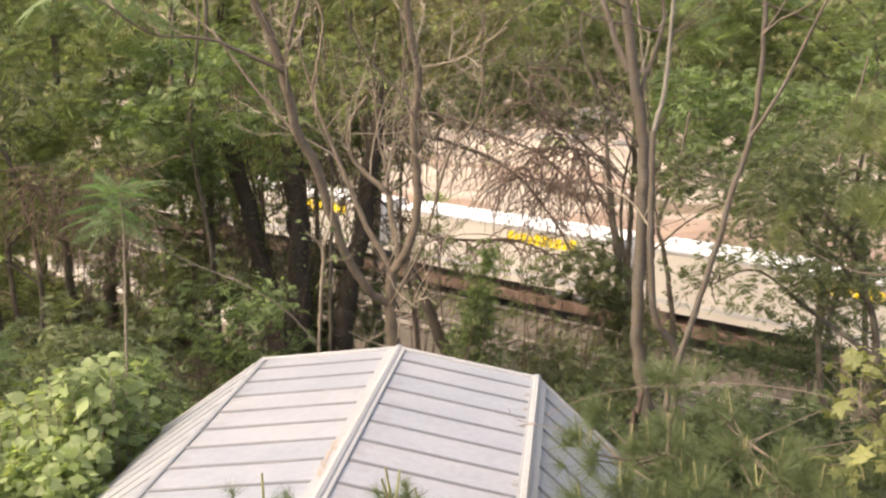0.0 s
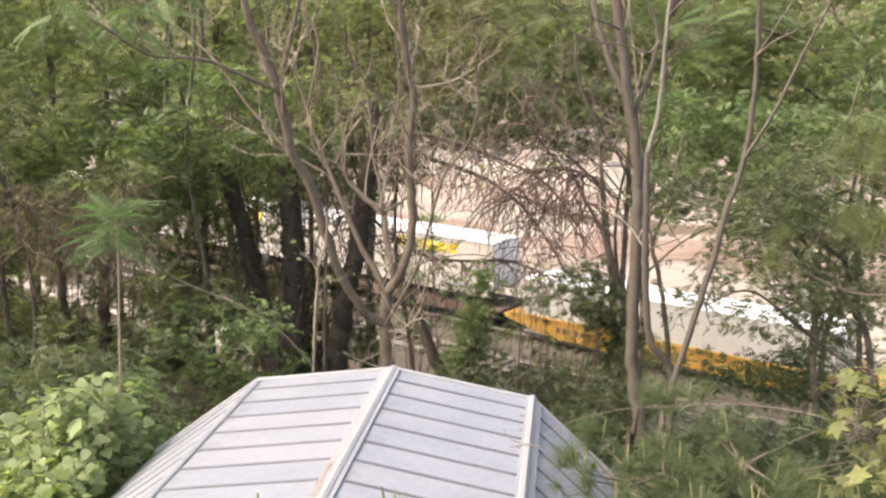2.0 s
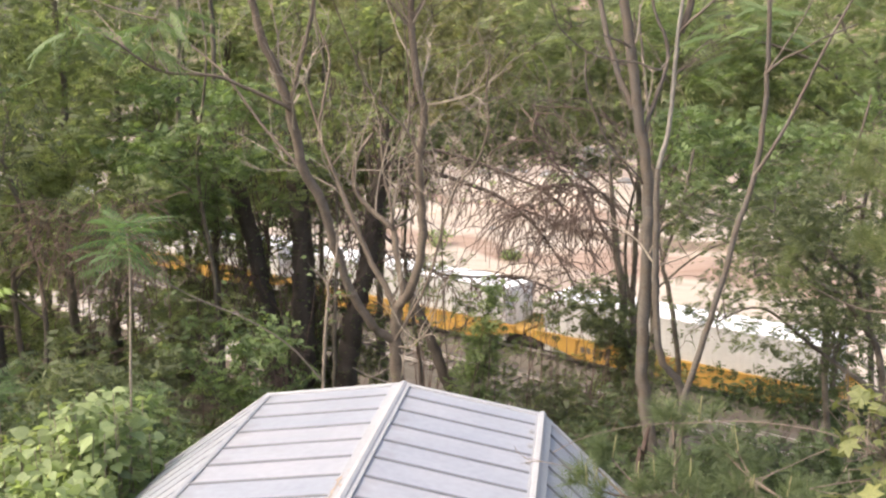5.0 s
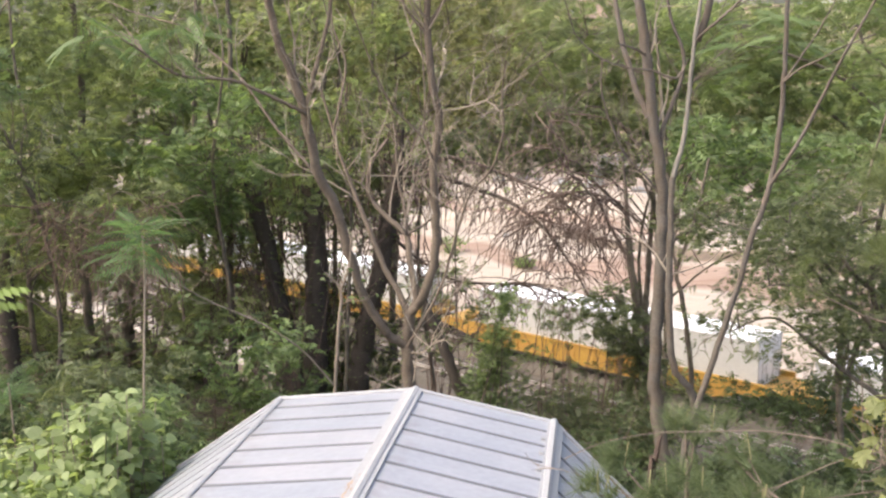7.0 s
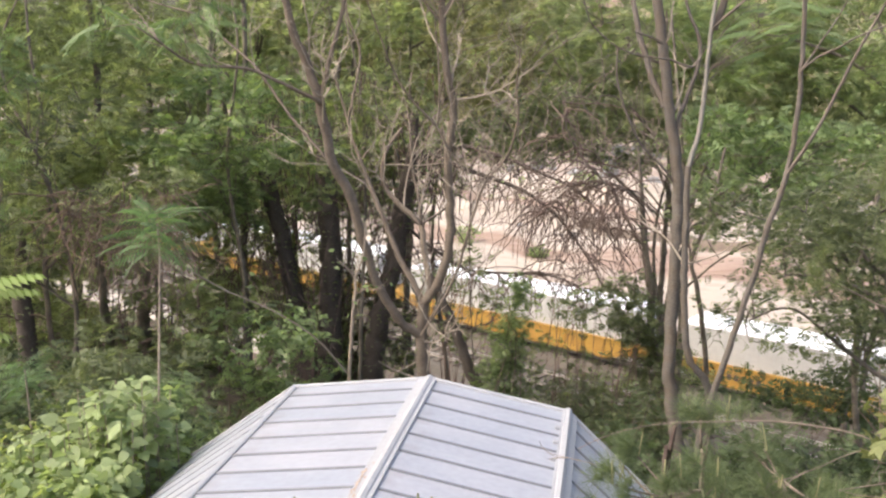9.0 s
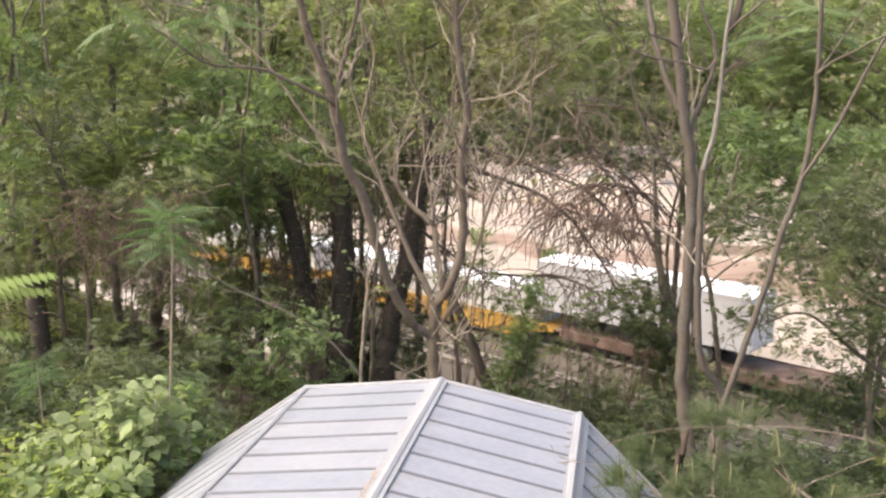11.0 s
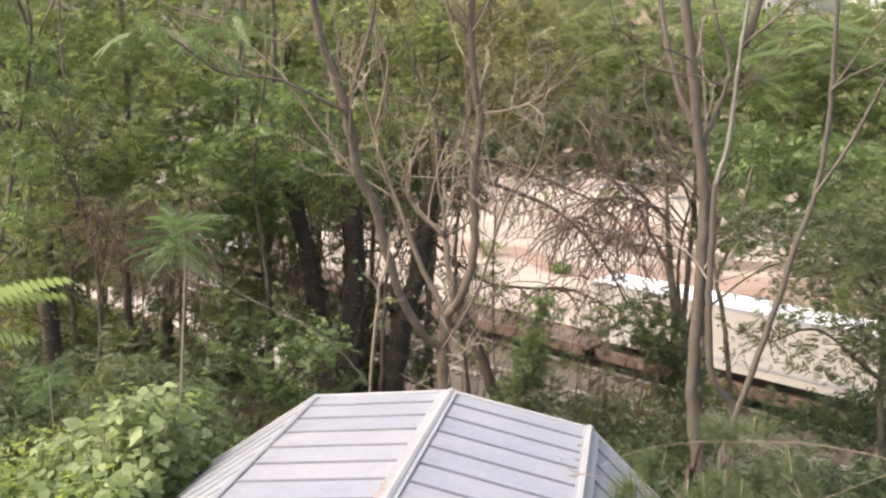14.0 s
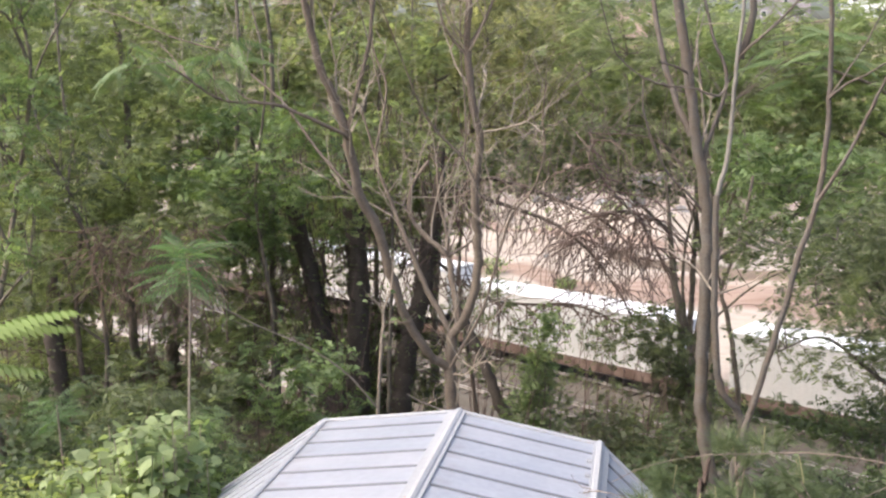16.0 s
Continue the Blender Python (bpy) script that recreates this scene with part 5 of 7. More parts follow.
thicket("undergrowth", [(-10.6, 24.0, -0.6, 1.2, 1.4, 1.1), (-5.3, 24.5, -0.6, 1.5, 1.4, 0.9)], 0.32, 2.0, LEAF_MID, "shrubs down the slope", 143)
thicket("undergrowth", [(2.75, 16.0, 1.65, 0.42, 0.6, 0.45), (3.1, 16.0, 1.25, 0.35, 0.6, 0.42), (3.35, 16.0, 0.65, 0.3, 0.6, 0.45)], 0.2, 6.5, LEAF_DARK, "dark green bush before the sand", 145)
thicket("undergrowth", [(1.9, 16.0, 1.7, 0.55, 0.5, 0.28), (2.35, 16.0, 1.3, 0.45, 0.5, 0.22)], 0.16, 1.4, LEAF_DARK, "sparse leafy sprays above the tracks", 144)
thicket("undergrowth", [(2.1, 18.0, -0.7, 0.9, 1.2, 0.7), (3.4, 18.0, -0.9, 0.9, 1.2, 0.8), (1.1, 17.0, -0.9, 0.8, 0.9, 0.5)], 0.18, 2.6, LEAF_DARK, "low shrubs on the bank", 147)
thicket("undergrowth", [(5.8, 20.0, -1.25, 1.0, 1.0, 0.24), (7.6, 20.0, -1.45, 1.1, 1.0, 0.26)], 0.2, 4.6, LEAF_SHADED, "mound of shrubs above the tracks, leaves coloured as in shade", 149)
thicket("ivy_column", [(0.7, 15.0, 0.55, 0.4, 0.35, 0.65), (0.8, 15.0, 1.25, 0.3, 0.3, 0.4), (0.9, 15.0, 1.75, 0.21, 0.25, 0.36), (0.98, 15.0, 2.2, 0.13, 0.2, 0.32)], 0.13, 5.5, LEAF_LIGHT, "dead stump covered in bright ivy", 151, radius=0.15)


forest("forest_tree", -6.3, 26.6, 13, [(-6.0, 26.0, 2.4, 1.1, 1.2, 1.1), (-4.0, 26.0, 2.3, 1.2, 1.2, 0.9)], 0.3, 4.5, LEAF_MID, "dense leafy tree among the trunks", 201, radius=0.45)
forest("forest_tree", -5.6, 31.6, 12, [(-5.0, 31.0, 2.1, 1.3, 1.2, 1.5), (-2.8, 31.0, 2.0, 1.3, 1.2, 1.5), (-0.9, 31.0, 2.2, 1.2, 1.2, 1.2)], 0.32, 4.5, LEAF_MID, "dense low tree at the foot of the slope", 191, r=0.1, radius=0.5)
forest("forest_tree", 5.0, 22.4, 11, [(5.8, 22.0, 3.4, 1.1, 1.2, 0.95), (7.7, 22.0, 3.2, 1.2, 1.2, 1.0)], 0.28, 3.2, LEAF_FRESH, "bright leafy tree above the tracks", 193, squash=0.4)
forest("forest_tree", -7.3, 17.2, 8, [(-7.8, 16.5, 3.0, 1.0, 0.9, 0.8), (-6.2, 16.5, 3.1, 0.8, 0.9, 0.7), (-4.9, 16.5, 3.4, 0.6, 0.9, 0.6)], 0.26, 1.7, LEAF_MID, "leafy tree under taller ones", 195, r=0.06)
thicket("undergrowth", [(-8.2, 17.0, 1.5, 1.0, 0.9, 0.7), (-4.3, 17.0, 1.3, 0.8, 0.9, 0.6)], 0.25, 1.5, LEAF_MID, "green bushes under the trees", 197)
thicket("undergrowth", [(1.8, 8.5, 1.9, 0.6, 0.7, 0.5), (2.7, 8.5, 2.0, 0.5, 0.7, 0.5), (3.3, 8.3, 2.05, 0.75, 0.5, 0.45), (2.6, 8.4, 2.0, 0.5, 0.5, 0.4), (4.0, 8.3, 2.0, 0.6, 0.6, 0.45)], 0.12, 4.2, LEAF_SHADED, "dark bushes behind the young pines", 199, radius=0.2)
thicket("undergrowth", [(1.9, 14.0, 0.0, 0.6, 0.7, 0.4), (3.0, 14.0, 0.3, 0.7, 0.7, 0.45)], 0.21, 2.0, LEAF_SHADED, "dark bushes at the foot of the grey tree", 200)
forest("forest_tree", -5.0, 30.6, 17, [(-6.5, 30.0, 3.2, 1.8, 1.6, 2.0), (-3.3, 30.0, 2.9, 1.6, 1.6, 1.9), (-5.0, 30.0, 6.5, 2.4, 1.8, 2.0)], 0.36, 2.6, LEAF_MID, "leafy tree lower on the slope", 181, r=0.10, radius=0.5)
forest("forest_tree", -1.6, 30.8, 17, [(-0.9, 30.0, 3.9, 1.7, 1.6, 1.3), (2.0, 30.0, 4.6, 1.8, 1.6, 1.2), (0.5, 30.0, 7.0, 2.4, 1.8, 1.6)], 0.36, 2.4, LEAF_OLIVE, "leafy tree lower on the slope", 183, r=0.10, radius=0.5)
forest("forest_tree", 6.15, 27.6, 15, [(4.7, 27.0, 4.1, 1.8, 1.6, 1.1), (7.7, 27.0, 2.9, 1.8, 1.6, 1.7), (6.0, 27.0, 5.6, 2.4, 1.8, 1.2), (9.0, 27.0, 5.0, 1.6, 1.6, 1.3)], 0.34, 2.4, LEAF_MID, "leafy tree above the tracks", 185, r=0.14, radius=0.5)
forest("forest_tree", 10.3, 24.6, 14, [(9.6, 24.0, 2.5, 2.1, 1.6, 1.3)], 0.32, 2.2, LEAF_MID, "leafy tree on the bank", 187, r=0.12, radius=0.5)
thicket("undergrowth", [(-10.8, 25.0, 0.9, 1.9, 1.3, 1.0), (-7.6, 25.0, 1.6, 1.6, 1.3, 0.9)], 0.3, 2.2, LEAF_DARK, "shaded shrubs in the woods", 189)
forest("forest_tree", -9.6, 22.2, 13, [(-6.2, 21.5, 2.8, 1.0, 1.2, 0.7), (-9.3, 21.5, 3.2, 1.9, 1.2, 1.5), (-8.1, 21.5, 1.3, 1.3, 1.2, 0.8), (-8.5, 21.5, 5.4, 2.2, 1.2, 1.3)], 0.32, 2.6, LEAF_MID, "shaded leafy tree in the woods", 155)
forest("vine_tree", -2.55, 21.6, 12, [(-3.5, 21.0, 4.3, 1.1, 1.0, 1.4), (-1.4, 21.0, 4.6, 1.1, 1.0, 0.9), (-2.5, 21.0, 3.0, 1.0, 1.0, 0.6), (-2.4, 21.0, 6.4, 1.8, 1.0, 1.0)], 0.24, 2.2, LEAF_MID, "dark tree hung with vines", 157)
forest("forest_tree", 5.1, 24.4, 13, [(1.8, 24.0, 3.5, 1.4, 1.0, 0.5), (4.0, 24.0, 3.4, 1.4, 1.0, 0.6), (2.9, 24.0, 4.5, 1.6, 1.0, 0.5)], 0.28, 2.4, LEAF_DARK, "thin-leaved dark tree above the sandy gap", 159, squash=0.35)
forest("bank_tree", 6.6, 15.4, 9, [(3.9, 15.0, 3.4, 0.4, 0.8, 0.45), (4.9, 15.0, 3.25, 0.7, 0.8, 0.25), (6.3, 15.0, 1.4, 1.2, 1.0, 0.5), (6.2, 15.0, 2.7, 1.3, 1.0, 0.7)], 0.15, 3.1, LEAF_DARK, "leafy tree on the bank by the tracks", 161, r=0.08)
forest("forest_tree", -5.7, 22.6, 12, [(-6.2, 22.0, 2.6, 0.7, 1.0, 0.6), (-4.8, 22.0, 2.6, 0.6, 1.0, 0.35)], 0.28, 2.4, LEAF_MID, "low leafy branches in the woods", 163)
thicket("undergrowth", [(-4.8, 20.5, 0.7, 0.8, 0.8, 0.6), (-3.5, 20.5, -0.1, 1.0, 0.8, 0.7)], 0.24, 2.2, LEAF_MID, "leafy shrubs between dark trunks", 165)
thicket("undergrowth", [(-1.7, 21.0, -0.9, 0.9, 0.8, 0.8), (-2.8, 21.0, -1.2, 0.7, 0.8, 0.8)], 0.24, 1.6, LEAF_DARK, "dark brambles behind the bare tree", 167)
thicket("undergrowth", [(0.2, 20.0, -0.5, 0.4, 0.8, 0.4), (2.2, 20.0, -0.5, 0.9, 0.8, 0.4), (4.9, 20.0, -0.8, 0.5, 0.8, 0.6)], 0.2, 1.0, LEAF_MID, "sparse bushes above the tracks", 169)
thicket("undergrowth", [(9.2, 18.5, -1.6, 1.4, 1.0, 0.7), (6.6, 16.0, 0.1, 1.4, 0.9, 0.6)], 0.24, 2.4, LEAF_SHADED, "green bushes on the bank", 170)


# dense crowns that close the woods behind
forest("forest_tree", -15.0, 36.5, 19, [(-17.1, 36.0, 4.4, 2.4, 2.0, 5.7), (-12.7, 36.0, 4.7, 2.0, 2.0, 5.4)], 0.42, 3.0, LEAF_FAR, "tall leafy tree deep in the woods", 231, r=0.10, radius=0.7)
forest("forest_tree", -7.0, 35.5, 19, [(-8.5, 35.0, 4.8, 2.0, 2.0, 5.1), (-5.1, 35.0, 5.5, 2.1, 2.0, 4.5)], 0.42, 3.0, LEAF_FAR, "tall leafy tree deep in the woods", 233, r=0.10, radius=0.7)
forest("forest_tree", -0.5, 33.5, 18, [(-1.7, 33.0, 5.9, 2.2, 2.0, 3.9), (1.8, 33.0, 6.3, 2.1, 2.0, 3.5)], 0.42, 3.2, LEAF_OLIVE, "tall leafy tree above the tracks", 235, r=0.10, radius=0.7)
forest("forest_tree", 6.3, 28.4, 17, [(4.5, 28.0, 6.0, 2.1, 2.0, 2.5)], 0.4, 3.6, LEAF_FAR, "tall leafy tree above the tracks", 237, r=0.14, radius=0.6)
forest("forest_tree", 12.3, 26.3, 16, [(7.1, 26.0, 4.9, 1.9, 2.0, 2.5), (10.4, 26.0, 5.2, 2.4, 2.0, 3.0)], 0.4, 3.6, LEAF_FAR, "tall leafy tree on the bank", 239, r=0.14, radius=0.6)
# nearer boughs before the dark trunks
forest("forest_tree", -4.0, 17.6, 9, [(-3.3, 17.3, 4.6, 0.8, 0.8, 1.0), (-4.6, 17.3, 4.0, 0.8, 0.8, 0.5), (-4.3, 18.2, 3.1, 0.65, 0.6, 0.55)], 0.24, 2.8, LEAF_FRESH, "tree with layered bright green boughs", 241, r=0.05, squash=0.3)
forest("forest_tree", -1.9, 18.3, 9, [(-2.3, 18.0, 4.1, 0.7, 0.7, 1.1), (-1.0, 18.3, 4.6, 0.7, 0.7, 0.9)], 0.22, 1.3, LEAF_MID, "thin-leaved young tree by the dark trunks", 243, r=0.05)
forest("forest_tree", -6.4, 15.5, 8, [(-6.6, 15.2, 4.5, 0.6, 0.7, 1.0), (-5.5, 15.2, 3.6, 0.6, 0.7, 0.6), (-7.2, 15.2, 2.7, 1.0, 0.7, 0.6)], 0.24, 2.0, LEAF_DARK, "young leafy tree at the edge of the woods", 245, r=0.05)
thicket("undergrowth", [(-4.7, 20.0, 1.5, 0.8, 0.8, 0.5), (-5.2, 20.0, 0.8, 0.9, 0.8, 0.5), (-3.4, 20.0, 2.0, 0.8, 0.6, 0.5)], 0.22, 2.2, LEAF_MID, "thin shrubs between the trunks", 247)
forest("forest_tree", 4.36, 19.6, 10, [(5.2, 19.0, 2.8, 0.8, 0.9, 0.6), (6.9, 19.0, 2.3, 1.0, 0.9, 0.65)], 0.2, 2.4, LEAF_DARK, "sparse tree before the sand", 249, r=0.06)


thicket("undergrowth", [(-4.7, 19.4, 2.3, 0.7, 0.7, 0.7), (-3.1, 19.4, 1.2, 0.5, 0.6, 0.9)], 0.2, 1.6, LEAF_MID, "leafy shrubs beside the leaning trunk", 251)
thicket("undergrowth", [(1.9, 15.0, 0.1, 0.7, 0.6, 0.45), (3.2, 15.0, 0.0, 0.8, 0.6, 0.5)], 0.18, 3.2, LEAF_DARK, "dark shrubs on the bank behind the shed", 253)


forest("forest_tree", 5.4, 24.6, 12, [(1.1, 24.0, 3.5, 1.0, 1.0, 0.6), (3.2, 24.0, 3.6, 1.2, 1.0, 0.45)], 0.26, 2.8, LEAF_DARK, "dark hanging boughs over the sandy gap", 255, r=0.07, squash=0.35)
thicket("undergrowth", [(-2.9, 20.7, 2.1, 0.8, 0.5, 0.9), (-1.5, 20.7, 2.4, 0.8, 0.5, 0.8)], 0.2, 1.5, LEAF_DARK, "vine leaves behind the dark trunks", 257)
thicket("undergrowth", [(-5.7, 20.3, 2.1, 0.7, 0.7, 0.8), (-4.6, 20.4, 2.0, 0.7, 0.7, 0.6)], 0.22, 2.0, LEAF_MID, "leafy shrubs in the shade of the woods", 259)
thicket("undergrowth", [(0.1, 17.5, 1.3, 0.7, 0.5, 1.0)], 0.18, 1.1, LEAF_DARK, "thin dark brambles beside the leaning stump", 261)
thicket("undergrowth", [(-1.85, 20.3, 0.6, 0.8, 0.5, 1.2)], 0.2, 1.6, LEAF_DARK, "dark brambles among the black trunks", 263)
thicket("undergrowth", [(-6.7, 19.0, 1.3, 0.8, 0.8, 0.7)], 0.2, 1.4, LEAF_MID, "thin leafy bushes above the service road", 267)
thicket("undergrowth", [(-7.2, 21.5, -0.7, 1.8, 1.0, 0.6)], 0.26, 2.2, LEAF_MID, "low bushes above the service road", 269)
thicket("undergrowth", [(-2.7, 18.3, 3.08, 0.35, 0.3, 0.4), (-4.1, 18.4, 3.25, 0.7, 0.4, 0.35), (-4.3, 18.4, 2.7, 0.7, 0.4, 0.35), (-3.05, 18.4, 3.6, 0.5, 0.4, 0.35), (-2.0, 18.4, 3.9, 0.5, 0.4, 0.4)], 0.19, 1.5, LEAF_FRESH, "bright leafy vines before the dark trunks", 271)

thicket("undergrowth", [(-3.0, 9.9, 2.1, 0.45, 0.4, 0.35), (-2.7, 9.5, 1.85, 0.3, 0.3, 0.3), (-3.5, 10.3, 1.9, 0.6, 0.4, 0.4)], 0.14, 3.4, LEAF_FRESH, "leafy green shrubs beside the shed", 273, radius=0.2)
thicket("undergrowth", [(-4.0, 10.8, 2.25, 0.4, 0.4, 0.3), (-4.3, 10.6, 1.95, 0.5, 0.4, 0.3), (-3.6, 10.9, 2.1, 0.4, 0.4, 0.35)], 0.16, 2.4, LEAF_DARK, "light green shrubs with layered leaves", 275, radius=0.2)


def ground_cover():
    """Low plants all over the slope, with bare patches."""
    rng = np.random.default_rng(211)
    x, y = rng.uniform(-15, 14, 16000), rng.uniform(9.2, 33, 16000)
    q = NX * x + NY * y
    bare = np.sin(1.3 * x + 0.7 * y) * np.sin(0.9 * y - 0.8 * x) + 0.5 * np.sin(2.9 * x + 1.7)
    ok = (q < 27.5) & (q > 4) & (bare < np.where((x > 0.2) & (x < 3.6) & (q > 13), 0.25, 0.85))
    x, y = x[ok], y[ok]
    p = np.stack([x, y, ground_z(x, y) + rng.uniform(0, 0.35, len(x))], 1)
    v, f = scatter(p, SPRIG, 0.3, seed=212)
    tagged(np_mesh("ground_cover", v, f, LEAF_DARK), "low leafy plants covering the slope", "undergrowth", kind="stuff")


ground_cover()


def vine_tangle(name, base, xs, ys, zs, count, thick, length, fall, material, leaf, leaves, label, seed):
    """Bare vines that hang or straggle in a loose mass."""
    tree = Tree(name, base_of(*base), material, label, "vine")
    rng = np.random.default_rng(seed)
    parts = []
    for _ in range(count):
        d = np.array([rng.normal(0, 1 - fall), rng.normal(0, 0.3), -fall])
        pts = [np.array([rng.uniform(*xs), rng.uniform(*ys), rng.uniform(*zs)])]
        ln = rng.uniform(0.35, 1.0) * length
        for _ in range(9):
            d = d + rng.normal(0, 0.22, 3) + np.array([0, 0, -0.13 * fall])
            d /= np.linalg.norm(d)
            pts.append(pts[-1] + d * ln / 9)
        parts.append(tube(np.column_stack([np.array(pts), np.full(10, rng.uniform(0.4, 1.0) * thick)]), 4))
    v, f = join(parts)
    tagged(tree.add("vine", v, f, material), kind="stuff")
    lo, hi = np.array([xs[0], ys[0], zs[0] - length * 0.4 * fall]), np.array([xs[1], ys[1], zs[1]])
    p = rng.uniform(lo, hi, (leaves, 3))
    v, f = scatter(p, SPRIG, 0.17, seed=seed + 1)
    tree.add("leaves", v, f, leaf, smooth=False)


vine_tangle("hanging_vine", (-2.2, 20.2), (-4.1, 0.0), (18.9, 20.6), (1.6, 5.6), 210, 0.013, 2.4, 1.0, TWIG_DARK, LEAF_DARK, 420, "tangle of bare hanging vines between dark trunks", 171)
vine_tangle("hanging_vine", (2.0, 17.0), (0.3, 3.8), (16.6, 17.6), (3.7, 6.4), 150, 0.008, 2.4, 0.6, TWIG_MID, LEAF_MID, 80, "bare vines hanging from the canopy", 173)
vine_tangle("dead_brush", (-5.2, 14.8), (-6.0, -4.2), (14.4, 15.4), (2.8, 3.8), 240, 0.010, 1.3, 0.45, DEAD, LEAF_MID, 70, "brown tangle of dead vines", 153)


def broad_bush():
    """Upright stems with opposite pairs of large leaves, the leaves smaller towards the tips."""
    tree = Tree("broadleaf_bush", base_of(-3.3, 8.8), BARK_PALE, "bush of large pale heart-shaped leaves", "shrub")
    rng = np.random.default_rng(151)
    parts, bare, pts, outs = [], [], [], []
    for k in range(70):
        y = rng.uniform(8.0, 9.4)
        u = rng.uniform(-4.25, -2.62)
        x = u * y / 8.8
        if y < 8.6 and x > -3.95 + 0.152 * y:
            continue
        top = 2.71 - 0.75 * max(0.0, -3.3 - u) - 1.7 * max(0.0, u + 2.88) + rng.normal(0, 0.12)
        top = 6 - (6 - top) * y / 8.8
        g = float(ground_z(x, y))
        tip = np.array([x + rng.normal(0, 0.06), y, top])
        q = spline([(x + rng.normal(0, 0.08), y, g, 0.012), (x, y, (g + top) / 2, 0.009), (*tip, 0.004)], 0.25)
        parts.append(tube(q, 6))
        if k % 5 == 0:
            z = top + rng.uniform(0.0, 0.1)
            bare.append(tube(np.array([(x - 0.02, y - 0.15, top - 0.6, 0.008), (x, y - 0.15, z - 0.2, 0.007), (x + 0.02, y - 0.15, z, 0.006)]), 5))
        yaw = rng.uniform(0, 6.28)
        for z in np.arange(top, top - 1.0, -0.085):
            yaw += 1.57 + rng.normal(0, 0.3)
            for half in (0, 3.14):
                d = np.array([np.cos(yaw + half), np.sin(yaw + half), rng.normal(0.05, 0.22)])
                pts.append(np.array([x, y, z + rng.normal(0, 0.02)]) + d * 0.05)
                outs.append(d)
    v, f = join(parts)
    tree.add("stem", v, f, BARK_PALE)
    v, f = join(bare)
    tagged(tree.add("bare_stem", v, f, LEAF_DARK), "dark green leafless stems", kind="stuff")
    pts, outs = np.array(pts), np.array(outs)
    near = np.argsort(-(pts[:, 2] - 0.12 * pts[:, 1]))[:300]
    rest = np.setdiff1d(np.arange(len(pts)), near)
    single_leaves(tree, "leaf", pts[near], HEART, 0.112, LEAF_BROAD_ONE, 152, outs[near], flat=0.68, spread=0.55)
    v, f = scatter(pts[rest], HEART, 0.1, flat=0.75, seed=152, out=outs[rest], spread=0.4)
    tree.add("leaves", v, f, LEAF_BROAD, smooth=False)


def low_growth():
    """Yellow-green weeds under the broad-leaved bush."""
    tree = Tree("weeds", base_of(-3.9, 7.0), TWIG_DARK, "yellow-green weeds and brambles", "shrub")
    crown(tree, [(-3.95, 7.2, 2.0, 0.8, 0.9, 0.75), (-2.9, 7.0, 1.7, 1.0, 0.8, 0.6), (-3.8, 8.6, 1.7, 1.2, 0.8, 0.7)], 340, 20, 0.2, OVAL, 0.085, LEAF_YELLOW, 155)
    crown(tree, [(-3.2, 7.7, 2.2, 0.5, 0.5, 0.35), (-2.85, 7.5, 2.3, 0.25, 0.4, 0.25), (-3.7, 7.9, 2.1, 0.5, 0.5, 0.35)], 110, 14, 0.16, HEART, 0.085, LEAF_BROAD, 159, name="leaves")
    crown(tree, [(-4.6, 9.5, 1.9, 1.4, 1.0, 0.7), (-3.0, 9.6, 1.5, 1.3, 0.8, 0.8)], 170, 22, 0.26, OVAL, 0.08, LEAF_SHADED, 157, name="leaves")
    roots = np.array([(-4.0 + 0.3 * i, 7.2 + 0.2 * (i % 3), 0.0, 0.01) for i in range(5)])
    ties(tree, np.array([(-4.2 + 0.25 * i, 7.1 + 0.3 * (i % 4), 2.0) for i in range(8)]), roots, 0.01, name="stem")


def edge_fronds():
    """Long feathery leaves that reach in beside the house."""
    tree = Tree("sumac_sapling", base_of(-2.75, 3.9), BARK_PALE, "young sumac with long drooping feathery leaves")
    limb(tree, "trunk", [(-2.75, 3.9, -0.1, 0.03), (-2.7, 3.95, 2.5, 0.024), (-2.5, 4.0, 4.85, 0.014)])
    p = np.array([(-2.4, 4.0, 4.8), (-2.44, 4.0, 4.84), (-2.6, 4.0, 4.74), (-2.5, 4.0, 4.82), (-2.52, 4.0, 4.8)])
    out = np.array([(0.64, 0.0, 0.52), (0.55, 0.08, 0.3), (0.6, 0.0, 0.24), (-1.2, 0.5, 0.4), (-0.6, 1.2, 0.3)])
    single_leaves(tree, "frond", p, DROOP, 0.64, FROND_SUNLIT_ONE, 162, out, flat=0.97, spread=0.05)
    ties(tree, p, tree.paths[0][-3:], 0.006, name="leaf_stalk")


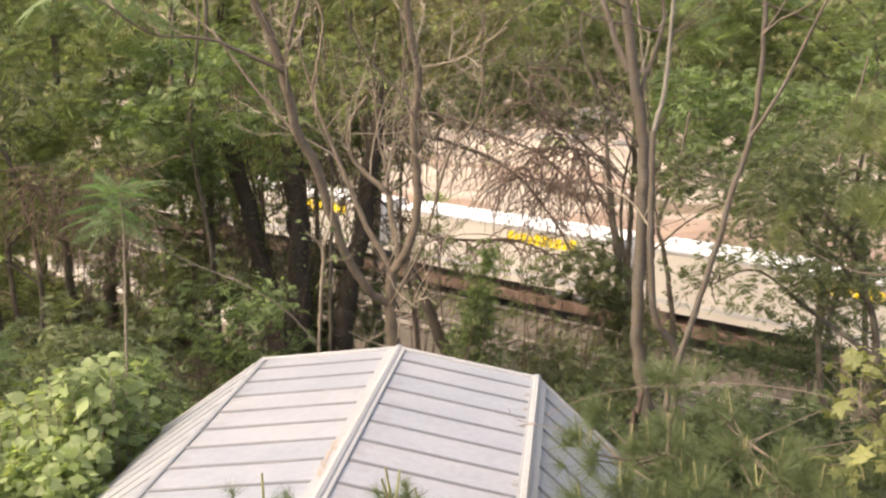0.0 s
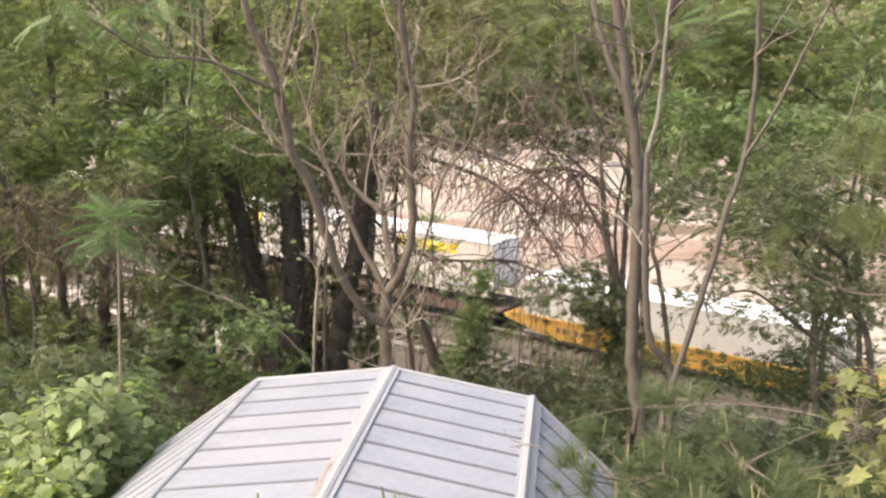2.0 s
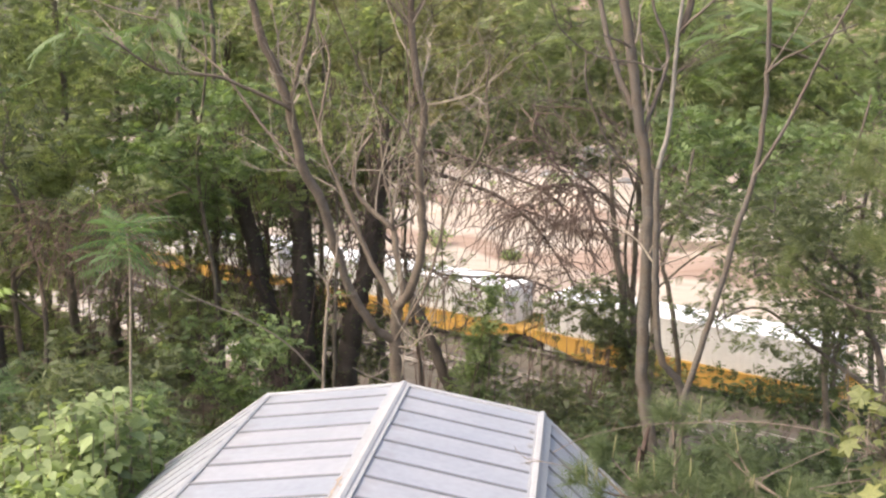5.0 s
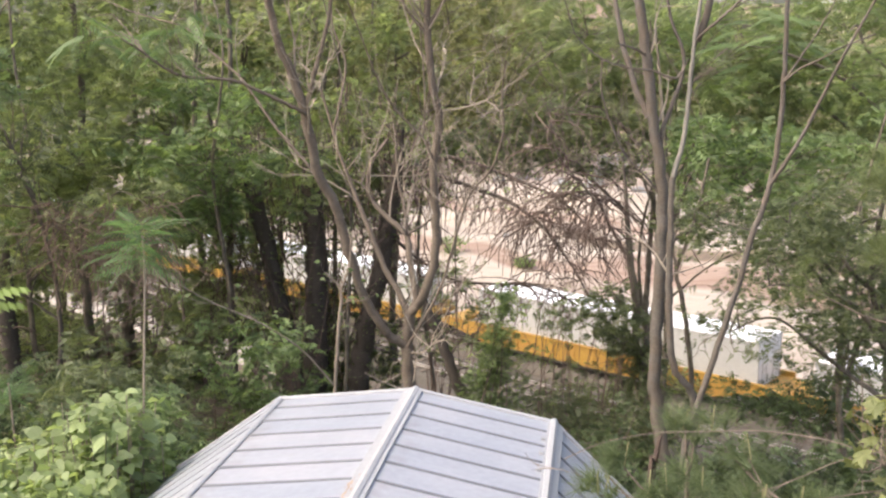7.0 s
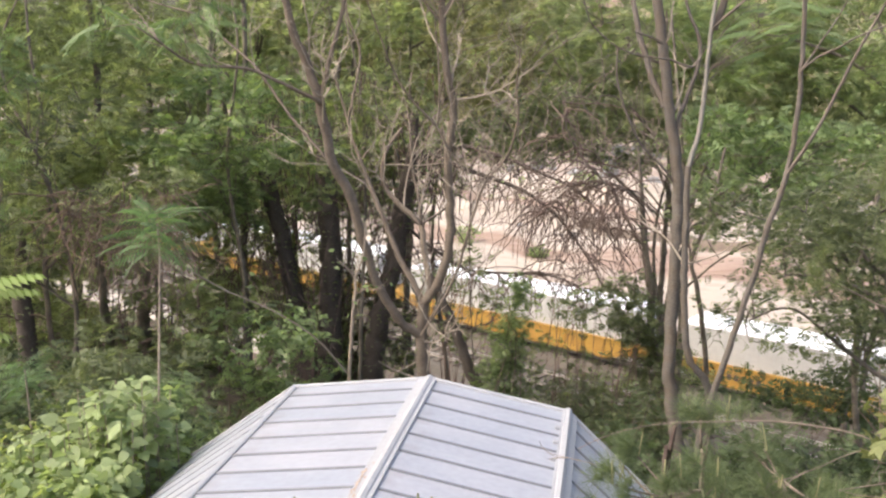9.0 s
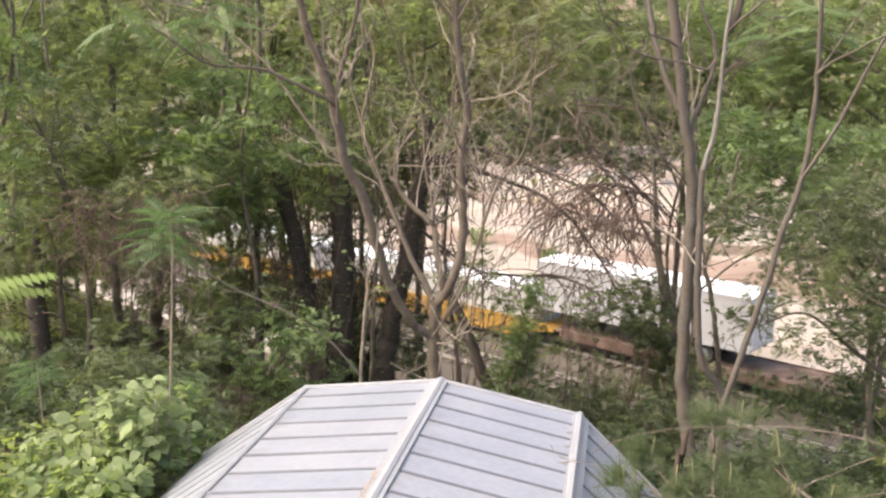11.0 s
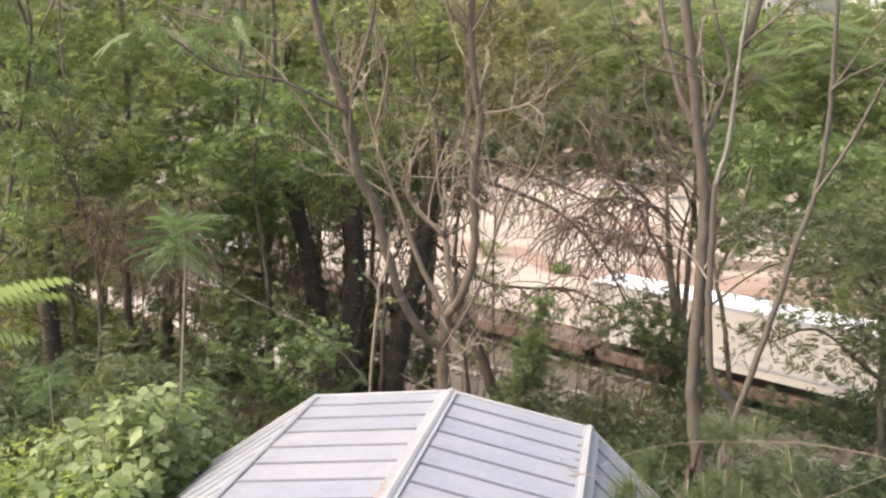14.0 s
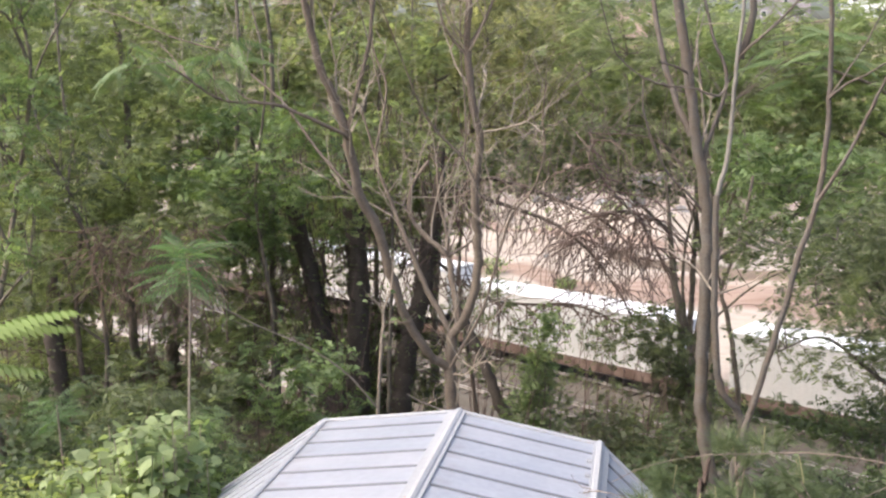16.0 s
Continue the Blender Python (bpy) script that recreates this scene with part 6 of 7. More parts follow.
def pine(name, base, top, tips, size, label, seed, shoots=3, needle=NEEDLE, fine=None):
    """A young pine: branches that end in brushes of long needles with upright candles."""
    tree = Tree(name, base, BARK_GREY, label)
    limb(tree, "trunk", [(*base, 0.05), ((base[0] + top[0]) / 2, (base[1] + top[1]) / 2, (base[2] + top[2]) / 2, 0.035), (*top, 0.012)])
    trunk = tree.paths[0]
    rng = np.random.default_rng(seed)
    parts, cands = [], []
    for c in tips:
        k = np.argmin(np.linalg.norm(trunk[:, :3] - c + np.array([0, 0, 0.25]), axis=1))
        a = trunk[k, :3]
        m = (a + c) / 2 + np.array([0, 0, -0.06])
        parts.append(tube(spline([(*a, 0.012), (*m, 0.009), (*c, 0.005)], 0.15), 5))
        for _ in range(rng.integers(1, shoots + 1) if shoots else 0):
            o = c + rng.normal(0, 0.02, 3)
            d = np.array([rng.normal(0, 0.14), rng.normal(0, 0.14), 1.0])
            q = [o + d * h for h in np.linspace(0, rng.uniform(0.08, 0.18), 4)]
            cands.append(tube(np.column_stack([np.array(q), np.linspace(0.006, 0.004, 4)]), 5))
    v, f = join(parts)
    tree.add("branch", v, f, BARK_GREY)
    if cands:
        v, f = join(cands)
        tree.add("candle", v, f, CANDLE)
    pts = np.repeat(tips, 5, axis=0) + rng.normal(0, 0.05, (len(tips) * 5, 3))
    out = np.repeat(tips - np.array(top) * np.array([1, 1, 0]) - np.array([0, 0, 1]) * tips[:, 2:3], 5, axis=0)
    out = out / (np.linalg.norm(out, axis=1)[:, None] + 0.01) * 0.5 + np.array([0, 0, 0.55]) + rng.normal(0, 0.45, pts.shape)
    v, f = scatter(pts, TUFT, size, flat=0.5, seed=seed + 1, out=out * 1.5, spread=0.25)
    if fine is not None:
        k = np.repeat(fine, 3, axis=0)
        v, f = join([(v, f), scatter(k + rng.normal(0, 0.03, k.shape), TUFT, size * 0.6, flat=0.5, seed=seed + 2, out=rng.normal(0, 0.5, k.shape) + np.array([0, 0, 0.8]), spread=0.25)])
        a = trunk[len(trunk) * 3 // 4, :3]
        hub = fine.mean(axis=0) + (a - fine.mean(axis=0)) * 0.12
        w = [tube(spline([(*a, 0.012), (*((a + hub) / 2 + np.array([0, 0, -0.1])), 0.008), (*hub, 0.005)], 0.15), 5)]
        w += [tube(np.array([(*hub, 0.005), (*c, 0.003)]), 5) for c in fine]
        bv, bf = join(w)
        tree.add("branch", bv, bf, BARK_GREY)
    tree.add("needles", v, f, needle, smooth=False)


def near_pines():
    rng = np.random.default_rng(171)
    whorls = np.array([(1.55, 6.0, 3.6), (1.9, 5.8, 3.48), (1.5, 5.4, 3.45), (1.35, 5.6, 3.4), (1.2, 6.2, 3.25), (1.83, 5.3, 3.44), (2.06, 5.3, 3.4), (1.79, 4.9, 3.42),
                       (1.49, 5.0, 3.36), (2.1, 4.9, 3.4), (2.41, 5.0, 3.42), (2.16, 4.7, 3.42), (1.0, 5.4, 3.36), (1.06, 5.0, 3.36), (2.7, 5.2, 3.5), (1.65, 5.7, 3.25), (2.3, 5.7, 3.2)])
    c = np.vstack([whorls, whorls[:, :] + rng.normal(0, 0.1, whorls.shape) - np.array([0, 0, 0.12]), whorls + rng.normal(0, 0.16, whorls.shape) - np.array([0, 0, 0.34])])
    pine("young_pine", (1.55, 5.8, 0.0), (1.55, 5.9, 3.4), c[c[:, 0] < 1.75], 0.15, "young pine top with pale upright candles", 172, shoots=2)
    pine("young_pine", (2.15, 5.5, 0.0), (2.1, 5.4, 3.3), c[c[:, 0] >= 1.75], 0.15, "young pine with long needles beside the shed", 174, shoots=2)
    d = np.stack([rng.uniform(3.3, 3.95, 26), rng.uniform(6.7, 7.6, 26), rng.uniform(4.4, 5.4, 26)], 1)
    tip = np.array([(2.53, 7.0, 4.3), (2.6, 7.0, 4.4), (2.66, 7.0, 4.2), (2.58, 7.0, 4.16), (2.62, 7.1, 4.3)])
    pine("young_pine", (3.75, 7.1, 0.0), (3.7, 7.1, 5.3), d, 0.17, "taller pine with yellow-green needles", 176, shoots=1, needle=NEEDLE_YELLOW, fine=tip)
    e = np.array([(-0.55, 3.1, 4.33), (-0.12, 3.1, 4.34), (-0.08, 3.1, 4.31), (-0.15, 3.1, 4.31), (-0.04, 3.1, 4.29)])
    pine("young_pine", (-0.1, 2.95, -0.05), (-0.1, 3.05, 4.2), e, 0.065, "slim pine top with thin upright shoots before the shed", 178, shoots=1)


def dead_sapling():
    """A short reddish-brown dead stem between the pines."""
    tree = Tree("dead_sapling", base_of(1.5, 7.0), BARK_RED, "reddish-brown dead stem among young pines")
    limb(tree, "trunk", [(1.5, 7.0, 0.6, 0.04), (1.56, 7.0, 2.75, 0.032), (1.59, 7.0, 2.95, 0.025), (1.63, 7.0, 3.15, 0.012)])
    twigs(tree, 1.0, 0.3, levels=1, start=0.6, bark=TWIG_MID)


def arching_shrub():
    tree = Tree("arching_shrub", base_of(2.9, 5.1), TWIG_MID, "shrub with long arching bare twigs and yellowish lobed leaves", "shrub")
    limb(tree, "trunk", [(2.9, 5.1, -0.05, 0.03), (2.95, 5.15, 1.8, 0.02), (2.83, 5.2, 3.5, 0.012)])
    limb(tree, "limb", [(2.83, 5.20, 3.50, 0.00375), (2.51, 5.29, 3.66, 0.00375), (2.32, 5.38, 3.74, 0.00375), (2.11, 5.47, 3.76, 0.00375), (1.85, 5.56, 3.76, 0.00375), (1.57, 5.64, 3.72, 0.003), (1.32, 5.73, 3.68, 0.003), (1.07, 5.82, 3.60, 0.00225), (0.90, 5.91, 3.50, 0.00225), (0.78, 6.00, 3.39, 0.00225)])
    limb(tree, "limb", [(2.47, 5.20, 3.69, 0.00375), (2.27, 5.25, 3.71, 0.003), (2.07, 5.30, 3.59, 0.00225), (1.95, 5.35, 3.50, 0.00225), (1.76, 5.40, 3.31, 0.00225)])
    limb(tree, "limb", [(1.90, 5.60, 3.06, 0.003), (1.38, 5.78, 3.16, 0.00225), (1.11, 5.96, 3.19, 0.00225), (0.88, 6.14, 3.23, 0.00225), (0.62, 6.32, 3.22, 0.00225), (0.57, 6.50, 3.23, 0.00225)])
    twigs(tree, 1.2, 0.25, levels=2, start=0.3, paths=tree.paths[1:])
    rng = np.random.default_rng(181)
    p = np.stack([rng.uniform(2.2, 2.8, 130), rng.uniform(4.6, 5.3, 130), rng.uniform(3.45, 4.25, 130)], 1)
    p[:, 2] -= 0.5 * np.maximum(0, 2.35 - p[:, 0])
    single_leaves(tree, "leaf", p - np.array([0, 0, 0.08]), LOBED, 0.105, LEAF_LOBED_ONE, 182, rng.normal(0, 1, p.shape) * np.array([1, 1, 0.35]), flat=0.7, spread=0.35)
    ties(tree, p[::3], tree.paths[1][:12], 0.005, name="leaf_stalk")


broad_bush()
low_growth()
edge_fronds()
near_pines()
dead_sapling()
arching_shrub()


HOUSES = ((38.1, 265.0, -8, PINK_WALL, "far house with pale pink walls among trees"),
          (74.0, 255.0, -16, GREY_WALL, "far grey house with white windows on the hill"),
          (95.5, 253.0, -20, TRAILER_ROOF, "far white house among trees"))


def far_woods():
    """The wooded slope beyond the sand, one mass of crowns."""
    rng = np.random.default_rng(191)
    pts = []
    for _ in range(150):
        s, q = rng.uniform(-190, 60), rng.uniform(142, 215)
        x, y = 0.759 * s + NX * q, -0.651 * s + NY * q
        g = float(ground_z(x, y))
        h = rng.uniform(14, 22)
        if any(abs(x - hx * y / hy) < 9 for hx, hy, *_ in HOUSES):
            h *= 0.45  # open gardens below the houses
        p, _ = clumps([(x, y, g + h * 0.62, h * 0.3, h * 0.3, h * 0.42), (x, y, g + h * 0.3, h * 0.3, h * 0.3, h * 0.3)], 36, 18, 1.5, int(rng.integers(1e6)), 0.6)
        pts.append(p)
    v, f = scatter(np.vstack(pts), OVAL, 0.95, seed=192)
    ob = np_mesh("far_woods", v, f, LEAF_FAR)
    tagged(ob, "hazy green woods beyond the sandy lot", "woods", kind="stuff")


far_woods()


def sand_tuft(x, y, size, seed):
    tree = Tree("grass_tuft", base_of(x, y), TWIG_DARK, "green weed clump on bare sand", "plant")
    b = tree.base
    crown(tree, [(b[0], b[1], b[2] + size * 0.4, size * 0.8, size * 0.8, size * 0.5)], 40, 14, size * 0.25, OVAL, 0.22, LEAF_LIGHT, seed, name="leaves", tilt=0.8)


for i, (x, y, sz) in enumerate(((6.3, 75.6, 1.0), (13.5, 102.9, 1.7), (0.7, 79.0, 1.6), (24.0, 74.0, 1.5))):
    sand_tuft(x, y, sz, 200 + i)


def boulders():
    """Pale grey-blue boulders dumped along the far edge of the sand."""
    rng = np.random.default_rng(221)
    meshes = []
    for k in range(4):
        bm = bmesh.new()
        bmesh.ops.create_icosphere(bm, subdivisions=2, radius=1.0)
        for v in bm.verts:
            v.co *= 1 + 0.35 * noise.noise(v.co * 1.3 + Vector((k * 7.0, 0, 0)))
            v.co.z *= 0.7
        me = bpy.data.meshes.new("boulder")
        bm.to_mesh(me)
        bm.free()
        me.materials.append(STONE)
        meshes.append(me)
    for k in range(26):
        s, q = rng.uniform(-74, -50), rng.uniform(94, 122)
        x, y = 0.759 * s + NX * q, -0.651 * s + NY * q
        r = rng.uniform(0.5, 1.3)
        ob = shared("boulder", meshes[k % 4], None, pose(x, y, float(ground_z(x, y)) + r * 0.3, 0, 0, rng.uniform(0, 360)) @ Matrix.Diagonal((r, r, r, 1)))
        tagged(ob, "pale grey boulder on the far sand", "rock", "boulders on the sand")
    for x, y, r in ((5.6, 85.6, 0.35), (6.9, 77.5, 0.25), (16.5, 70.5, 0.3)):
        ob = shared("boulder", meshes[0], None, pose(x, y, float(ground_z(x, y)) + r * 0.3) @ Matrix.Diagonal((r, r, r, 1)))
        tagged(ob, "small dark stone lying on sand", "rock")


boulders()


def far_house(x, y, turn, wall_paint, label):
    """A two-storey house half hidden by the far woods."""
    g = float(ground_z(x, y)) - 0.3
    ob = empty("house", pose(x, y, g, 0, 0, turn), label, "house")
    part("wall", boxes((-7, 7, -4.5, 4.5, 0, 9.0)), wall_paint, ob)
    bm = bmesh.new()
    v = [bm.verts.new(c) for c in ((-7.5, -5.1, 8.9), (7.5, -5.1, 8.9), (7.5, 5.1, 8.9), (-7.5, 5.1, 8.9), (-7.5, 0, 12.2), (7.5, 0, 12.2))]
    for f in ((0, 1, 5, 4), (2, 3, 4, 5), (0, 4, 3), (1, 2, 5), (0, 3, 2, 1)):
        bm.faces.new([v[i] for i in f])
    part("roof", bm, SHINGLE, ob)
    for zz in (1.4, 4.4, 6.9):
        for xx in (-4.4, 0.6, 4.4):
            w = part("window", boxes((xx, xx + 1.3, -4.56, -4.5, zz, zz + 1.5)), TRAILER_ROOF, ob)
            part("pane", boxes((xx + 0.12, xx + 1.18, -4.585, -4.562, zz + 0.12, zz + 1.38)), WINDOW, w)


for hx, hy, turn, paint, label in HOUSES:
    far_house(hx, hy, turn, paint, label)

# ---------------------------------------------------------------- train
# each car's zero is the middle of its length on top of the rails; x points back along the train


def wheel_mesh():
    bm = bmesh.new()
    cyl(bm, (0, 0, 0), 0.42, 0.13, "Y", 20)
    cyl(bm, (0, 0.05, 0), 0.455, 0.03, "Y", 20)
    me = bpy.data.meshes.new("wheel")
    bm.to_mesh(me)
    bm.free()
    me.materials.append(STEEL_DARK)
    return me


WHEEL = wheel_mesh()


def truck(parent, x):
    """A two-axle bogie with its four wheels."""
    bm = boxes((x - 1.25, x + 1.25, -1.0, -0.86, 0.32, 0.62), (x - 1.25, x + 1.25, 0.86, 1.0, 0.32, 0.62), (x - 0.22, x + 0.22, -1.0, 1.0, 0.4, 0.7), bevel=0.03)
    for dx in (-0.89, 0.89):
        cyl(bm, (x + dx, 0, 0.42), 0.08, 2.1, "Y", 10)
        for y in (-1.04, 1.04):
            cyl(bm, (x + dx, y, 0.42), 0.13, 0.1, "Y", 10)
    t = part("truck", bm, STEEL_DARK, parent)
    for dx in (-0.89, 0.89):
        for y, turn in ((-0.75, 0), (0.75, 180)):
            shared("wheel", WHEEL, t, pose(x + dx, y, 0.42, 0, 0, turn))
    return t


def flat_car(length, label, loaded=True):
    ob = empty("flat_car", Matrix.Identity(4), label, "rail car", "cars of the train")
    h = length / 2
    part("deck", boxes((-h, h, -1.3, 1.3, 0.98, 1.14), bevel=0.015), CAR_BROWN, ob)
    for y0, y1 in ((-1.36, -1.27), (1.27, 1.36)):
        part("side_sill", boxes((-h + 0.3, h - 0.3, y0, y1, 0.66, 1.2), bevel=0.02), CAR_BROWN, ob)
    me = part("stake_pocket", boxes((-0.05, 0.05, -1.41, -1.362, 0.7, 1.14)), CAR_BROWN, ob)
    me.location.x = -h + 1
    for x in np.arange(-h + 2.55, h - 0.5, 1.55):
        shared("stake_pocket", me.data, ob, pose(x, 0, 0))
    part("centre_sill", boxes((-h - 0.35, h + 0.35, -0.25, 0.25, 0.6, 0.97), bevel=0.02), STEEL_DARK, ob)
    up = 2.08 if loaded else 1.3
    part("hitch", boxes((-h + 1.1, -h + 1.5, -0.5, 0.5, 1.14, up), (-h + 1.5, -h + 2.2, -0.1, 0.1, 1.14, up - 0.1), bevel=0.03), STEEL_DARK, ob)
    for x in (-h + 2.1, h - 2.1):
        truck(ob, x)
    return ob


def logo_shape(bm, x0, y, z0, length, height, flip=1):
    """Plain slanted strokes in place of the lettering."""
    x = x0
    k = 0
    while x < x0 + length - 0.2:
        w = (0.34, 0.26, 0.42, 0.3, 0.38)[k % 5]
        hh = height * (1.0, 0.8, 0.92, 0.78, 1.0)[k % 5]
        vs = [(x, z0), (x + w, z0), (x + w + 0.12 * flip, z0 + hh), (x + 0.12 * flip, z0 + hh)]
        f = [bm.verts.new((a, y, b)) for a, b in vs]
        g = [bm.verts.new((a, y + 0.006, b)) for a, b in vs]
        bm.faces.new(f)
        bm.faces.new(list(reversed(g)))
        for i in range(4):
            bm.faces.new((f[i], g[i], g[(i + 1) % 4], f[(i + 1) % 4]))
        x += w + 0.09
        k += 1


def trailer(length, z0, z1, paint, label, marked=True, skirt=True):
    """A semi-trailer: ribbed box, roof, corner rails, rear doors, wheels and legs."""
    ob = empty("semi_trailer", Matrix.Identity(4), label, "trailer", "trailers on the train")
    h = length / 2
    part("body", boxes((-h, h, -1.25, 1.25, z0, z1 - 0.06)), paint, ob)
    for y0, y1 in ((-1.262, -1.25), (1.25, 1.262)):
        bm = boxes(*[(x, x + 0.045, y0, y1, z0 + 0.16, z1 - 0.2) for x in np.arange(-h + 0.4, h - 0.2, 0.61)])
        tagged(part("side_rib", bm, paint, ob), kind="stuff")
    for y0, y1 in ((-1.29, -1.25), (1.25, 1.29)):
        part("top_rail", boxes((-h - 0.01, h + 0.01, y0, y1, z1 - 0.18, z1 - 0.02), bevel=0.01), TRAILER_GREY, ob)
        part("bottom_rail", boxes((-h - 0.01, h + 0.01, y0, y1, z0 - 0.05, z0 + 0.14), bevel=0.01), TRAILER_GREY, ob)
    bm = bmesh.new()
    ys = np.linspace(-1.25, 1.25, 9)
    rows = [[bm.verts.new((x, y, z1 - 0.02 + 0.05 * (1 - (y / 1.25) ** 2))) for y in ys] for x in (-h, h)]
    for k in range(8):
        bm.faces.new((rows[0][k], rows[1][k], rows[1][k + 1], rows[0][k + 1]))
    for r in rows:
        lo = [bm.verts.new((r[0].co.x, y, z1 - 0.07)) for y in (-1.25, 1.25)]
        bm.faces.new([*r, lo[1], lo[0]])
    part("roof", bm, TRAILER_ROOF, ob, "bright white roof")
    # doors whiter than the sides: light added by colour on the shaded end
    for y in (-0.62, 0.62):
        d = part("rear_door", boxes((h + 0.004, h + 0.04, y - 0.59, y + 0.59, z0 + 0.1, z1 - 0.16), bevel=0.01), TRAILER_ROOF, ob, "door coloured lighter to offset its shade")
        for k in (-0.2, 0.2):
            part("lock_rod", boxes((h + 0.045, h + 0.075, y + k, y + k + 0.035, z0 + 0.12, z1 - 0.2)), TRAILER_GREY, d)
    if marked:
        bm = bmesh.new()
        logo_shape(bm, h - 6.8, -1.272, z1 - 0.9, 4.3, 0.58)
        part("marking", bm, LOGO, ob, "yellow slanted marking")
    if skirt:
        for y0, y1 in ((-1.25, -1.228), (1.228, 1.25)):
            part("side_skirt", boxes((-h + 0.6, h - 0.3, y0, y1, 1.68, z0 - 0.052), bevel=0.006), paint, ob)
    part("bogie_frame", boxes((h - 4.2, h - 1.0, -0.7, 0.7, z0 - 0.35, z0 - 0.004), bevel=0.02), STEEL_DARK, ob)
    for x in (h - 3.6, h - 2.3):
        for y in (-0.95, 0.95):
            bm = bmesh.new()
            cyl(bm, (x, y, 1.615), 0.47, 0.45, "Y", 20)
            w = part("wheel", bm, RUBBER, ob, "black twin tyres")
            bm = bmesh.new()
            cyl(bm, (x, y * 1.245, 1.615), 0.24, 0.03, "Y", 12)
            part("hub", bm, SEAM, w)
    for y in (-0.9, 0.76):
        part("landing_leg", boxes((-h + 3.0, -h + 3.14, y, y + 0.14, 1.142, z0 - 0.004)), STEEL_DARK, ob)
    return ob


def well_car(length, label):
    """One unit of an articulated well car: deep yellow side sills between end platforms."""
    ob = empty("well_car", Matrix.Identity(4), label, "rail car", "cars of the train")
    h = length / 2
    for y0, y1, yr in ((-1.42, -1.33, -1.425), (1.33, 1.42, 1.42)):
        # deep in the middle, tapering up to the end platforms
        e = h - 0.5
        side = ((-e, 1.28), (-e, 0.88), (-e + 2.6, 0.3), (e - 2.6, 0.3), (e, 0.88), (e, 1.28))
        bm = bmesh.new()
        a, b = ([bm.verts.new((x, y, z)) for x, z in side] for y in (y0, y1))
        bm.faces.new(a)
        bm.faces.new(b[::-1])
        for k in range(6):
            bm.faces.new((a[k - 1], b[k - 1], b[k], a[k]))
        bmesh.ops.recalc_face_normals(bm, faces=bm.faces)
        s = part("side_sill", bm, YELLOW, ob)
        bm = boxes((-e, e, y0 - 0.05, y1 + 0.05, 1.2, 1.3), (-e + 2.6, e - 2.6, y0 - 0.05, y1 + 0.05, 0.26, 0.36))
        part("flange", bm, YELLOW, s)
        ya, yb = sorted((yr, yr + (0.045 if yr > 0 else -0.045)))
        first = part("stiffener", boxes((-0.04, 0.04, ya, yb, 0.37, 1.19)), YELLOW, s)
        first.location.x = -e + 2.7
        for x in np.arange(-e + 3.9, e - 2.6, 1.2):
            shared("stiffener", first.data, s, pose(x, 0, 0))
        if yr < 0:
            bm = boxes(*[(-h + 3.5 + 0.36 * k, -h + 3.5 + 0.36 * k + 0.24, -1.428, -1.4215, 0.62, 0.92) for k in range(5)])
            part("marking", bm, BLACK, s, "dark stencilled marking")
    part("well_floor", boxes((-h + 1.2, h - 1.2, -1.33, 1.33, 0.2, 0.3)), STEEL_DARK, ob)
    for sx in (-1, 1):
        x0, x1 = sorted((sx * (h - 1.2), sx * (h - 0.05)))
        part("end_platform", boxes((x0, x1, -1.3, 1.3, 0.86, 1.08), bevel=0.02), YELLOW, ob)
    truck(ob, h)
    return ob


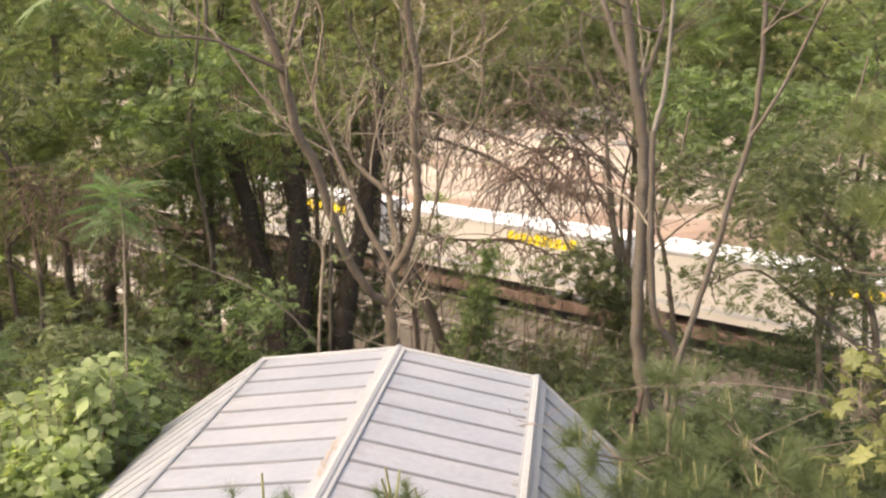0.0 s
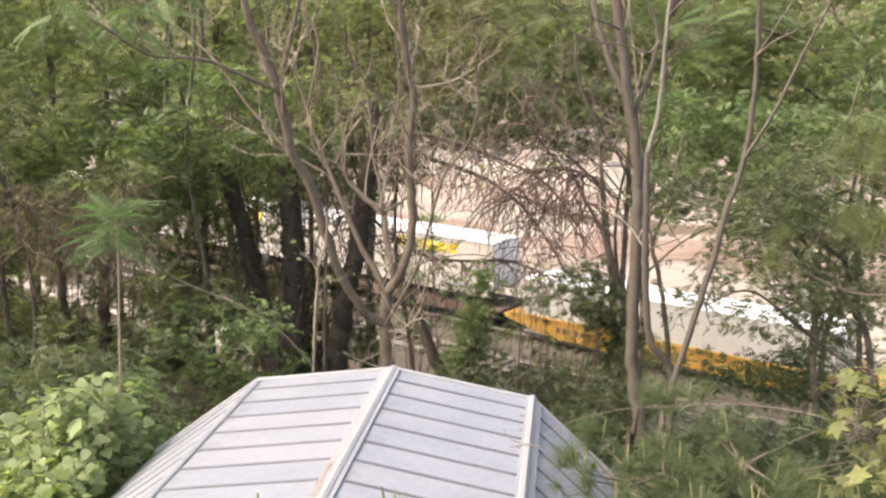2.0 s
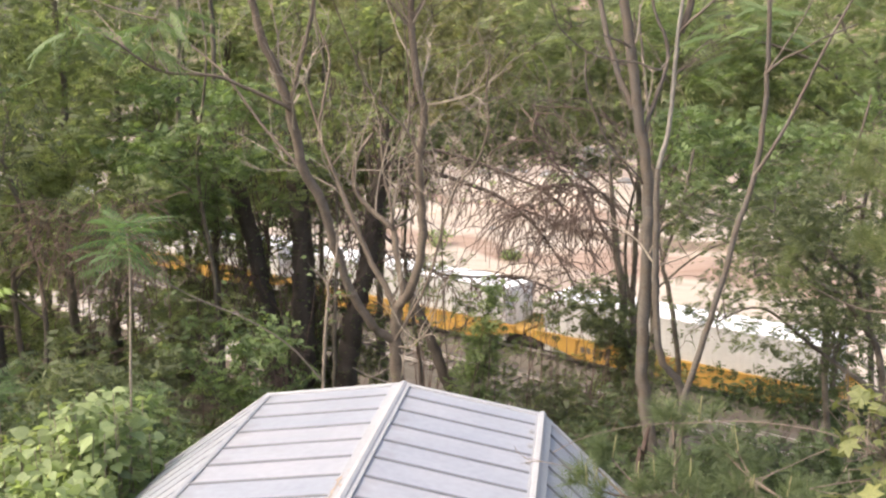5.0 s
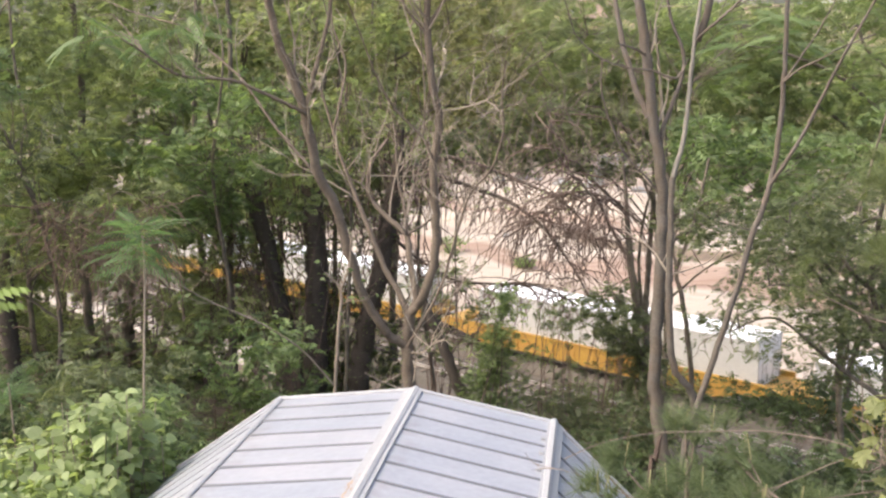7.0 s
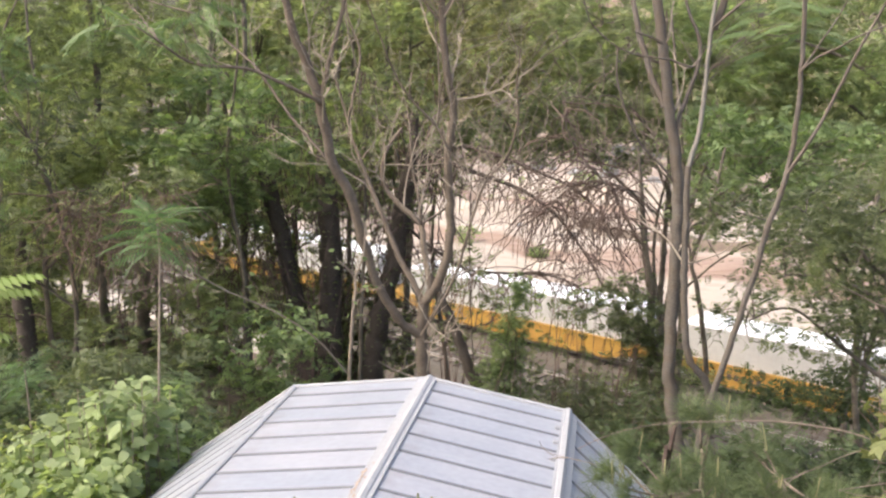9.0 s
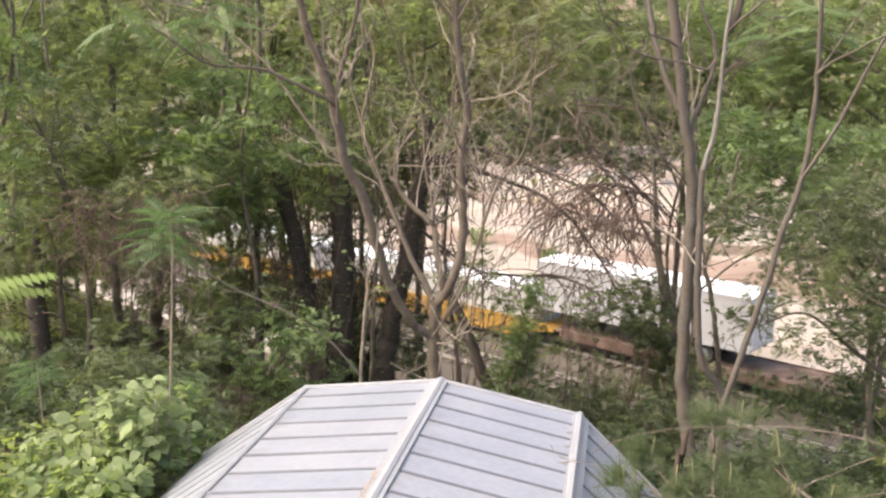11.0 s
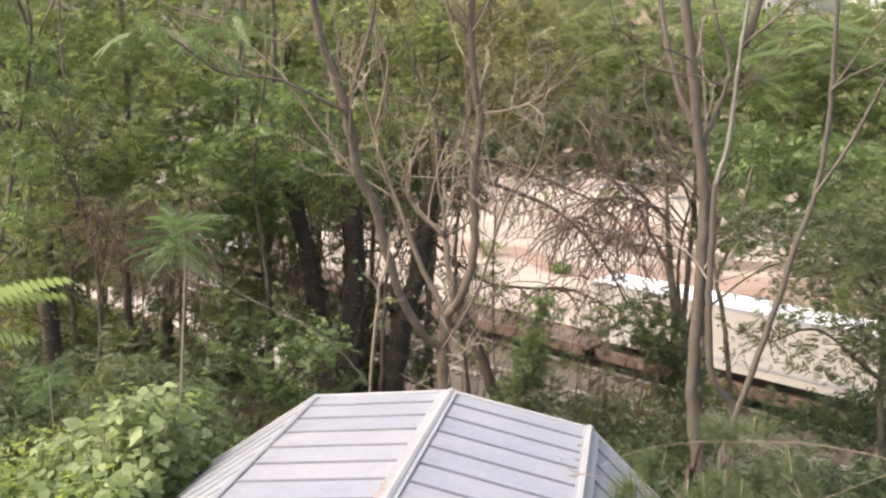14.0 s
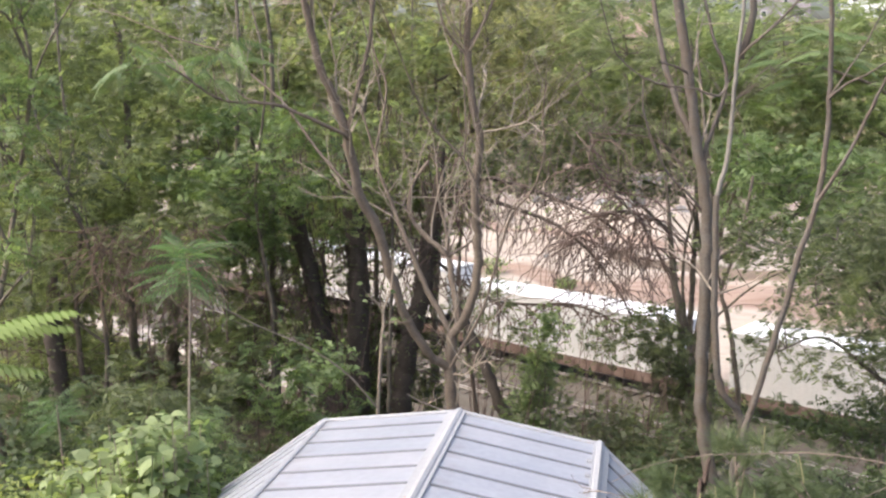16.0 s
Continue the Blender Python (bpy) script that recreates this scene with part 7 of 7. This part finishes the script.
def shipping_container(length, height, label):
    ob = empty("shipping_container", Matrix.Identity(4), label, "container", "containers on the train")
    h = length / 2
    for sy in (-1, 1):
        # corrugated side
        bm = bmesh.new()
        xs, lo = [], []
        x = -h + 0.12
        k = 0
        while x < h - 0.12:
            d = (0, 0, 0.012, 0.012)[k % 4]
            xs.append((x, 1.29 - d))
            x += (0.10, 0.07, 0.10, 0.07)[k % 4]
            k += 1
        a = [bm.verts.new((px, sy * py, 0.16)) for px, py in xs]
        b = [bm.verts.new((px, sy * py, height - 0.13)) for px, py in xs]
        for i in range(len(xs) - 1):
            bm.faces.new((a[i], a[i + 1], b[i + 1], b[i]) if sy < 0 else (a[i + 1], a[i], b[i], b[i + 1]))
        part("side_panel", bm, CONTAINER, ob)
        y0, y1 = sorted((sy * 1.22, sy * 1.3))
        part("top_rail", boxes((-h, h, y0, y1, height - 0.14, height - 0.03), bevel=0.01), CONTAINER, ob)
        part("bottom_rail", boxes((-h, h, y0, y1, 0.0, 0.17), bevel=0.01), CONTAINER, ob)
        for sx in (-1, 1):
            x0, x1 = sorted((sx * h, sx * (h - 0.15)))
            part("corner_post", boxes((x0, x1, y0 - 0.004, y1 + 0.004, 0.0, height), bevel=0.01), CONTAINER, ob)
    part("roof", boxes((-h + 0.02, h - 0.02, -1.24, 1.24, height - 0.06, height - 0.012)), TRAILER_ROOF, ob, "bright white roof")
    bm = boxes(*[(x, x + 0.1, -1.1, 1.1, height - 0.012, height + 0.004) for x in np.arange(-h + 0.3, h - 0.3, 0.55)])
    tagged(part("roof_bow", bm, TRAILER_ROOF, ob), kind="stuff")
    part("floor", boxes((-h + 0.02, h - 0.02, -1.22, 1.22, 0.06, 0.14)), STEEL_DARK, ob)
    part("front_wall", boxes((-h + 0.01, -h + 0.05, -1.2, 1.2, 0.1, height - 0.06)), CONTAINER, ob)
    # door colour lifted above the sides, brightening the end turned from the sun
    for y in (-0.6, 0.6):
        d = part("door", boxes((h - 0.06, h - 0.02, y - 0.58, y + 0.58, 0.14, height - 0.1), bevel=0.008), TRAILER_ROOF, ob, "door coloured lighter to offset its shade")
        for k in (-0.2, 0.2):
            part("lock_rod", boxes((h - 0.018, h + 0.015, y + k, y + k + 0.035, 0.16, height - 0.14)), CONTAINER, d)
    return ob


TRACK_Q = 1.3


def run(t):
    """How far the train has gone at t seconds."""
    return 11.7 * t + 0.056 * t * t


TRAIN = []  # thing, place along the train at the start, height over the rails


def place(ob, s0, z=0.0):
    ob.matrix_basis = on_track(s0, TRACK_Q, z)
    TRAIN.append((ob, s0, z))
    return ob


def again(ob, s0, z=0.0):
    return place(copy_thing(ob, Matrix.Identity(4)), s0, z)


flat = flat_car(15.6, "brown flat car carrying a white trailer")
box48 = trailer(14.63, 2.15, 4.78, TRAILER, "off-white semi-trailer with yellow marking on a flat car")
# leading trailers: middles along the train
place(flat, -14.5)
place(box48, -14.5)
for s in (-30.8, -47.1, -63.4):
    again(flat, s)
    again(box48, s)
well = well_car(18.5, "yellow well car holding a white container")
can = shipping_container(16.15, 2.9, "tall white corrugated container in a yellow well car")
can_low = shipping_container(16.15, 2.59, "low white corrugated container in a yellow well car")
well_short = well_car(17.0, "short yellow well car holding a white container")
well_long = well_car(20.2, "long yellow well car holding a white container")
can_short = shipping_container(14.63, 2.9, "short white corrugated container in a yellow well car")
place(well, 2.7)
place(can, 2.9, 0.31)
again(well, 21.2)
again(can, 21.2, 0.31)
place(well_short, 39.1)
place(can_short, 39.1, 0.31)
place(well_long, 58.6)
again(can, 59.4, 0.31)
again(well, 77.9)
place(can_low, 78.1, 0.31)
again(well, 96.3)
again(can_low, 96.1, 0.31)
grey = trailer(12.2, 2.1, 4.7, TRAILER_GREY, "grey-sided trailer with a white roof on a flat car", marked=False, skirt=False)
flat_e = flat_car(12.0, "empty brown flat car", loaded=False)
again(flat, 113.4)
place(grey, 110.4)
place(flat_e, 127.6)
again(flat_e, 140.4)
plain = trailer(16.15, 2.15, 4.78, TRAILER, "plain off-white semi-trailer on a flat car", marked=False)
place(plain, 154.6)
again(flat, 154.6)
box_f = shipping_container(14.63, 2.9, "white corrugated container standing on a flat car")
place(box_f, 170.9, 1.145)
again(flat, 170.9)
for s in (188.0, 204.4):
    again(box_f, s, 1.145)
    again(flat, s)


def motions():
    for ob, s0, z in TRAIN:
        walk(ob, [(t, on_track(s0 - run(t), TRACK_Q, z)) for t in (0, 2, 4, 6, 8, 10, 12, 14, 16)])


motions()
